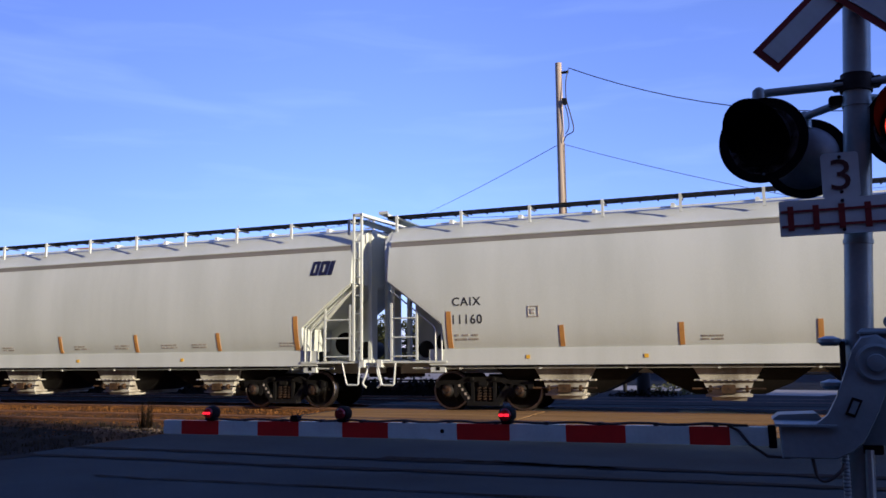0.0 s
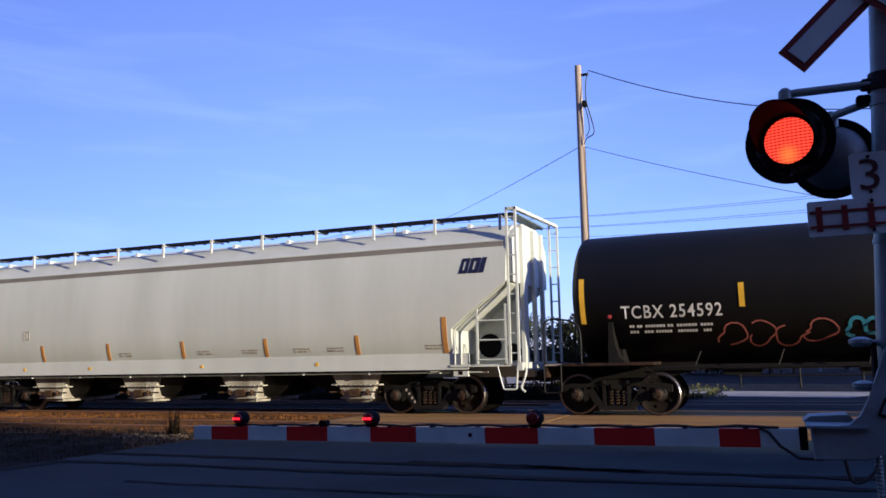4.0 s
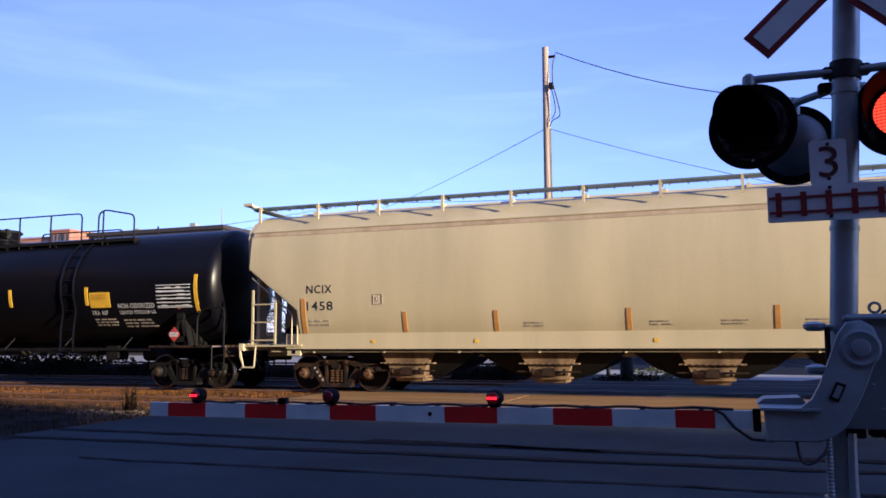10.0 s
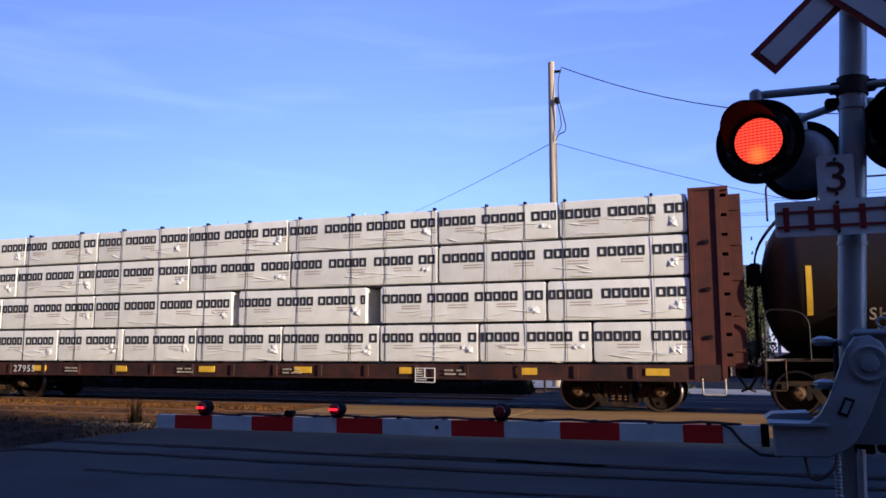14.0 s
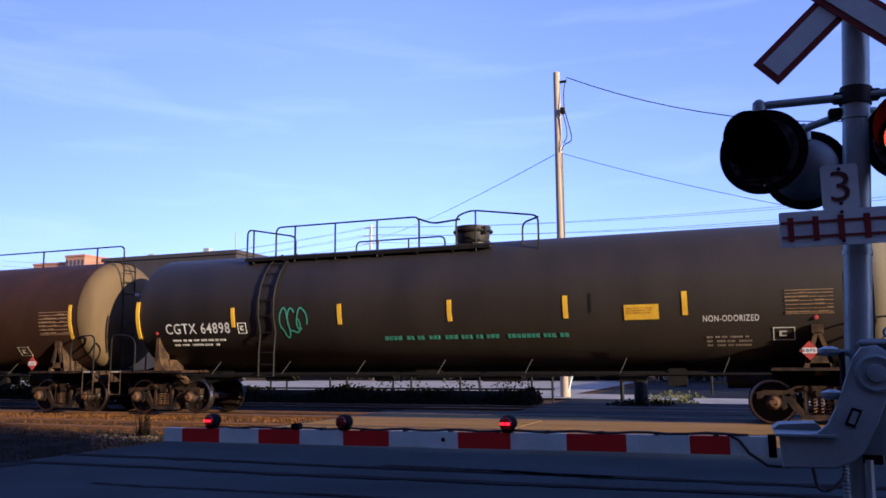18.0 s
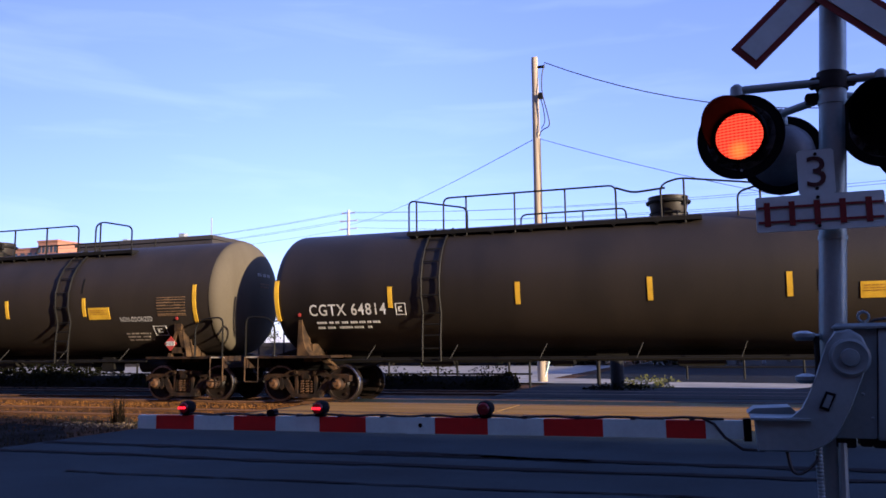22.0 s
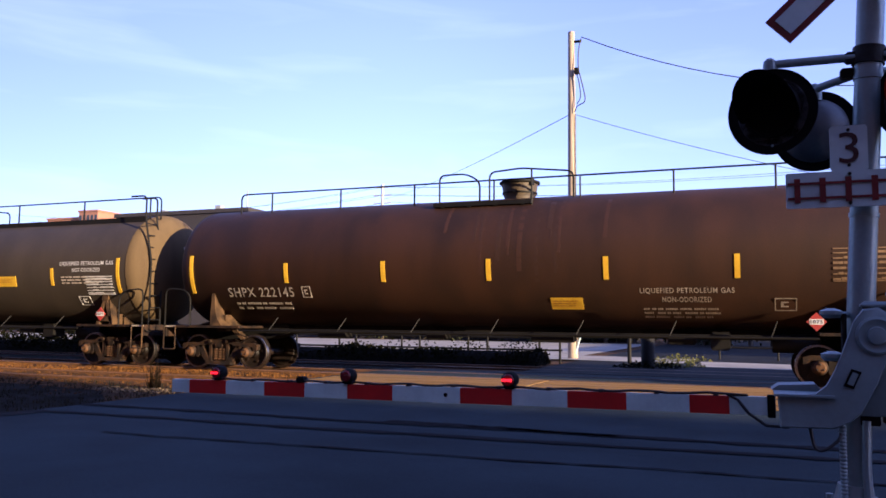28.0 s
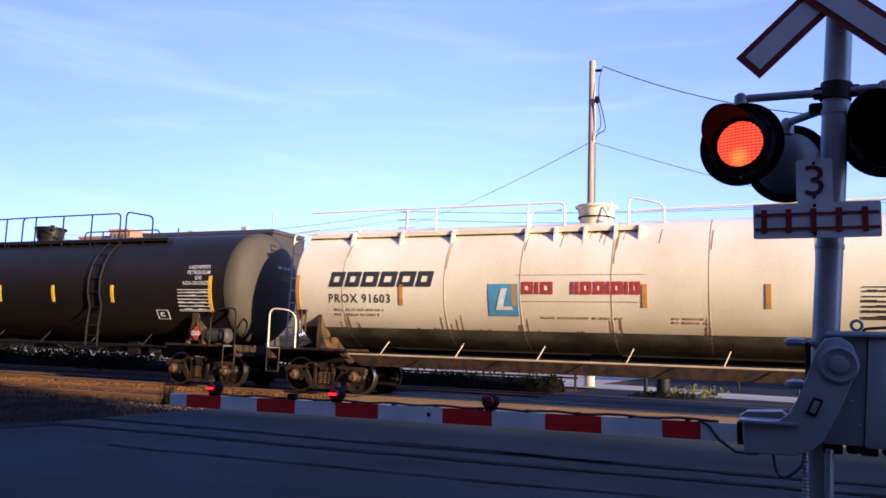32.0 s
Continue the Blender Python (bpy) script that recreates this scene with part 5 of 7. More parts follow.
    for r, cuts in enumerate(rows):
        z0, z1 = tops[3 - r] + 0.015, tops[4 - r] - 0.02
        for a, b in cuts:
            for y0, y1 in ((-1.5, -0.12), (0.12, 1.5)):
                m = M()
                w = 0.02
                j = rnd.uniform(-0.012, 0.012) if y0 < 0 else 0
                xa, xb = a - h + 0.015, b - h - 0.015
                sec = lambda x, k: [(x, y0 + j + k, z0 + k), (x, y0 + j + w * 0 + k * 0.2, z0 + 0.05), (x, y0 + j, (z0 + z1) / 2), (x, y0 + j + k * 0.2, z1 - 0.05), (x, y0 + j + k, z1 - k), (x, y1 - k, z1 - k), (x, y1, z1 - 0.05), (x, y1, z0 + 0.05), (x, y1 - k, z0 + k)]
                m.rings([sec(xa, 0.04), sec(xa + 0.03, 0.015), sec(xb - 0.03, 0.015), sec(xb, 0.04)])
                bun = part("lumber_pack", m, wrap, car)
                if y0 < 0 and b - a > 0.8:
                    cr = M()
                    for q in range(rnd.randint(4, 8)):
                        u = rnd.uniform(a + 0.1, b - 0.6) - h
                        v, ln, sl = rnd.uniform(z0 + 0.06, z0 + 0.4), rnd.uniform(0.25, min(1.4, b - h - 0.05 - u)), rnd.uniform(-0.12, 0.12)
                        cr.rings([[(u + ln * t, y0 + j - 0.002, v + sl * t + 0.016 * w2), (u + ln * t, y0 + j - 0.020 * w2 - 0.002, v + sl * t), (u + ln * t, y0 + j - 0.002, v + sl * t - 0.012 * w2)] for t, w2 in ((0, 0.1), (0.3, 1.0), (0.7, 0.8), (1, 0.1))])
                    part("wrap_crease", cr, wrap, bun)
                if y0 < 0:
                    rd = M()
                    x = a + rnd.uniform(-0.25, 0.12)
                    zz = z1 - 0.42
                    while x < b - 0.1:
                        q = x
                        for wd in (0.225, 0.215, 0.205, 0.19, 0.21):
                            qa, qb = max(q, a + 0.03), min(q + wd - 0.028, b - 0.03)
                            if qb - qa > 0.03:
                                mk = M()
                                mark_block(mk, qa - h, qb - h, zz, 0.22, side, 0.0, 0.006 - j, 0.25)
                                part("company_mark", mk, black_ink, bun)
                            q += wd
                        ra, rb = x + 0.52, min(x + 0.98, b - 0.03)
                        if rb - ra > 0.1:
                            patch(rd, ra - h, rb - h, zz - 0.08, zz - 0.06, side, 0.006 - j, 1)
                            patch(rd, ra - h, rb - h, zz - 0.14, zz - 0.12, side, 0.006 - j, 1)
                        x += rnd.uniform(1.16, 1.24)
                    if rd.v:
                        part("small_print", rd, faint_ink, bun)
                    if b - a > 1.5:
                        tg = M()
                        u, v = b - h - rnd.uniform(0.42, 0.5), z0 + rnd.uniform(0.14, 0.2)
                        for q in range(3):
                            du, dv = rnd.uniform(0, 0.16), rnd.uniform(0, 0.14)
                            ww, hh = rnd.uniform(0.12, 0.22), rnd.uniform(0.09, 0.18)
                            base = [(u + du, v + dv), (u + du + ww, v + dv + rnd.uniform(-0.04, 0.04)), (u + du + ww * 0.9, v + dv + hh), (u + du + ww * 0.1, v + dv + hh * 0.9)]
                            tip = (u + du + ww * rnd.uniform(0.3, 0.7), y0 + j - rnd.uniform(0.02, 0.04), v + dv + hh * 0.3)
                            tg.add([(c[0], y0 + j - 0.003, c[1]) for c in base] + [tip], [(0, 1, 4), (1, 2, 4), (2, 3, 4), (3, 0, 4)])
                        part("wrap_flap", tg.mesh("wrap_flap", False), wrap, bun)
    k = 0.75
    while k < 2 * h - 0.7:
        m = M()
        m.box(k - h - 0.004, k - h + 0.004, -1.522, -1.514, 1.0, 4.72)
        m.box(k - h - 0.03, k - h + 0.03, -1.53, -1.42, 4.66, 4.72)
        part("tie_down_strap", m, frame_dark, car)
        k += rnd.choice((0.92, 1.25, 1.3, 1.5, 1.9))
    for k in range(8):
        x = -h + 1.4 + (2 * h - 2.8) * k / 7
        m = M()
        patch(m, x - 0.24, x + 0.24, 0.80, 0.95, flat(-1.545), n=1)
        part("tape_stripe", m, yellow_tape, car)
    letters(car, code, -h + 2.3, -h + 2.75, 0.77, 0.19, flat(-1.575), white_ink)
    letters(car, number, -h + 3.3, -h + 4.1, 0.77, 0.19, flat(-1.575), white_ink)
    on_end = lambda a, b, off=0.012: (h + 0.40 + off, a, b)
    letters(car, code, -0.35, 0.05, 4.42, 0.13, on_end, white_ink)
    letters(car, number, -0.42, 0.18, 4.24, 0.13, on_end, white_ink)
    for k in (5.2, 9.0, 12.2, 16.5):
        bars(car, -h + k, -h + k + 0.5, 0.86, 0.05, flat(-1.57), pale_ink, 3, 2, int(k))
    small_frame(car, h - 6.9, 0.60, white_ink, 0.5, 0.34, flat(-1.58), True)
    return car


# ---- the consist, from the leading end of what is seen ----
CAIM = (0.9, 1.0, -0.5)
for a, b, num in ((-26.3, -10.58, "11283"), (-6.59, 9.13, "11160"), (13.0, 28.8, "10470"), (32.6, 48.27, "11239")):
    hopper_car("pale grey-white covered hopper car with orange tape stripes", a, b, white_paint, "CAIX", num, orange_tape, CAIM)


def tcbx_more(car, half):
    scrawl(car, -4.35, -2.1, 1.5, 1.95, on_tank, spray_red, 3, 4)
    scrawl(car, -1.9, -0.95, 1.6, 1.98, on_tank, spray_blue, 8, 3, 0.07)
    scrawl(car, 0.0, 1.35, 1.55, 2.02, on_tank, spray_blue, 11, 4, 0.07)
    bars(car, 1.6, 2.8, 1.95, 0.05, on_tank, pale_ink, 3, 3, 2)


tank_car("dull black tank car with red and blue graffiti", 51.51, 65.9, tank_black, standard_marks("TCBX", "254592", cx=(-6.35, -4.25), cz=2.1, yp=(3.15, 3.92, 2.15, 2.45), lpg=None, panel=(5.2, 6.2, 2.3, 2.8), frame_at=None, placard_x=5.6, boxed=False, more=tcbx_more), rail="part", flip=True, bonnet=0.8, rungs=-0.95, stripes=(-3.85, -1.3, 1.75, 4.85), bracket=frame_dark, rail_mat=frame_dark, frame_mat=frame_dark, size=(1.46, 2.66), head=0.35, over=0.06, shift=0.0)
tank_car("sooty dark grey tank car with white lettering", 68.6, 85.44, tank_soot, standard_marks("NATX", "40032", cz=2.05, yp=(1.4, 2.1, 1.75, 2.0), lpg=(3.5, 5.3, 2.0), lpg_text="LIQUEFIED PETROLEUM GAS", panel=(6.95, 8.15, 2.2, 2.75), pink=pale_ink, frame_at=(6.2, 1.65), placard_x=7.5), rail="full", stripes=(-5.5, -2.8, -0.8, 2.05, 4.95), rail_mat=frame_dark, dusty=True, reservoir=True)


def doe_more(car, half):
    scrawl(car, -1.4, -0.4, 1.6, 2.25, on_tank, spray_white, 21, 3, 0.06, slashes=3)
    scrawl(car, -0.2, 0.95, 1.7, 2.3, on_tank, spray_white, 22, 4, 0.06, slashes=4)
    scrawl(car, 2.8, 4.0, 1.65, 2.5, on_tank, spray_white, 23, 3, 0.08)


def dome_runs(car, seed):
    """Rusty runs down the side below the dome."""
    rnd = random.Random(seed)
    for q in range(14):
        x, w, l = rnd.gauss(0.4, 1.0), rnd.uniform(0.03, 0.12), rnd.uniform(0.4, 1.9)
        m = M()
        patch(m, x, x + w, 4.12 - l, 4.14, on_tank, 0.003, 8, lean=rnd.uniform(-0.03, 0.03))
        part("rust_run", m, run_dark if q % 2 else run_red, car)


def shpx(num, left, right, more=None, paint=tank_brown, bonnet=0.3, **k):
    first = more

    def more(car, half):
        dome_runs(car, int(num or 7))
        if first:
            first(car, half)
    tank_car("rusty brown tank car with a full-length top handrail", left, right, paint, standard_marks("SHPX", num, cx=(-7.3, -5.3), cz=1.92, ch=0.24, ink=pale_ink, yp=(1.4, 2.13, 1.62, 1.88), lpg=(3.4, 5.33, 1.95), lpg_text="LIQUEFIED PETROLEUM GAS", lpg2="NON-ODORIZED", panel=(7.18, 8.34, 2.2, 2.82), frame_at=(6.1, 1.6), placard_x=6.86, more=more, ptz=1.38), rail="full", bonnet=bonnet, stripes=(-5.45, -2.7, 0.0, 2.7, 5.4), rail_mat=frame_dark, dusty=True, **k)


shpx("222064", 87.94, 104.69, doe_more, shift=0.3, bonnet=0.8)


def fra_more(car, half):
    letters(car, "FRA AIP", 5.26, 5.79, 2.0, 0.12, on_tank, white_ink)
    bars(car, 5.26, 6.1, 1.86, 0.045, on_tank, pale_ink, 4, 3, 9)


tank_car("glossy black tank car with crisp white lettering", 107.48, 125.03, tank_gloss, standard_marks("GATX", "219697", cx=(-7.96, -5.95), cz=2.14, ch=0.27, yp=(5.25, 5.94, 2.2, 2.62), lpg=(6.19, 7.4, 2.17), lpg2="LIQUEFIED PETROLEUM GAS", panel=(7.51, 8.61, 2.18, 2.75), frame_at=None, placard_x=8.02, more=fra_more), rail="part", flip=True, bonnet=0.25, rungs=4.3, stripes=(-5.87, -3.13, -0.5, 2.35, 5.14), bracket=frame_dark, frame_mat=frame_dark, rail_mat=frame_dark, size=(1.58, 2.78), head=0.46)
hopper_car("beige covered hopper car with faded orange tape", 128.23, 143.92, beige_paint, "NCIX", "1458", orange_tape, None, True, rusty_chute, inner=(-5.1, -2.86, 0.1, 3.05, 5.6))
TEN = [(0.13, 3.1), (3.13, 6.0), (6.03, 9.05), (9.45, 12.43), (12.46, 15.5), (15.53, 18.57), (18.6, 21.7)]
lumber_car("red-brown centre-beam car stacked with white-wrapped lumber", 146.99, 169.4, [TEN, [(a, b + 0.0) for a, b in TEN], [(max(0.13, a - 0.05), b) for a, b in TEN], [(a, b) for a, b in TEN]], "DWC", "62732", 4)
lumber_car("red-brown centre-beam car with gaps in its wrapped lumber", 170.43, 193.1, [
    [(0.13, 3.38), (3.4, 6.05), (6.08, 9.15), (9.18, 12.2), (12.23, 16.3), (16.33, 19.2), (19.23, 22.0)],
    [(0.13, 3.1), (3.13, 6.02), (6.05, 9.2), (9.23, 12.3), (12.33, 16.3), (16.33, 22.0)],
    [(0.13, 2.6), (2.63, 6.05), (6.08, 10.6), (10.8, 14.45), (14.82, 18.9), (18.93, 22.0)],
    [(0.13, 2.5), (2.53, 4.8), (4.83, 7.1), (7.13, 9.5), (9.53, 12.1), (12.13, 14.8), (14.83, 17.3), (17.33, 19.9), (19.93, 22.0)]], "AOK", "27955", 7)
shpx("222043", 194.72, 211.45, brake_end=True, paint=tank_umber, size=(1.52, 2.72), lift=0.3)
shpx("", 213.8, 230.5)


def cgtx(num, left, right, flip, more=None, bonnet=0.3):
    def slots(car, half):
        for x, z in ((1.4, 2.9), (5.1, 2.9)) if flip else ((3.65, 2.38),):
            m = M()
            patch(m, x - 0.03, x + 0.03, z, z + 0.42, on_tank, 0.006, 4)
            part("drip_stain", m, frame_dark, car, "narrow dark vertical drip stain")
        if more:
            more(car, half)
    st = (-5.84, -3.2, -0.57, 2.42, 5.18) if flip else (-5.67, -2.55, 0.35, 3.1, 5.65)
    yp = (5.32, 6.03, 2.18, 2.5) if flip else (4.38, 5.11, 2.2, 2.52)
    lp = (6.35, 7.4, 2.1) if flip else (6.0, 7.1, 2.12)
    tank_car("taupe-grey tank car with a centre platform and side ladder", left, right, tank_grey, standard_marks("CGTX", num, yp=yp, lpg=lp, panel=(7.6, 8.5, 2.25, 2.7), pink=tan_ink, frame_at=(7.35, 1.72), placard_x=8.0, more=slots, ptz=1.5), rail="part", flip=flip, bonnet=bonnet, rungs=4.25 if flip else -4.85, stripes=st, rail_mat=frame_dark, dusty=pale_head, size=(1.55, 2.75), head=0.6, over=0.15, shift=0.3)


def cg98_more(car, half):
    scrawl(car, -4.25, -3.5, 2.0, 2.8, on_tank, spray_green, 31, 3, 0.04)
    bars(car, -1.4, 3.4, 1.85, 0.12, on_tank, spray_green, 9, 1, 5, "graffiti")


cgtx("64898", 232.87, 250.40, False, cg98_more, 0.45)
cgtx("64811", 253.09, 270.58, False)
cgtx("64822", 273.22, 290.79, True)
cgtx("64814", 293.24, 310.72, False, bonnet=0.72)


def s61_more(car, half):
    scrawl(car, -2.7, -0.95, 1.55, 2.3, on_tank, spray_faded, 41, 3, 0.034, slashes=6)
    scrawl(car, -0.7, 0.95, 1.6, 2.25, on_tank, spray_faded, 42, 3, 0.034, slashes=11)
    scrawl(car, 6.62, 7.12, 1.74, 2.12, on_tank, spray_white, 44, 3, 0.03, slashes=3)
    scrawl(car, 2.15, 3.2, 1.65, 2.25, on_tank, spray_faded, 43, 2, 0.034, slashes=6)


shpx("222161", 313.39, 330.28, s61_more, head=0.75, over=0.05, shift=0.4)


def g59_more(car, half):
    m = M()
    patch(m, -8.5, -3.92, 2.02, 3.2, on_tank, 0.006, 8)
    part("repaint_patch", m, tank_dark, car)


tank_car("maroon-brown tank car with a dark repainted patch", 332.9, 350.1, tank_rust, standard_marks("GATX", "559", cx=(-7.6, -5.98), cz=2.26, ch=0.24, yp=None, lpg=(4.2, 5.6, 2.4), panel=(6.9, 8.0, 2.2, 2.75), more=g59_more, placard_x=7.5), rail="walk", flip=True, stripes=(-5.17, -2.37, 0.4, 3.2, 5.9), rail_mat=frame_dark, lift=0.05, head=0.28, over=0.04, shift=0.06)
tank_car("grey-brown tank car with a long raised top walkway", 352.84, 370.46, tank_tan, standard_marks("GATX", "2115", cx=(-8.1, -6.3), cz=2.0, ch=0.22, yp=(4.19, 4.91, 2.25, 2.55), lpg=(6.66, 8.64, 2.82), lpg_text="LIQUEFIED PETROLEUM GAS", lpg2="NOT-ODORIZED", panel=(7.62, 8.6, 2.02, 2.50), frame_at=(7.2, 1.70), placard_x=8.1), rail="walk", bonnet=0.33, stripes=(-6.78, -4.32, -1.68, 1.74, 4.06, 6.35), rail_mat=frame_dark, dusty=True, head=0.85)
shpx("222145", 373.01, 389.82)
PRO = (0.9, 0.9, 1.0, 1.0, 1.0, 0.9)


def procor(num, left, right, more=None, tx=0.0, tz=0.0, yp=None, panel=(7.0, 8.1, 2.37, 2.93)):
    def go(car, half):
        blocks(car, -8.1, -4.6, 2.64, 0.5, on_tank, white_ink, PRO, lean=0.08)
        for word, x0, x1, z in (("LIQUEFIED", 7.02, 7.75, 3.62), ("PETROLEUM", 7.0, 7.78, 3.47), ("GAS", 7.28, 7.52, 3.32), ("NON-ODORIZED", 6.88, 7.86, 3.17)):
            letters(car, word, x0 + tx, x1 + tx, z + tz, 0.11, on_tank, white_ink)
        if more:
            more(car, half)
    tank_car("charcoal tank car with bold white lettering", left, right, tank_dark, standard_marks("PROX", num, cx=(-7.6, -6.05), cz=2.13, ch=0.25, yp=yp, lpg=None, panel=panel, frame_at=(6.45, 1.82), placard_x=7.9, more=go), rail="part", flip=True, bonnet=0.3, boxrail=True, rungs=4.0, shift=0.27, stripes=(-5.0, -2.5, 0.2, 2.5, 4.87), rail_mat=tank_dark, dusty=drab_head, reservoir=True)


def p82_more(car, half):
    scrawl(car, -4.8, -3.5, 1.5, 1.95, on_tank, spray_white, 51, 4, 0.035, slashes=4)
    scrawl(car, -2.35, -1.05, 1.5, 1.9, on_tank, spray_white, 52, 5, 0.04, slashes=4)
    scrawl(car, -0.65, 1.4, 1.45, 2.15, on_tank, spray_green, 53, 5, 0.05, slashes=4)
    m = M()
    patch(m, 5.6, 6.3, 1.75, 2.35, on_tank, 0.009, 3)
    part("paint_patch", m, pale_ink, car)


procor("35082", 392.44, 409.27, p82_more, -0.9, -0.8, (1.51, 2.31, 1.74, 2.02))
procor("37039", 412.24, 429.09, None, 0.6, -0.4, None, (7.3, 8.4, 2.07, 2.63))


def white_more(car, half):
    blocks(car, -7.5, -4.65, 2.72, 0.38, on_tank, black_ink, PRO, lean=0.08)
    m = M()
    patch(m, -3.17, -2.45, 2.05, 2.78, on_tank, n=4)
    p = part("company_panel", m, blue_ink, car)
    w = M()
    patch(w, -3.0, -2.86, 2.18, 2.68, on_tank, 0.02, 3, lean=0.15)
    patch(w, -2.85, -2.6, 2.18, 2.26, on_tank, 0.02, 2)
    part("company_mark", w, white_ink, p)
    blocks(car, -2.36, -1.62, 2.55, 0.28, on_tank, red_ink, (0.8, -0.22, 0.8))
    blocks(car, -1.2, 0.33, 2.55, 0.28, on_tank, red_ink, (-0.22, -0.22, 0.8, 0.8, -0.22, 0.8, -0.22, 0.7))
    for a, b in ((2.985, 2.995), (2.385, 2.395)):
        f = M()
        patch(f, -2.5, 0.45, a, b, on_tank, n=1)
        part("ruled_line", f, cream_worn, car)
    bars(car, -1.9, 0.1, 2.0, 0.06, on_tank, cream_worn, 4, 1, 12)
    bars(car, 1.0, 1.8, 2.02, 0.05, on_tank, cream_worn, 4, 2, 13)
    sl = M()
    sl.prism([(-half + 1.2, 1.02), (half - 1.2, 1.02), (half - 1.6, 0.74), (-half + 1.6, 0.74)], -0.95, -0.75)
    part("side_beam", sl, rust_dirt, car, "dusty rusted beam under the tank")
    vb = M()
    for k in range(3):
        vb.tube([(-half - 0.05 + 0.12 * k, -1.45, 1.55), (-half - 0.05 + 0.12 * k, -1.45, 2.1)], 0.03, 8)
        vb.lathe([(2.08, 0.05), (2.14, 0.05)], (-half - 0.05 + 0.12 * k, -1.45, 0), "z", 8)
    part("valve_bank", vb, dusty_steel, car)
    # dark olive band over the lower shell, z 1.24 to 1.71
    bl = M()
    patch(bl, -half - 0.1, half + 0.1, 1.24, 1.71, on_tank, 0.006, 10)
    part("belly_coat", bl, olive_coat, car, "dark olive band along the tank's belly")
    rnd = random.Random(88)
    def streak(x, w, top, l, lean=0.0):
        st_ = M()
        patch(st_, x, x + w, top - l, top, on_tank, 0.004, 6, lean=lean)
        part("rust_streak", st_, streak_rust, car)
    for k in range(16):
        streak(rnd.gauss(-0.75, 0.55), rnd.uniform(0.008, 0.02), 4.06, rnd.uniform(0.1, 0.5), 0.03)
    for k in range(9):
        streak(rnd.gauss(-0.75, 0.6), rnd.uniform(0.06, 0.16), 4.06, rnd.uniform(0.04, 0.11))
    for x in (-7.1, -4.3, -2.4, -0.3, 1.75):
        streak(x + 0.02, rnd.uniform(0.015, 0.03), 4.0, rnd.uniform(0.4, 0.9), 0.02)
        for k in range(4):
            streak(x + rnd.gauss(0, 0.16), rnd.uniform(0.01, 0.035), rnd.uniform(1.72, 2.1), rnd.uniform(0.2, 0.55))
    for k in range(14):
        streak(rnd.uniform(-8, 8), rnd.uniform(0.02, 0.09), 1.74, rnd.uniform(0.15, 0.5))
    for x in (-7.1, -4.3, -2.4, -0.3, 1.75, 3.8, 6.0):
        b = M()
        b.lathe([(x - 0.014, TR - 0.002), (x - 0.010, TR + 0.005), (x + 0.010, TR + 0.005), (x + 0.014, TR - 0.002)], (0, 0, TZ), "x", 64)
        part("tank_band", b, cream_worn, car)


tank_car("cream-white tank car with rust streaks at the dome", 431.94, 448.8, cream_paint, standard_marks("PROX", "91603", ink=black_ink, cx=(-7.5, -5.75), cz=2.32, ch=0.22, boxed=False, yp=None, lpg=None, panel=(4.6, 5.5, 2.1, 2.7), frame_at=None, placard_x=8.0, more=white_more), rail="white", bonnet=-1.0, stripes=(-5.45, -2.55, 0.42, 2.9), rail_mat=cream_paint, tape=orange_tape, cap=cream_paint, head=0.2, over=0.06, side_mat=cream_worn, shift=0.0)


# ---- ground ----
def sheet(name, pts, z, material, kind="structure", label="", cat=""):
    m = M()
    m.add([(x, y, z) for x, y in pts], [tuple(range(len(pts)))])
    ob = part(name, m, material)
    return tagged(ob, label, cat, "", kind)


sheet("ground", [(-2500, -2500), (2500, -2500), (2500, 2500), (-2500, 2500)], -0.16, dirt, label="dry earth and grass reaching to the horizon", cat="ground")
m = M()
m.box(-9.6, 30, -30, 21.0, -0.4, -0.112)
tagged(part("road", m, asphalt), "worn dark asphalt road at the crossing", "road", kind="structure")
m = M()
m.box(-6, 14, 21.0, 140, -0.4, -0.105)
tagged(part("road", m, grey_asphalt), "asphalt road beyond the tracks", "road", kind="structure")
m = M()
m.prism([(16.4, -0.35), (21.8, -0.35), (21.0, -0.17), (17.2, -0.17)], -300, -9.6, "x")
tagged(part("ballast_bed", m, gravel), "rusty brown track ballast", "ballast", kind="structure")
m = M()
m.prism([(16.4, -0.35), (21.8, -0.35), (21.0, -0.17), (17.2, -0.17)], 6, 300, "x")
tagged(part("ballast_bed", m, gravel), "rusty brown track ballast", "ballast", kind="structure")


def rail_mesh(m):
    m.prism([(-0.07, -0.17), (0.07, -0.17), (0.07, -0.155), (0.012, -0.14), (0.012, -0.04), (0.036, -0.03), (0.036, 0.0), (-0.036, 0.0), (-0.036, -0.03), (-0.012, -0.04), (-0.012, -0.14), (-0.07, -0.155)], -300, 300, "x")


for y in (TY - 0.753, TY + 0.753):
    tagged(part("rail", shared("rail", rail_mesh, False), rail_steel, at=pose(0, y, RT - 0.003)), "rusty steel rail with a worn head", "rail", "rails", "structure")
for y in (14.147, 15.653, 22.547, 24.053):
    tagged(part("rail", shared("rail", rail_mesh, False), rail_steel, at=pose(0, y, RT - 0.003)), "rusty steel rail with a worn head", "rail", "rails", "structure")
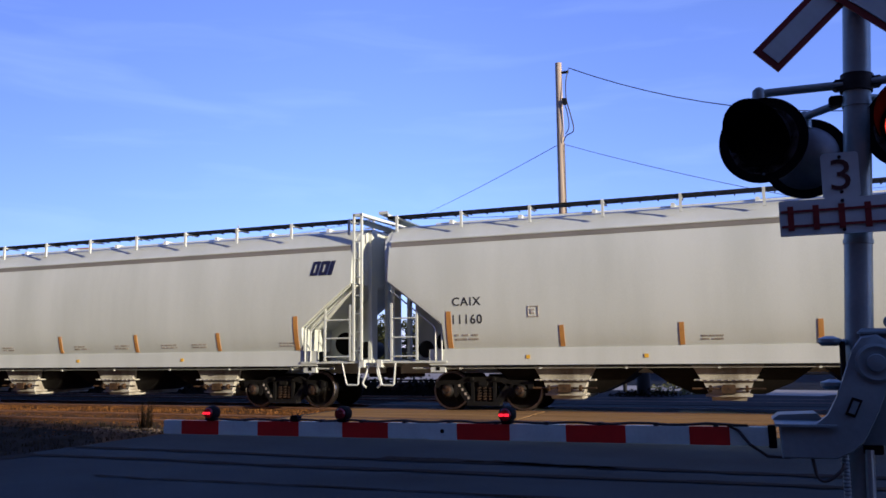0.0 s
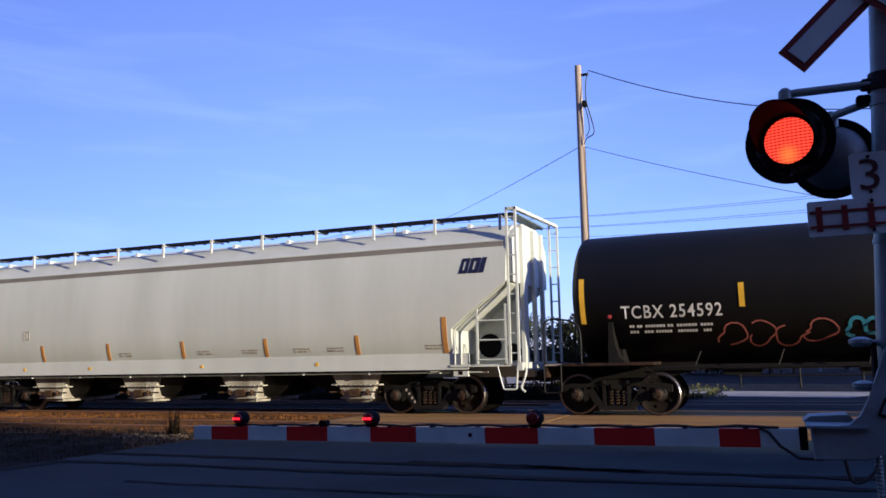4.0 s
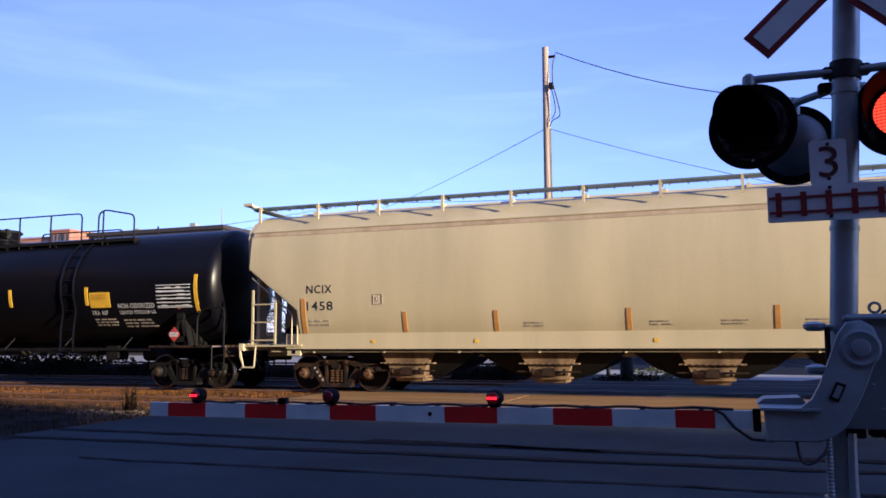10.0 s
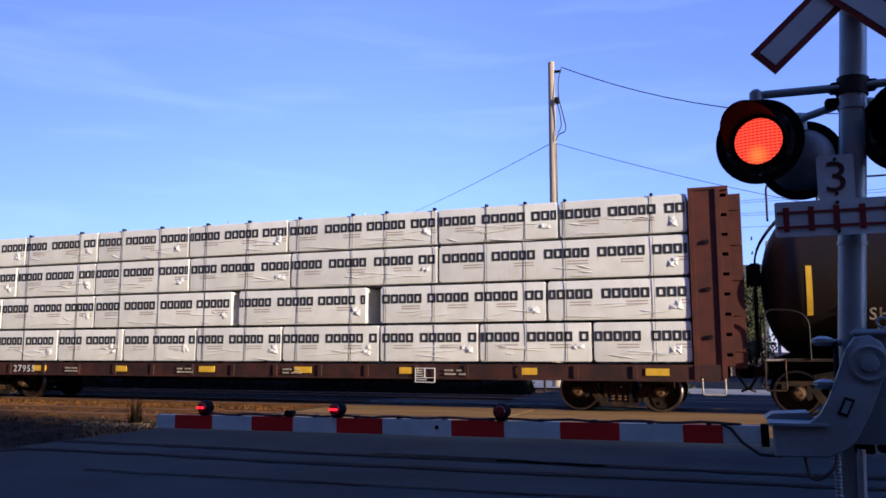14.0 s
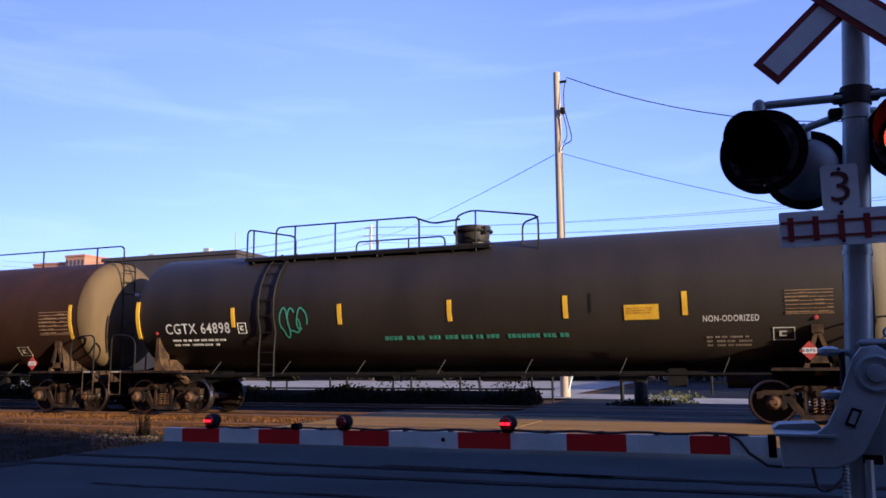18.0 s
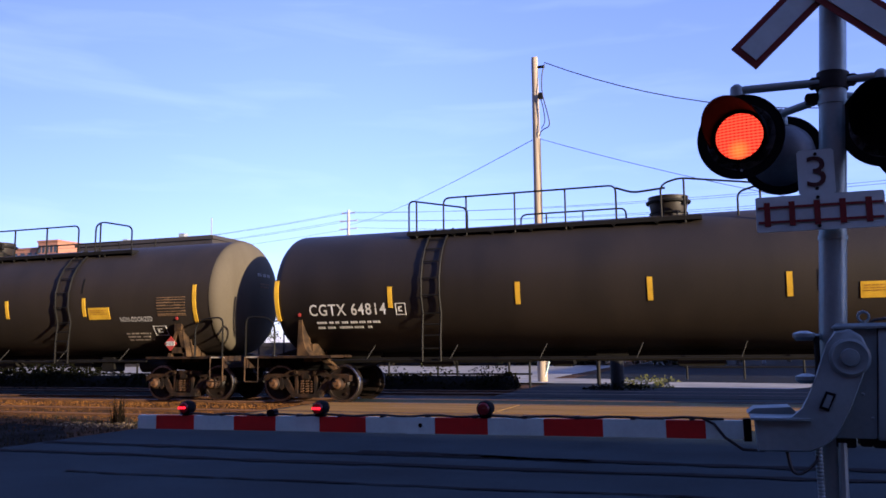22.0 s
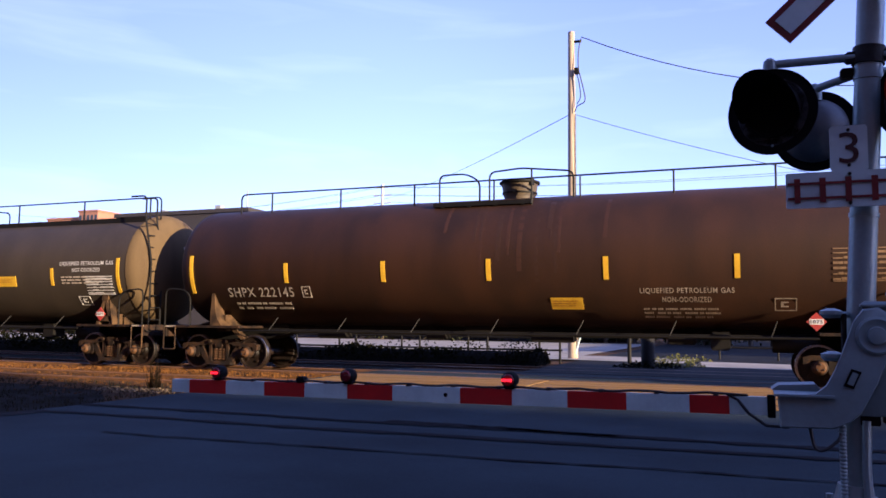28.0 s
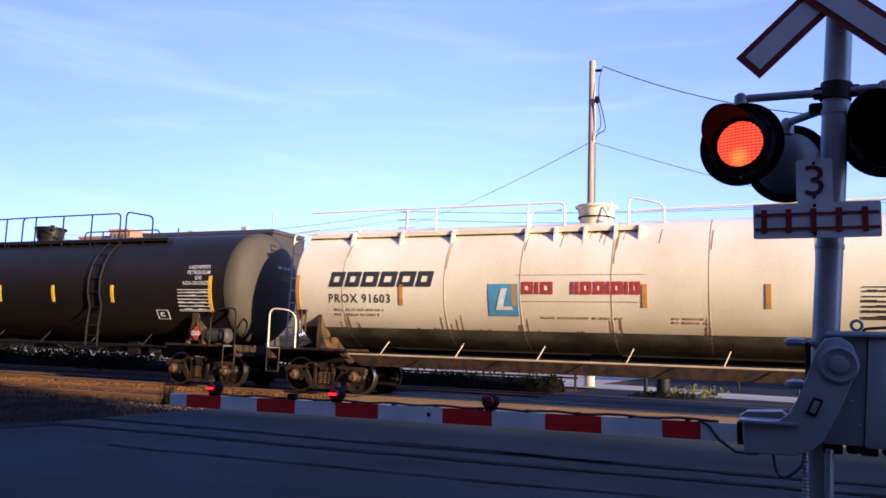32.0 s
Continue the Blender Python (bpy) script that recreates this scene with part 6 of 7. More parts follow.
# crossing planks
rnd = random.Random(5)
for i, y in enumerate([13.6, 13.86] + [14.45 + 0.26 * k for k in range(4)] + [15.95 + 0.26 * k for k in range(9)]):
    for k in range(3):
        m = M()
        m.box(-9.4 + 5 * k, -4.46 + 5 * k, y - 0.12, y + 0.12, -0.2, -0.1 + rnd.uniform(-0.004, 0.003), 0.01)
        tagged(part("crossing_plank", m, timber), "weathered timber plank in the crossing", "plank", "crossing planks", "structure")

# ---- crossing signal: a leaning mast with lamps, signs and the gate ----
BASE, LEAN = Vector((0.527, 5.1, 0.10)), Vector((0.063, 0, 1.0))


def mast_at(z):
    return BASE + LEAN * (z - BASE.z)


sig = new("crossing_signal")
sig.matrix_basis = pose(0, 0, 0)
tagged(sig, "grey crossing signal mast with crossbuck, lamps and a lowered gate", "crossing signal")
m = M()
m.tube([mast_at(z) for z in (0.12, 1.6, 1.62, 4.3)], 0.074, 24)
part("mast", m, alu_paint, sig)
for z in (1.80, 2.60, 3.28):
    m = M()
    m.tube([mast_at(z), mast_at(z + 0.025)], 0.080, 24)
    part("mast_clamp", m, alu_paint, sig)
m = M()
m.tube([mast_at(0.10), mast_at(0.14)], 0.20, 20)
m.tube([mast_at(0.14), mast_at(0.30)], [0.12, 0.09], 20)
for k in range(4):
    a = math.pi / 4 + k * math.pi / 2
    p = mast_at(0.12) + Vector((0.16 * math.cos(a), 0.16 * math.sin(a), 0))
    m.tube([p, p + Vector((0, 0, 0.10))], 0.022, 6)
part("mast_base", m, alu_paint, sig)
m = M()
m.box(0.2, 0.85, 4.75, 5.45, -0.3, 0.10, 0.02)
tagged(part("signal_foundation", m, concrete), "square concrete foundation under the signal", "foundation", kind="structure")
# conduit and lead
m = M()
m.tube([(0.60, 5.03, 0.66), (0.59, 5.0, 0.4), (0.60, 5.0, 0.12)], 0.025, 8)
part("conduit", m, alu_paint, sig)
m = M()
prof = []
for k in range(34):
    prof += [(0.02 * k, 0.016), (0.02 * k + 0.005, 0.020), (0.02 * k + 0.013, 0.020)]
m.lathe(prof, (0.475, 4.99, 0.0), "z", 10)
part("corrugated_conduit", m, alu_paint, sig)


def lamp(at, tilt, name="flasher_lamp"):
    """A round background with hood, bezel and bowl; it faces -y before it is turned."""
    m = M()
    m.lathe([(0.0, 0.254), (0.015, 0.254), (0.015, 0.14), (0.0, 0.14)], (0, 0, 0), "y", 48, False)
    lp = part(name, m, lamp_black, sig, "black round flasher lamp with hood", at @ pose(0, 0, 0, 0, 0, tilt))
    m = M()
    m.lathe([(0.015, 0.20), (0.05, 0.195), (0.13, 0.15), (0.19, 0.09), (0.205, 0.03)], (0, 0, 0), "y", 40)
    part("bowl", m, bowl_grey, lp, "grey cast lamp bowl")
    m = M()
    m.lathe([(0.010, 0.139), (0.012, 0.01)], (0, 0, 0), "y", 40)
    part("dark_lens", m, lamp_black, lp)
    for z in (-0.205, 0.205):
        m = M()
        m.lathe([(-0.008, 0.004), (-0.006, 0.008), (0.0, 0.008)], (0, 0, z), "y", 8)
        part("screw", m, alu_paint, lp)
    m = M()
    n = 22
    rows = []
    for k in range(n + 1):
        a = radians(-18) + radians(216) * k / n
        dep = 0.30 * max(0.15, math.sin(min(math.pi, max(0.0, (a + radians(18)) * 180 / 216))) ** 0.7)
        c, s_ = math.cos(a), math.sin(a)
        rows.append([(0.158 * c, 0, 0.158 * s_), (0.170 * c, -dep, 0.170 * s_), (0.176 * c, -dep, 0.176 * s_), (0.166 * c, 0, 0.166 * s_)])
    m.rings(rows)
    part("hood", m, lamp_black, lp)
    m = M()
    m.lathe([(-0.02, 0.158), (-0.02, 0.140), (0.0, 0.138), (0.0, 0.158)], (0, 0, 0), "y", 40, False)
    part("bezel", m, lamp_black, lp)
    return lp


def glow_disc(lp, r=0.138):
    m = M()
    m.lathe([(-0.004, r), (-0.012, r * 0.8), (-0.018, r * 0.4), (-0.020, 0.005)], (0, 0, 0), "y", 36)
    return part("lit_lens", m, lens_red, lp, "red lens that shines by turns", pose(0, -0.005, 0))


lamp_l = lamp(pose(0.16, 4.98, 2.43), -17)
lamp_r = lamp(pose(0.94, 4.98, 2.44), -17)
disc_l, disc_r = glow_disc(lamp_l), glow_disc(lamp_r)
for x in (0.42, 1.2):
    lb = lamp(pose(x, 5.46, 2.40), 168, "rear_lamp")
top = mast_at(2.72)
for x in (0.16, 0.94):
    m = M()
    m.tube(bend([(x, 5.06, 2.62), (x, 5.06, 2.735), (top.x, 5.08, 2.735)], 0.05), 0.025, 10)
    la = part("lamp_arm", m, alu_paint, sig)
    m = M()
    m.lathe([(2.655, 0.042), (2.70, 0.042), (2.755, 0.036), (2.772, 0.018)], (x, 5.06, 0), "z", 14)
    part("elbow", m, alu_paint, la)
for x in (0.42, 1.2):
    m = M()
    m.tube(bend([(x, 5.40, 2.58), (x, 5.38, 2.65), (top.x, 5.14, 2.67)], 0.05), 0.025, 10)
    la = part("lamp_arm", m, alu_paint, sig)
    m = M()
    m.lathe([(2.575, 0.042), (2.62, 0.042), (2.67, 0.034), (2.685, 0.018)], (x, 5.39, 0), "z", 14)
    part("elbow", m, alu_paint, la)
m = M()
m.tube([(top.x - 0.006, 5.1, 2.69), (top.x + 0.004, 5.1, 2.79)], 0.088, 20)
m.box(top.x - 0.13, top.x + 0.13, 5.055, 5.115, 2.705, 2.765, 0.015)
m.box(top.x - 0.15, top.x - 0.07, 5.12, 5.17, 2.63, 2.69, 0.012)
part("lamp_clamp", m, frame_dark, sig)
# crossbuck
for a, y, half_len in ((43, 4.99, 0.593), (-43, 4.97, 0.535)):
    for w, t, mt, nm in ((0.097, 0.0, sign_red, "crossbuck_blade"), (0.060, 0.004, sign_white, "crossbuck_face")):
        m = M()
        L = half_len - (0.04 if t else 0)
        m.box(-L, L, -0.006 - t, 0.006 - t, -w, w)
        part(nm, m, mt, sig, at=pose(0.64, y - (0.004 if t else 0), 3.307, 0, -a, 0))
# number of tracks
m = M()
m.box(0.462, 0.655, 4.985, 5.0, 2.055, 2.315, 0.012)
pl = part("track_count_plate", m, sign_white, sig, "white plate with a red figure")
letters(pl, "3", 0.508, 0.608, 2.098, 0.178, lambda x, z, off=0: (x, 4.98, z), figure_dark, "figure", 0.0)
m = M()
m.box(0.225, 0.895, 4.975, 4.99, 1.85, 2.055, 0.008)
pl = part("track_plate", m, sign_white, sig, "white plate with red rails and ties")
m = M()
for z in (1.905, 1.99):
    m.box(0.235, 0.885, 4.968, 4.975, z - 0.007, z + 0.007)
for k in range(5):
    m.box(0.285 + k * 0.132 - 0.016, 0.285 + k * 0.132 + 0.016, 4.965, 4.974, 1.88, 2.02)
part("painted_track", m, sign_red, pl)
for z in (2.285, 2.085, 2.035, 1.87):
    m = M()
    p = Vector((0.556, 4.972, z))
    m.tube([p, p + Vector((0, -0.012, 0))], 0.010, 8)
    part("sign_bolt", m, frame_dark, sig)
# gate machine
m = M()
def leaned(m, plan, levels):
    """A case in plan rings, sheared with the mast; levels: height and inset."""
    c = Vector((sum(x for x, y in plan) / len(plan), sum(y for x, y in plan) / len(plan)))
    m.rings([[(x + (c.x - x) * k + 0.063 * (z - 1.0), y + (c.y - y) * k, z) for x, y in plan] for z, k in levels])


leaned(m, [(0.575, 4.985), (0.788, 4.985), (0.788, 5.42), (0.575, 5.42)], ((0.69, 0.03), (0.70, 0.0), (1.29, 0.0)))
mc = part("gate_machine", m, box_paint, sig, "grey steel gate mechanism case")
m = M()
leaned(m, [(0.794, 4.968), (0.96, 4.968), (1.09, 5.08), (1.09, 5.43), (0.794, 5.43)], ((0.683, 0.05), (0.70, 0.0), (1.275, 0.0), (1.29, 0.05)))
part("case_door", m, box_paint, mc)
m = M()
leaned(m, [(0.565, 4.955), (0.97, 4.95), (1.10, 5.06), (1.10, 5.44), (0.565, 5.44)], ((1.288, 0.0), (1.300, 0.0), (1.318, 0.08)))
part("case_lid", m, box_paint, mc)
m = M()
leaned(m, [(0.786, 4.99), (0.796, 4.99), (0.796, 5.40), (0.786, 5.40)], ((0.70, 0.0), (1.286, 0.0)))
part("door_seam", m, frame_dark, mc)
for x, z in ((0.755, 0.80), (0.715, 0.93)):
    m = M()
    m.lathe([(0.0, 0.009), (-0.008, 0.009), (-0.011, 0.004)], (x, 4.985, z), "y", 8)
    part("case_bolt", m, box_paint, mc)
for x, w in ((0.62, 0.05), (0.72, 0.03), (0.80, 0.045), (0.90, 0.03)):
    m = M()
    m.box(x - w, x + w, 5.02, 5.12, 0.655 - w * 0.4, 0.692, 0.008)
    part("case_foot", m, frame_dark, mc)
m = M()
m.tube(bend([(0.79, 5.06, 1.318), (0.80, 5.05, 1.335), (0.92, 5.05, 1.345), (0.98, 5.08, 1.325)], 0.03), 0.009, 6)
part("case_lead", m, rubber, mc)
m = M()
m.tube([(0.762 + 0.028 * math.sin(a * math.pi / 8), 5.1, 1.355 - 0.028 * math.cos(a * math.pi / 8)) for a in range(17)], 0.009, 6)
m.tube([(0.762, 5.1, 1.30), (0.762, 5.1, 1.335)], 0.012, 8)
part("lifting_eye", m, alu_paint, mc)
# crank that holds the arm
m = M()
out = [(0.548, 1.21), (0.482, 1.027), (0.445, 0.935), (0.400, 0.850), (0.339, 0.800), (0.148, 0.790), (0.158, 0.612), (0.430, 0.616), (0.510, 0.655), (0.570, 0.708), (0.654, 0.874), (0.737, 1.085), (0.748, 1.18), (0.725, 1.245), (0.667, 1.285), (0.595, 1.275)]
c0 = Vector((0.45, 0.9))
rim = [(x + (c0.x - x) * 0.03, z + (c0.y - z) * 0.03) for x, z in out]
m.rings([[(x, 4.93, z) for x, z in rim], [(x, 4.94, z) for x, z in out], [(x, 4.985, z) for x, z in out]])
ck = part("gate_crank", m, box_paint, sig, "grey cast crank of the gate")
m = M()
m.lathe([(0.0, 0.105), (-0.012, 0.105), (-0.02, 0.09), (-0.01, 0.07), (-0.01, 0.05), (-0.03, 0.045), (-0.035, 0.01)], (0.655, 4.932, 1.13), "y", 28)
part("crank_hub", m, box_paint, ck)
m = M()
m.prism([(0.525, 0.948), (0.575, 0.932), (0.532, 0.838), (0.484, 0.855)], 4.922, 4.93)
nt_ = part("name_plate", m, lamp_black, ck)
m = M()
m.prism([(0.530, 0.931), (0.559, 0.921), (0.530, 0.855), (0.501, 0.866)], 4.918, 4.922)
part("plate_face", m, box_paint, nt_)
m = M()
m.box(0.13, 0.44, 4.90, 5.45, 0.786, 0.80)
m.prism([(0.12, 0.80), (0.40, 0.80), (0.36, 0.84), (0.16, 0.83)], 5.2, 5.46)
part("arm_yoke", m, box_paint, ck)
for z in (1.005, 1.245):
    m = M()
    m.lathe([(-0.02, 0.04), (0.0, 0.06), (0.02, 0.06), (0.035, 0.02)], (0.44, 5.02, z), "z", 14)
    m.tube([(0.44, 5.02, z), (0.54, 5.08, z)], 0.018, 8)
    part("mast_bracket", m, alu_paint, sig)
m = M()
m.tube([(0.50, 5.02, 1.0), (0.505, 5.02, 1.25)], 0.016, 8)
part("bracket_rod", m, frame_dark, sig)
m = M()
m.tube(bend([(0.31, 4.96, 0.62), (0.33, 4.96, 0.50), (0.38, 4.96, 0.49), (0.46, 4.96, 0.56), (0.47, 4.99, 0.60)], 0.05), 0.010, 6)
part("loose_cable", m, rubber, sig)

# the arm: pieces end to end, tip far to the left
A0, AD = Vector((-4.577, 5.781, 0.666)), Vector((0.9969, -0.0771, 0.0157))
arm_yaw, arm_rise = math.degrees(math.atan2(AD.y, AD.x)), -math.degrees(math.asin(AD.z))
arm = new("gate_arm")
arm.matrix_basis = pose(*A0, 0, arm_rise, arm_yaw)
tagged(arm, "lowered red and white striped gate arm with three lamps", "gate arm")
cuts = [(-0.5, 0, 0)] + [(k, k + 1, 1 - k % 2) for k in range(5)] + [(5, 6.4, 0), (6.4, 7.4, 1), (7.4, 8.4, 0), (8.4, 9.4, 1), (9.4, 10.4, 0), (10.4, 11.0, 1), (11.0, 11.62, 0)]
for a, b, red in cuts:
    m = M()
    m.box(a * 0.406 + 0.0005, b * 0.406 - 0.0005, -0.022, 0.022, -0.113, 0.0, 0.004)
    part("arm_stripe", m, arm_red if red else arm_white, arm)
m = M()
m.box(5.85 * 0.406, 6.4 * 0.406, -0.028, -0.023, -0.116, 0.002)
part("arm_sleeve", m, arm_white, arm)
m = M()
m.lathe([(-0.034, 0.008), (-0.030, 0.016), (-0.028, 0.016)], (6.12 * 0.406, 0, -0.055), "y", 12)
part("arm_bolt", m, lamp_black, arm)
m = M()
m.box(11.55 * 0.406, 11.66 * 0.406, -0.034, 0.034, -0.125, 0.012)
part("arm_clamp", m, lamp_black, arm)
m = M()
xs = [0.25 + 0.12 * k for k in range(37)]
m.tube([(x, -0.01, 0.012 + 0.006 * math.sin(k * 1.7)) for k, x in enumerate(xs)] + [(4.45, -0.03, 0.012), (4.52, -0.045, -0.02), (4.58, -0.05, -0.10), (4.68, -0.055, -0.17), (4.80, -0.05, -0.175), (4.87, -0.04, -0.13), (4.90, 0.0, -0.08)], 0.0095, 6)
for k in range(12):
    m.box(0.3 + 0.37 * k, 0.33 + 0.37 * k, -0.024, 0.024, -0.002, 0.02)
part("lamp_cable", m, rubber, arm)
m = M()
m.box(1.14, 1.21, -0.03, 0.03, 0.0, 0.05, 0.012)
part("junction_box", m, lamp_black, arm)
gate_glow = []
for s_ in (0.78, 4.0, 7.35):
    x = s_ * 0.406
    m = M()
    m.box(x - 0.035, x + 0.035, -0.03, 0.03, 0.0, 0.025, 0.006)
    m.lathe([(-0.045, 0.052), (-0.02, 0.058), (0.02, 0.058), (0.045, 0.052)], (x, 0, 0.065), "y", 18)
    g = part("arm_lamp", m, lamp_black, arm, "small red lamp on the gate arm")
    m = M()
    m.lathe([(0.0, 0.046), (-0.012, 0.038), (-0.018, 0.005)], (0, 0, 0), "y", 16)
    part("lens", m, dull_red, g, at=pose(x, -0.0455, 0.065))
    m = M()
    for a in (-0.02, 0.02):
        m.box(a - 0.017, a + 0.017, -0.006, 0.0, -0.009, 0.009, 0.003)
    gate_glow.append((part("lit_lens", m, small_red, g, at=pose(x, -0.068, 0.065)), x))

# ---- poles and wires ----
def utility_pole(x, y, z0, z1, r, label, arms=(), material=pole_wood):
    m = M()
    m.tube([(x, y, z0 + (z1 - z0) * k / 8) for k in range(9)], [r * (1.15 - 0.4 * k / 8) for k in range(9)], 16)
    p = part("utility_pole", m, material)
    tagged(p, label, "utility pole")
    for z, w in arms:
        q = M()
        q.box(x - w, x + w, y - 0.06, y + 0.06, z - 0.06, z + 0.06)
        for k in (-1, -0.5, 0.5, 1):
            q.lathe([(0, 0.03), (0.08, 0.05), (0.16, 0.02)], (x + w * k * 0.95, y, z + 0.06), "z", 8)
        part("crossarm", q, material, p)
    return p


PX, PY = -6.6, 30.5
pole = utility_pole(PX, PY, -0.3, 12.75, 0.17, "tall weathered wooden utility pole beyond the tracks")
m = M()
m.tube([(PX + 0.17, PY - 0.1, z) for z in (0.2, 4, 8, 9.4)], 0.02, 6)
m.tube(bend([(PX + 0.15, PY - 0.15, 9.45), (PX + 0.25, PY - 0.2, 9.7), (PX + 0.62, PY - 0.2, 9.8), (PX + 0.5, PY - 0.2, 10.4), (PX + 0.3, PY - 0.2, 11.2), (PX + 0.3, PY - 0.1, 12.0), (PX + 0.42, PY - 0.1, 12.4)], 0.3), 0.025, 6)
m.tube(bend([(PX + 0.25, PY - 0.2, 9.75), (PX + 0.42, PY - 0.2, 10.0), (PX + 0.35, PY - 0.2, 10.6), (PX + 0.22, PY - 0.2, 11.1)], 0.3), 0.02, 6)
part("drop_cable", m, rubber, pole)
m = M()
m.box(PX + 0.16, PX + 0.32, PY - 0.28, PY - 0.12, 10.95, 11.2, 0.03)
part("splice_box", m, frame_dark, pole)
m = M()
m.box(PX + 0.1, PX + 0.4, PY - 0.05, PY + 0.05, 12.3, 12.38)
part("wire_bracket", m, frame_dark, pole)


m = M()
m.tube(bend([(PX + 0.12, PY - 0.1, 4.1), (PX + 0.45, PY - 0.1, 3.75), (PX + 0.82, PY - 0.1, 3.42), (PX + 0.96, PY - 0.1, 3.05), (PX + 0.93, PY - 0.1, 2.8)], 0.2), 0.022, 6)
part("guy_wire", m, rubber, pole)
m = M()
m.tube([(PX + 0.93, PY - 0.1, 2.85), (PX + 0.36, PY - 0.1, 0.9), (PX + 0.05, PY - 0.1, -0.15)], 0.038, 8)
part("guy_guard", m, arm_white, pole, "white plastic guard on the guy wire")
for z in (1.55, 2.0, 2.45):
    m = M()
    m.lathe([(z - 0.03, 0.205), (z + 0.03, 0.205)], (PX, PY, 0), "z", 16, False)
    part("pole_band", m, frame_dark, pole)
m = M()
m.box(PX + 0.10, PX + 0.24, PY - 0.26, PY - 0.12, 1.1, 2.9, 0.02)
part("riser_duct", m, alu_paint, pole)


def wire(a, b, sag, r=0.015, name="overhead_wire", material=None):
    a, b = Vector(a), Vector(b)
    m = M()
    m.tube([a.lerp(b, k / 24) - Vector((0, 0, sag * 4 * (k / 24) * (1 - k / 24))) for k in range(25)], r, 5)
    tagged(part(name, m, material or rubber), "dark overhead wire between poles", "wire", "overhead wires")


wire((PX + 0.40, PY, 12.5), (17.7, 31, 12.6), 3.05, 0.020)
wire((PX, PY, 9.45), (13.5, 31, 4.1), 0.6, 0.012)
wire((PX, PY, 9.45), (-43.8, 90, 16.7), 0.5, 0.015)
utility_pole(-43.8, 90, 0, 18.6, 0.22, "distant silvered pole with several crossarms", ((18.2, 0.9), (17.2, 1.2), (16.2, 1.2)), pale_pole)
for dx, z, z2 in ((-0.8, 18.3, 14.5), (0.8, 18.3, 14.2), (-1.1, 17.3, 13.2), (1.1, 17.3, 12.9), (1.1, 16.3, 11.8)):
    wire((-43.8 + dx, 90, z), (25, 70, z2), 1.0, 0.018)
    wire((-43.8 + dx, 90, z), (-140, 118, z + 4), 2.0, 0.018)

# ---- beyond the tracks ----
tagged(sheet("yard", [(-90, 31), (-7, 31), (-7, 58), (-90, 58)], -0.13, concrete, label="pale sunlit paved yard behind the fence", cat="yard"))
# pale pads carry the sunlit patches of the dark far road
sheet("pavement", [(-8.5, 29.6), (-2.4, 28.6), (-2.2, 32.4), (-8.5, 34.0)], -0.097, concrete, label="pale sunlit pavement beyond the tracks", cat="pavement")
sheet("pavement", [(-1.9, 26.6), (1.8, 25.8), (3.6, 29.2), (-1.9, 30.4)], -0.097, concrete, label="pale worn pavement corner beyond the tracks", cat="pavement")
# pipe fence
fence = new("pipe_fence")
fence.matrix_basis = pose(0, 0, 0)
tagged(fence, "dark steel pipe fence beside the yard", "fence")
for z in (0.72, 0.30):
    m = M()
    m.tube([(-60, 27, z), (-6.2, 27, z)], 0.035, 6)
    part("fence_rail", m, frame_dark, fence)
for k in range(21):
    for d in (0.0, 0.72):
        m = M()
        m.tube([(-59 + 2.6 * k + d, 27, -0.3), (-59 + 2.6 * k + d, 27, 0.74)], 0.04, 8)
        part("fence_post", m, frame_dark, fence)
fence = new("pipe_fence")
fence.matrix_basis = pose(0, 0, 0)
tagged(fence, "dark steel pipe fence along the far pavement", "fence")
for z in (0.72, 0.36):
    m = M()
    m.tube([(-1.5, 33, z), (20, 33, z)], 0.035, 6)
    part("fence_rail", m, frame_dark, fence)
for k in range(11):
    m = M()
    m.tube([(-1.4 + 2.1 * k, 33, -0.3), (-1.4 + 2.1 * k, 33, 0.74)], 0.04, 8)
    part("fence_post", m, frame_dark, fence)


def bush(x, y, w, h, seed, material=leaf, n=260):
    rnd = random.Random(seed)
    m = M()
    for k in range(n):
        a, q = rnd.uniform(0, 6.28), rnd.random() ** 0.5
        px, py = x + w * q * math.cos(a), y + w * 0.6 * q * math.sin(a)
        pz = -0.16 + h * rnd.random() * (1.05 - q * q * 0.8)
        s = rnd.uniform(0.05, 0.12)
        u = Vector((rnd.uniform(-1, 1), rnd.uniform(-1, 1), rnd.uniform(-0.6, 1))).normalized() * s
        v = u.orthogonal().normalized() * s * 0.45
        c = Vector((px, py, pz))
        m.add([c - v, c + u * 0.5 - v * 0.2, c + u, c + v], [(0, 1, 2, 3)])
    tagged(part("bush", m, material), "low dark scrubby bush by the fence", "bush", "bushes by the fence")


def scrub(name, x0, x1, y0, y1, n, h, seed, material, label):
    rnd = random.Random(seed)
    vs, fs = [], []
    for k in range(n):
        x, y = rnd.uniform(x0, x1), rnd.uniform(y0, y1)
        top = h * (0.65 + 0.35 * math.sin(x * 1.3) * math.sin(x * 0.37 + 1))
        c = Vector((x, y, -0.16 + top * rnd.random()))
        u = Vector((rnd.uniform(-1, 1), rnd.uniform(-1, 1), rnd.uniform(-0.5, 1))).normalized() * rnd.uniform(0.08, 0.2)
        v = u.orthogonal().normalized() * 0.06
        o = len(vs)
        vs += [c - v, c + u, c + v]
        fs.append((o, o + 1, o + 2))
    m = M()
    m.add(vs, fs)
    tagged(part(name, m.mesh(name, False), material), label, "scrub", kind="stuff")


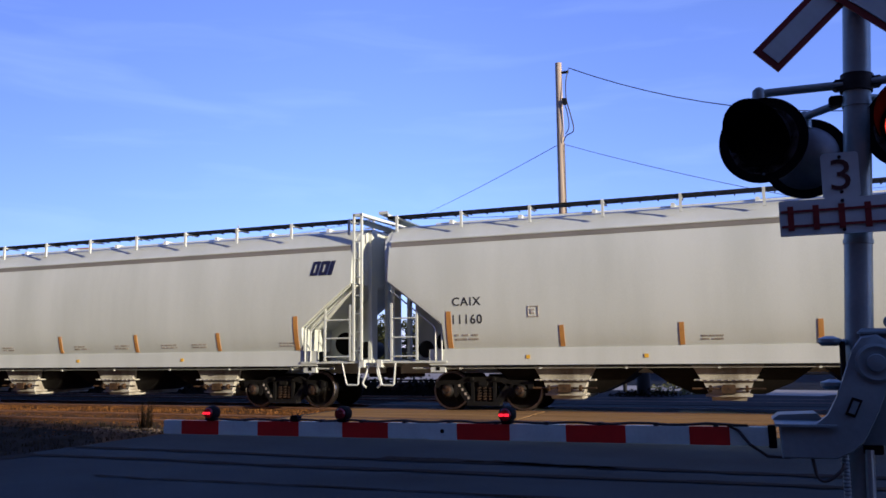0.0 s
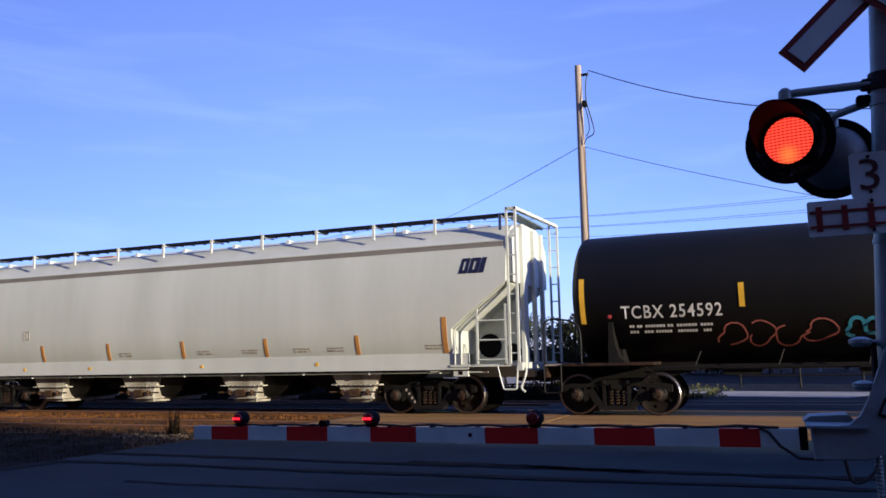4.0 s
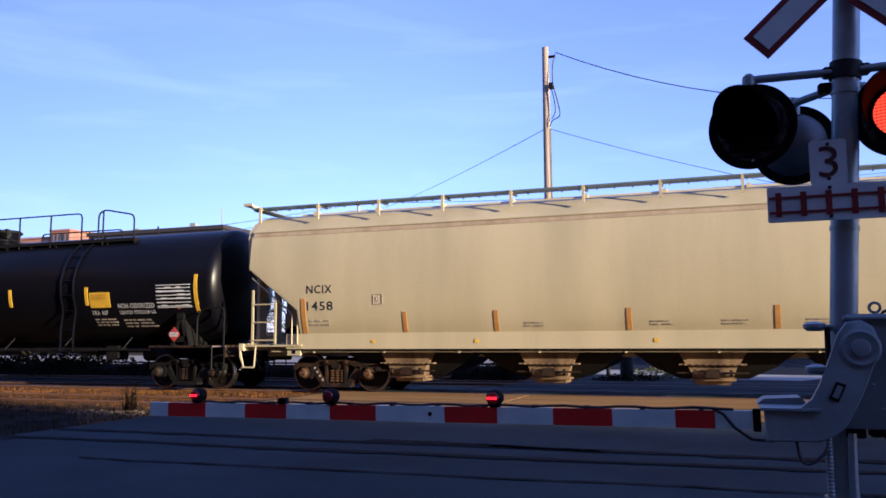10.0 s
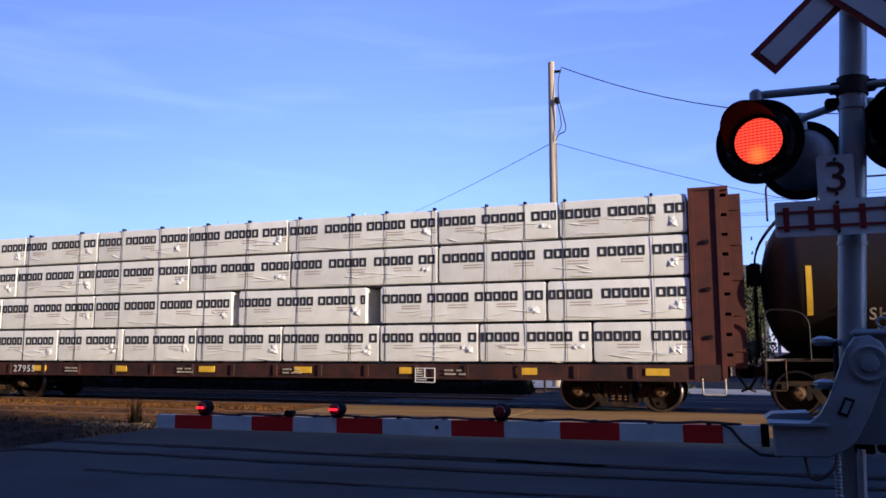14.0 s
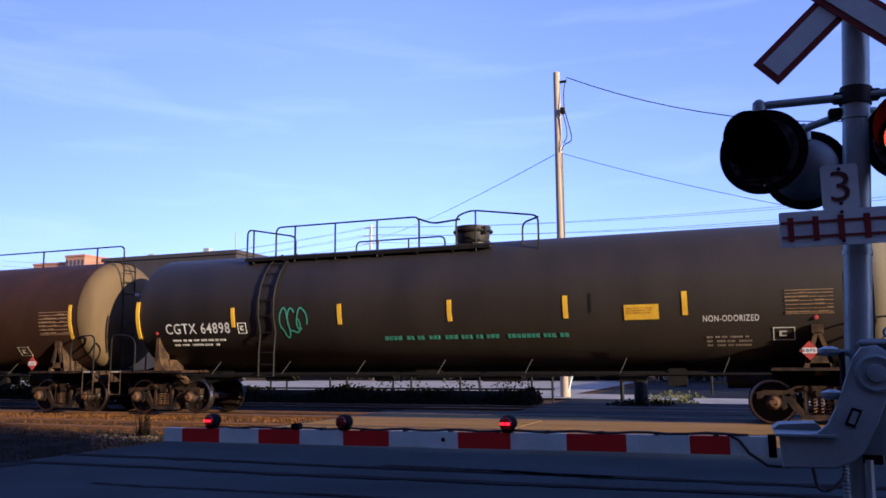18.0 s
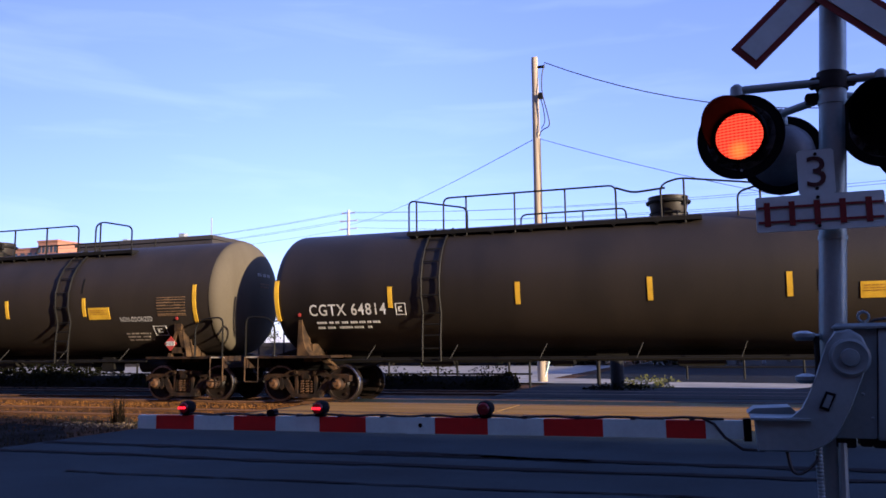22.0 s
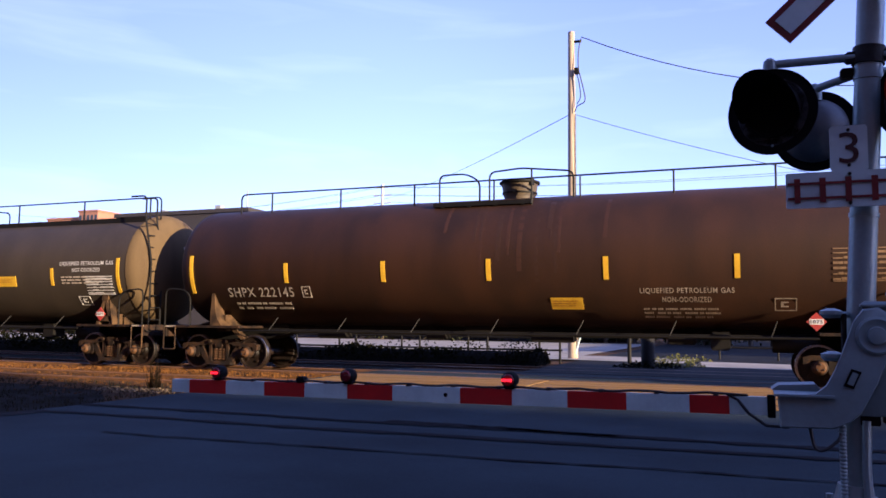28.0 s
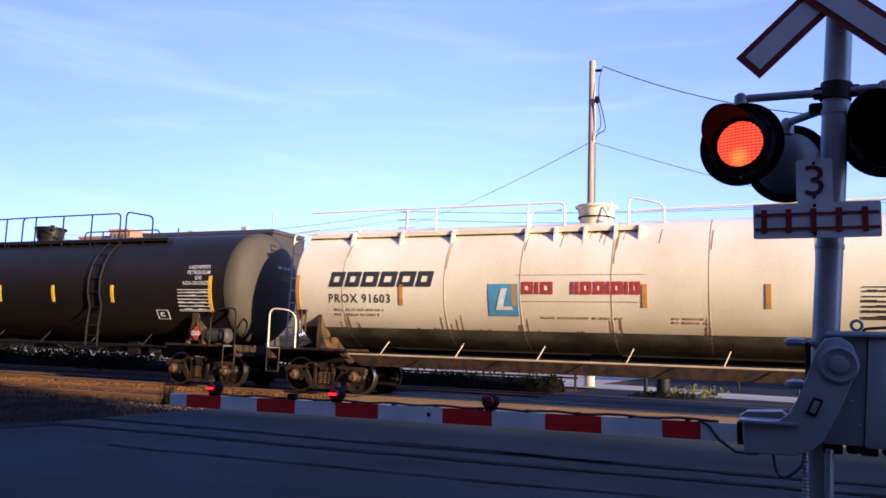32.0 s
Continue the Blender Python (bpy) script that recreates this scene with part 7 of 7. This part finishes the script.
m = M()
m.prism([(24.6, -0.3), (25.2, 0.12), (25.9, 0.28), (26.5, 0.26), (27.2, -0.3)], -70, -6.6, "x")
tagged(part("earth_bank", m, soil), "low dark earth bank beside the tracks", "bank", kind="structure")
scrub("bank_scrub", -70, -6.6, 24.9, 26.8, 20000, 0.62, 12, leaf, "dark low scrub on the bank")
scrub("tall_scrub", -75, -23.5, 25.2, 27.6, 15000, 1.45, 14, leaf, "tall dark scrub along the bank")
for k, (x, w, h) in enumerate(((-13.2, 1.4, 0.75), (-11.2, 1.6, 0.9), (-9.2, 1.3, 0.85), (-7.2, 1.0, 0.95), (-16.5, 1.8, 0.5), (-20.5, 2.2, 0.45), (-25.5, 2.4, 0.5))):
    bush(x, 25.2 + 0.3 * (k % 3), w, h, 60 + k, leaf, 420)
bush(-3.1, 25.2, 1.1, 0.28, 77, leaf, 420)
bush(-2.4, 26.4, 0.9, 0.3, 78, weed_green, 260)
bush(-2.6, 30.5, 1.1, 0.3, 79, weed_green, 260)
m = M()
m.lathe([(-0.2, 0.21), (0.82, 0.21), (0.92, 0.17), (0.95, 0.02)], (-3.15, 25.4, 0), "z", 16)
tagged(part("bollard", m, frame_dark), "short dark steel bollard in the weeds", "bollard")


# dry grass along the near verge
def tuft_field(name, x0, x1, y0, y1, n, h, seed, material, label):
    rnd = random.Random(seed)
    m = M()
    for k in range(n):
        x, y = rnd.uniform(x0, x1), rnd.uniform(y0, y1)
        for j in range(5):
            a, l = rnd.uniform(0, 6.28), h * rnd.uniform(0.4, 1.2)
            d = Vector((math.cos(a), math.sin(a), 0)) * l * rnd.uniform(0.1, 0.5)
            q = Vector((-d.y, d.x, 0)).normalized() * 0.012
            p = Vector((x + rnd.uniform(-0.08, 0.08), y + rnd.uniform(-0.08, 0.08), -0.17))
            m.add([p - q, p + q, p + d + Vector((0, 0, l))], [(0, 1, 2)])
    tagged(part(name, m, material), label, "grass", kind="stuff")


# dark sheet ends along the edge of the roadside shade
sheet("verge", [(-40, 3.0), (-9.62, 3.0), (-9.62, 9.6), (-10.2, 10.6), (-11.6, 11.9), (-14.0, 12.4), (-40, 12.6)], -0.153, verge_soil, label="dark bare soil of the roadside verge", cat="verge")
# dark sheet laid where the train's shade falls behind the track
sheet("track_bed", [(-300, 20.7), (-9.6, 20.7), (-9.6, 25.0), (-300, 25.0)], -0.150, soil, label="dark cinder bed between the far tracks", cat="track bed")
tuft_field("track_grass", -48, -9.7, 15.9, 18.1, 5200, 0.05, 21, straw_gold, "golden dry grass beside the near rail")
tuft_field("shoulder_grass", -30, -9.7, 12.9, 15.9, 1500, 0.04, 22, straw_gold, "sparse golden dry grass on the shoulder")
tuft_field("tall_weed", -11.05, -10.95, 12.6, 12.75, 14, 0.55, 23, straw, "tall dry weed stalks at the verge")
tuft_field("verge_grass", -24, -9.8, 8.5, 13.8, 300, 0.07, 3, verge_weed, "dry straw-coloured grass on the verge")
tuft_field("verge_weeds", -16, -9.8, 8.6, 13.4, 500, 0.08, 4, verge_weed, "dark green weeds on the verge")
# stones in the verge
rnd = random.Random(9)
m = M()
for k in range(900):
    x, y, s = rnd.uniform(-26, -9.7), rnd.uniform(10.8, 17.6), rnd.uniform(0.008, 0.024)
    c = Vector((x, y, -0.15))
    m.add([c + Vector((rnd.uniform(0.6, 1) * s * a, rnd.uniform(0.6, 1) * s * b, rnd.uniform(0.4, 0.9) * s * g)) for a in (-1, 1) for b in (-1, 1) for g in (-1, 1)], [(0, 1, 3, 2), (4, 6, 7, 5), (0, 4, 5, 1), (2, 3, 7, 6), (0, 2, 6, 4), (1, 5, 7, 3)])
tagged(part("verge_stones", m, dirt), "loose brown ballast stones on the verge", "stones", kind="stuff")


rnd = random.Random(19)
m = M()
for k in range(130):
    x, s = rnd.uniform(-12.0, -9.6), rnd.uniform(0.015, 0.04)
    c = Vector((x, 12.15 + (x + 9.6) * -0.06 + rnd.gauss(0, 0.22), -0.15))
    m.add([c + Vector((rnd.uniform(0.6, 1) * s * a, rnd.uniform(0.6, 1) * s * b, rnd.uniform(0.4, 0.9) * s * g)) for a in (-1, 1) for b in (-1, 1) for g in (-1, 1)], [(0, 1, 3, 2), (4, 6, 7, 5), (0, 4, 5, 1), (2, 3, 7, 6), (0, 2, 6, 4), (1, 5, 7, 3)])
tagged(part("shoulder_stones", m, pale_stone), "pale broken stones along the edge of the verge", "stones", kind="stuff")


# asphalt seams sealed with tar
def seam(y, x0, x1, w, seed):
    rnd = random.Random(seed)
    m = M()
    n = 60
    top, bot = [], []
    yy = y
    for k in range(n + 1):
        x = x0 + (x1 - x0) * k / n
        yy += rnd.uniform(-0.03, 0.03)
        ww = w * rnd.uniform(0.5, 1.4)
        top.append((x, yy + ww, -0.1005))
        bot.append((x, yy - ww, -0.1005))
    m.add(top + bot, [(k, k + 1, n + 2 + k, n + 1 + k) for k in range(n)])
    tagged(part("tar_seam", m, tar), "black tar line sealing a crack in the asphalt", "tar seam", "tar seams", "structure")


for y, x0, x1, w, sd in ((9.5, -9.5, 6, 0.10, 1), (8.55, -9.5, 6, 0.085, 2), (7.3, -7, 5, 0.03, 3), (9.62, -4.5, -1.5, 0.09, 5)):
    seam(y, x0, x1, w, sd)


# small black wedge laid flat on the edge of the asphalt
m = M()
m.add([(x, y, -0.1035) for x, y in ((-9.20, 8.57), (-9.6, 8.52), (-9.6, 7.55), (-9.33, 7.60))], [(0, 1, 2, 3)])
tagged(part("tar_patch", m, tar), "black tar patch at the edge of the asphalt", "tar patch", kind="structure")


# ---- distant buildings ----
def windowed(name, label, x0, x1, y0, y1, z1, wall, cols, storeys, cat="building"):
    b = new(name)
    b.matrix_basis = pose((x0 + x1) / 2, y0, 0)
    tagged(b, label, cat)
    w = x1 - x0
    m = M()
    m.box(-w / 2, w / 2, 0, y1 - y0, -0.2, z1)
    part("wall", m, wall, b)
    m = M()
    m.box(-w / 2 - 0.15, w / 2 + 0.15, -0.15, y1 - y0 + 0.15, z1, z1 + 0.35)
    part("parapet", m, wall, b)
    fl = z1 / max(1, storeys)
    for s in range(storeys):
        for c in range(cols):
            m = M()
            cx = -w / 2 + w * (c + 0.5) / cols
            m.box(cx - w / cols * 0.28, cx + w / cols * 0.28, -0.05, 0.02, s * fl + fl * 0.35, s * fl + fl * 0.8)
            part("window", m, window_glass, b)
    return b


windowed("apartment_building", "distant orange brick apartment block", -133.5, -124.5, 120, 135, 21.2, brick_wall, 5, 7)
windowed("apartment_building", "distant pale orange apartment block", -124.2, -119.4, 119, 133, 22.3, brick_wall, 5, 7)
hall = windowed("long_hall", "long dark flat-roofed commercial building", -57.8, -42.6, 60, 65, 11.1, dark_clad, 0, 1)
for x, h in ((-54.0, 0.7), (-52.5, 0.5), (-47.5, 0.9)):
    m = M()
    m.box(x - 0.3, x + 0.3, 62, 62.6, 11.0, 11.25 + h, 0.05)
    part("roof_vent", m, grey_clad, hall, at=pose(50.25, -60, 0))
m = M()
m.tube([(-44.2, 62, 10.9), (-44.2, 62, 13.4)], 0.06, 5)
part("aerial", m, grey_clad, hall, at=pose(50.25, -60, 0))
low = windowed("low_shed", "low pale warehouse across the yard", -60, -9, 62, 75, 1.5, dark_clad, 0, 1)
windowed("grey_shop", "grey commercial building down the road", -9, 3.6, 110, 130, 12.0, shop_wall, 6, 3)
windowed("tan_house", "tan flat-roofed building behind dark trees", -3.5, 2.4, 84, 94, 8.0, tan_wall, 3, 2)

# sign tower
st = new("sign_tower")
st.matrix_basis = pose(3.0, 60, 0)
tagged(st, "tall roadside sign with red panels on a grey post", "sign")
m = M()
m.box(-0.56, -0.34, -0.1, 0.1, -0.2, 8.9)
part("sign_post", m, grey_clad, st)
for z0, z1, x0, x1, d in ((7.36, 8.86, -0.35, 0.85, 0.9), (5.93, 7.0, -0.27, 0.33, 0.3), (4.7, 5.75, -0.27, 0.33, 0.3)):
    m = M()
    m.box(x0, x1, -0.2, d, z0, z1, 0.04)
    pp = part("sign_cabinet", m, grey_clad, st)
    m = M()
    m.box(x0 + 0.04, x1 - 0.04, -0.24, -0.2, z0 + 0.05, z1 - 0.05, 0.03)
    part("sign_panel", m, sign_board_red, pp, "red lit sign face")
    bars(pp, x0 + 0.15, x1 - 0.12, (z0 + z1) / 2 - 0.1, (z1 - z0) * 0.17, lambda a, b, off=0.012: (a, -0.24 - off, b), white_ink, 3, 1, 3, "plain_bar")
m = M()
m.box(-1.0, -0.36, -0.15, 0.9, 7.3, 8.9, 0.04)
part("sign_side", m, grey_clad, st)


# far crossing signal
fs = new("far_crossing_signal")
fs.matrix_basis = pose(-4.1, 28, 0)
tagged(fs, "far crossing signal with a steady red lamp", "crossing signal")
m = M()
m.tube([(0, 0, -0.2), (0, 0, 4.9)], 0.07, 14)
part("mast", m, frame_dark, fs)
for x, lit in ((-0.23, True), (0.52, False)):
    m = M()
    m.lathe([(0.0, 0.254), (0.015, 0.254), (0.015, 0.14), (0.16, 0.1), (0.18, 0.02)], (x, -0.1, 2.9), "y", 28)
    lp = part("lamp", m, lamp_black, fs)
    m = M()
    m.lathe([(-0.01, 0.135), (-0.03, 0.06), (-0.033, 0.01)], (x, -0.1, 2.9), "y", 24)
    part("lens", m, lens_red if lit else lamp_black, lp)
for a in (45, -45):
    m = M()
    m.box(-0.6, 0.6, -0.02, 0.0, -0.1, 0.1)
    part("crossbuck_blade", m, sign_white, fs, at=pose(0.35, -0.09 - 0.02 * (a > 0), 4.5, 0, a, 0))


def tree(x, y, h, w, seed):
    rnd = random.Random(seed)
    t = new("tree")
    t.matrix_basis = pose(x, y, -0.2)
    tagged(t, "dark leafy roadside tree", "tree", "roadside trees")
    m = M()
    m.tube([(0, 0, 0), (0.05, 0, h * 0.25), (0, 0.05, h * 0.5), (0.05, 0, h * 0.8)], [0.16, 0.13, 0.09, 0.03], 8)
    for k in range(9):
        a, z = rnd.uniform(0, 6.28), h * rnd.uniform(0.3, 0.65)
        m.tube([(0, 0, z), (w * 0.5 * math.cos(a), w * 0.5 * math.sin(a), z + h * 0.2), (w * 0.8 * math.cos(a), w * 0.8 * math.sin(a), z + h * 0.28)], [0.06, 0.035, 0.012], 6)
    part("trunk", m, bark, t)
    m = M()
    cl = [(rnd.gauss(0, w * 0.45), rnd.gauss(0, w * 0.45), h * rnd.uniform(0.12, 0.95)) for _ in range(54)]
    for cx, cy, cz in cl:
        for k in range(42):
            c = Vector((rnd.gauss(cx, w * 0.16), rnd.gauss(cy, w * 0.16), rnd.gauss(cz, h * 0.05)))
            u = Vector((rnd.uniform(-1, 1), rnd.uniform(-1, 1), rnd.uniform(-1, 1))).normalized() * rnd.uniform(0.16, 0.32)
            v = u.orthogonal().normalized() * 0.11
            m.add([c - v, c + u, c + v], [(0, 1, 2)])
    part("crown", m, tree_leaf, t)


for x, y, h, w, sd in ((-3.4, 57, 5.0, 1.5, 1), (-1.9, 54, 4.7, 1.5, 2), (-0.5, 56, 6.6, 1.7, 8), (0.9, 58, 6.9, 1.6, 9), (4.6, 66, 5.5, 1.8, 10), (9, 75, 7, 2.4, 3), (13, 90, 8, 3, 4), (-64, 100, 9, 4, 5), (-30, 100, 7, 3, 6), (-15.2, 60, 4.0, 1.5, 11), (-12.9, 59, 4.7, 1.6, 12), (-10.6, 60, 4.9, 1.7, 13), (-8.3, 59, 4.5, 1.6, 14), (-6.0, 60, 4.2, 1.5, 15), (-19.5, 62, 4.4, 1.7, 16), (-22.6, 61, 5.0, 1.8, 17), (-26.0, 62, 4.7, 1.8, 18), (-29.5, 61, 5.1, 1.9, 19), (-33.0, 62, 4.8, 1.9, 20)):
    tree(x, y, h, w, sd)


def parked_car(x, y, turn, paint, label):
    c = new("parked_car")
    c.matrix_basis = pose(x, y, -0.13, 0, 0, turn)
    tagged(c, label, "car", "parked cars")
    m = M()
    q = lambda x, w, z0, z1: [(x, -w, z0), (x, -w - 0.04, (z0 + z1) / 2), (x, -w + 0.05, z1), (x, w - 0.05, z1), (x, w + 0.04, (z0 + z1) / 2), (x, w, z0)]
    m.rings([q(-2.2, 0.75, 0.35, 0.75), q(-2.0, 0.82, 0.3, 0.9), q(-0.9, 0.85, 0.28, 0.95), q(1.3, 0.85, 0.28, 1.0), q(2.1, 0.8, 0.3, 0.95), q(2.25, 0.72, 0.35, 0.8)])
    part("body", m, paint, c)
    m = M()
    m.rings([q(-1.1, 0.74, 0.93, 0.96), q(-0.35, 0.7, 0.95, 1.42), q(1.0, 0.7, 0.95, 1.45), q(1.9, 0.74, 0.93, 0.97)])
    part("cabin", m, window_glass, c)
    for wx in (-1.35, 1.35):
        for wy in (-0.78, 0.78):
            m = M()
            m.lathe([(-0.1, 0.2), (-0.1, 0.31), (0.1, 0.31), (0.1, 0.2)], (wx, wy, 0.31), "y", 18)
            part("wheel", m, lamp_black, c)


parked_car(7.5, 48, 70, car_white, "white parked car on the far roadside")
# traffic signal down the road
ts = new("traffic_signal")
ts.matrix_basis = pose(9.0, 70, 0)
tagged(ts, "yellow traffic lights on an arm over the road", "traffic signal")
m = M()
m.tube([(4, 0, -0.2), (4, 0, 6.5)], 0.1, 8)
m.tube([(4, 0, 6.2), (-2, 0, 6.6)], 0.06, 8)
part("mast_arm", m, alu_paint, ts)
for x in (-1.8, 1.2):
    m = M()
    m.box(x - 0.2, x + 0.2, -0.2, 0.2, 5.6, 6.8, 0.05)
    part("signal_head", m, signal_yellow, ts)

# unseen blocks added out of view: they shade the road and far ground
windowed("brick_block", "long brick building across the street", -30, 95, -40, -22, 27.6, brick_wall, 20, 6)
windowed("brick_block", "lower brick building across the street", 95.5, 125, -40, -22, 20.9, brick_wall, 6, 5)
windowed("brick_block", "brick building beside the road", -75, -33, -40, 4, 17.0, brick_wall, 10, 4)
windowed("brick_block", "brick building beyond the tracks", 32, 60, 27, 60, 8.0, brick_wall, 8, 2)


# ---- what moves ----
P_, P0_, DUTY = 1.1065, 0.42, 0.55


def flash(ob, home, lit_first):
    """A lit lens sinks into its housing and comes forward by turns."""
    off = home @ pose(0, 0.05, 0)
    rows = []
    state = lambda t: (((t - P0_) / P_) % 1 < DUTY) == lit_first
    last = state(0)
    rows.append((0.0, home if last else off))
    for k in range(1, 961):
        t = k / 30
        s = state(t)
        if s != last:
            rows.append((t - 1 / 30, home if last else off))
            rows.append((t, home if s else off))
            last = s
    rows.append((32.0, home if last else off))
    clean = []
    for r in rows:
        if not clean or frame(r[0]) > frame(clean[-1][0]):
            clean.append(r)
    walk(ob, clean)


def motions():
    for car, c in CARS:
        walk(car, [(t, pose(c - run(t), TY, RT)) for t in range(0, 33, 2)])
    for w, car, x, dx in WHEELS:
        c = next(q for e, q in CARS if e is car)
        ks = [k for k in range(961) if -26 < c + x - run(k / 30) < 9]
        if not ks:
            continue
        turn = lambda k: pose(dx, 0, 0.457, 0, math.degrees(-run(k / 30) / 0.457) % 360, 0)
        rows = ([(0.0, turn(ks[0]))] if ks[0] > 0 else []) + [(k / 30, turn(k)) for k in ks] + ([(32.0, turn(ks[-1]))] if ks[-1] < 960 else [])
        walk(w, rows)
    flash(disc_l, pose(0, -0.005, 0), True)
    flash(disc_r, pose(0, -0.005, 0), False)
    flash(gate_glow[1][0], pose(gate_glow[1][1], -0.068, 0.065), True)
    flash(gate_glow[2][0], pose(gate_glow[2][1], -0.068, 0.065), False)


motions()
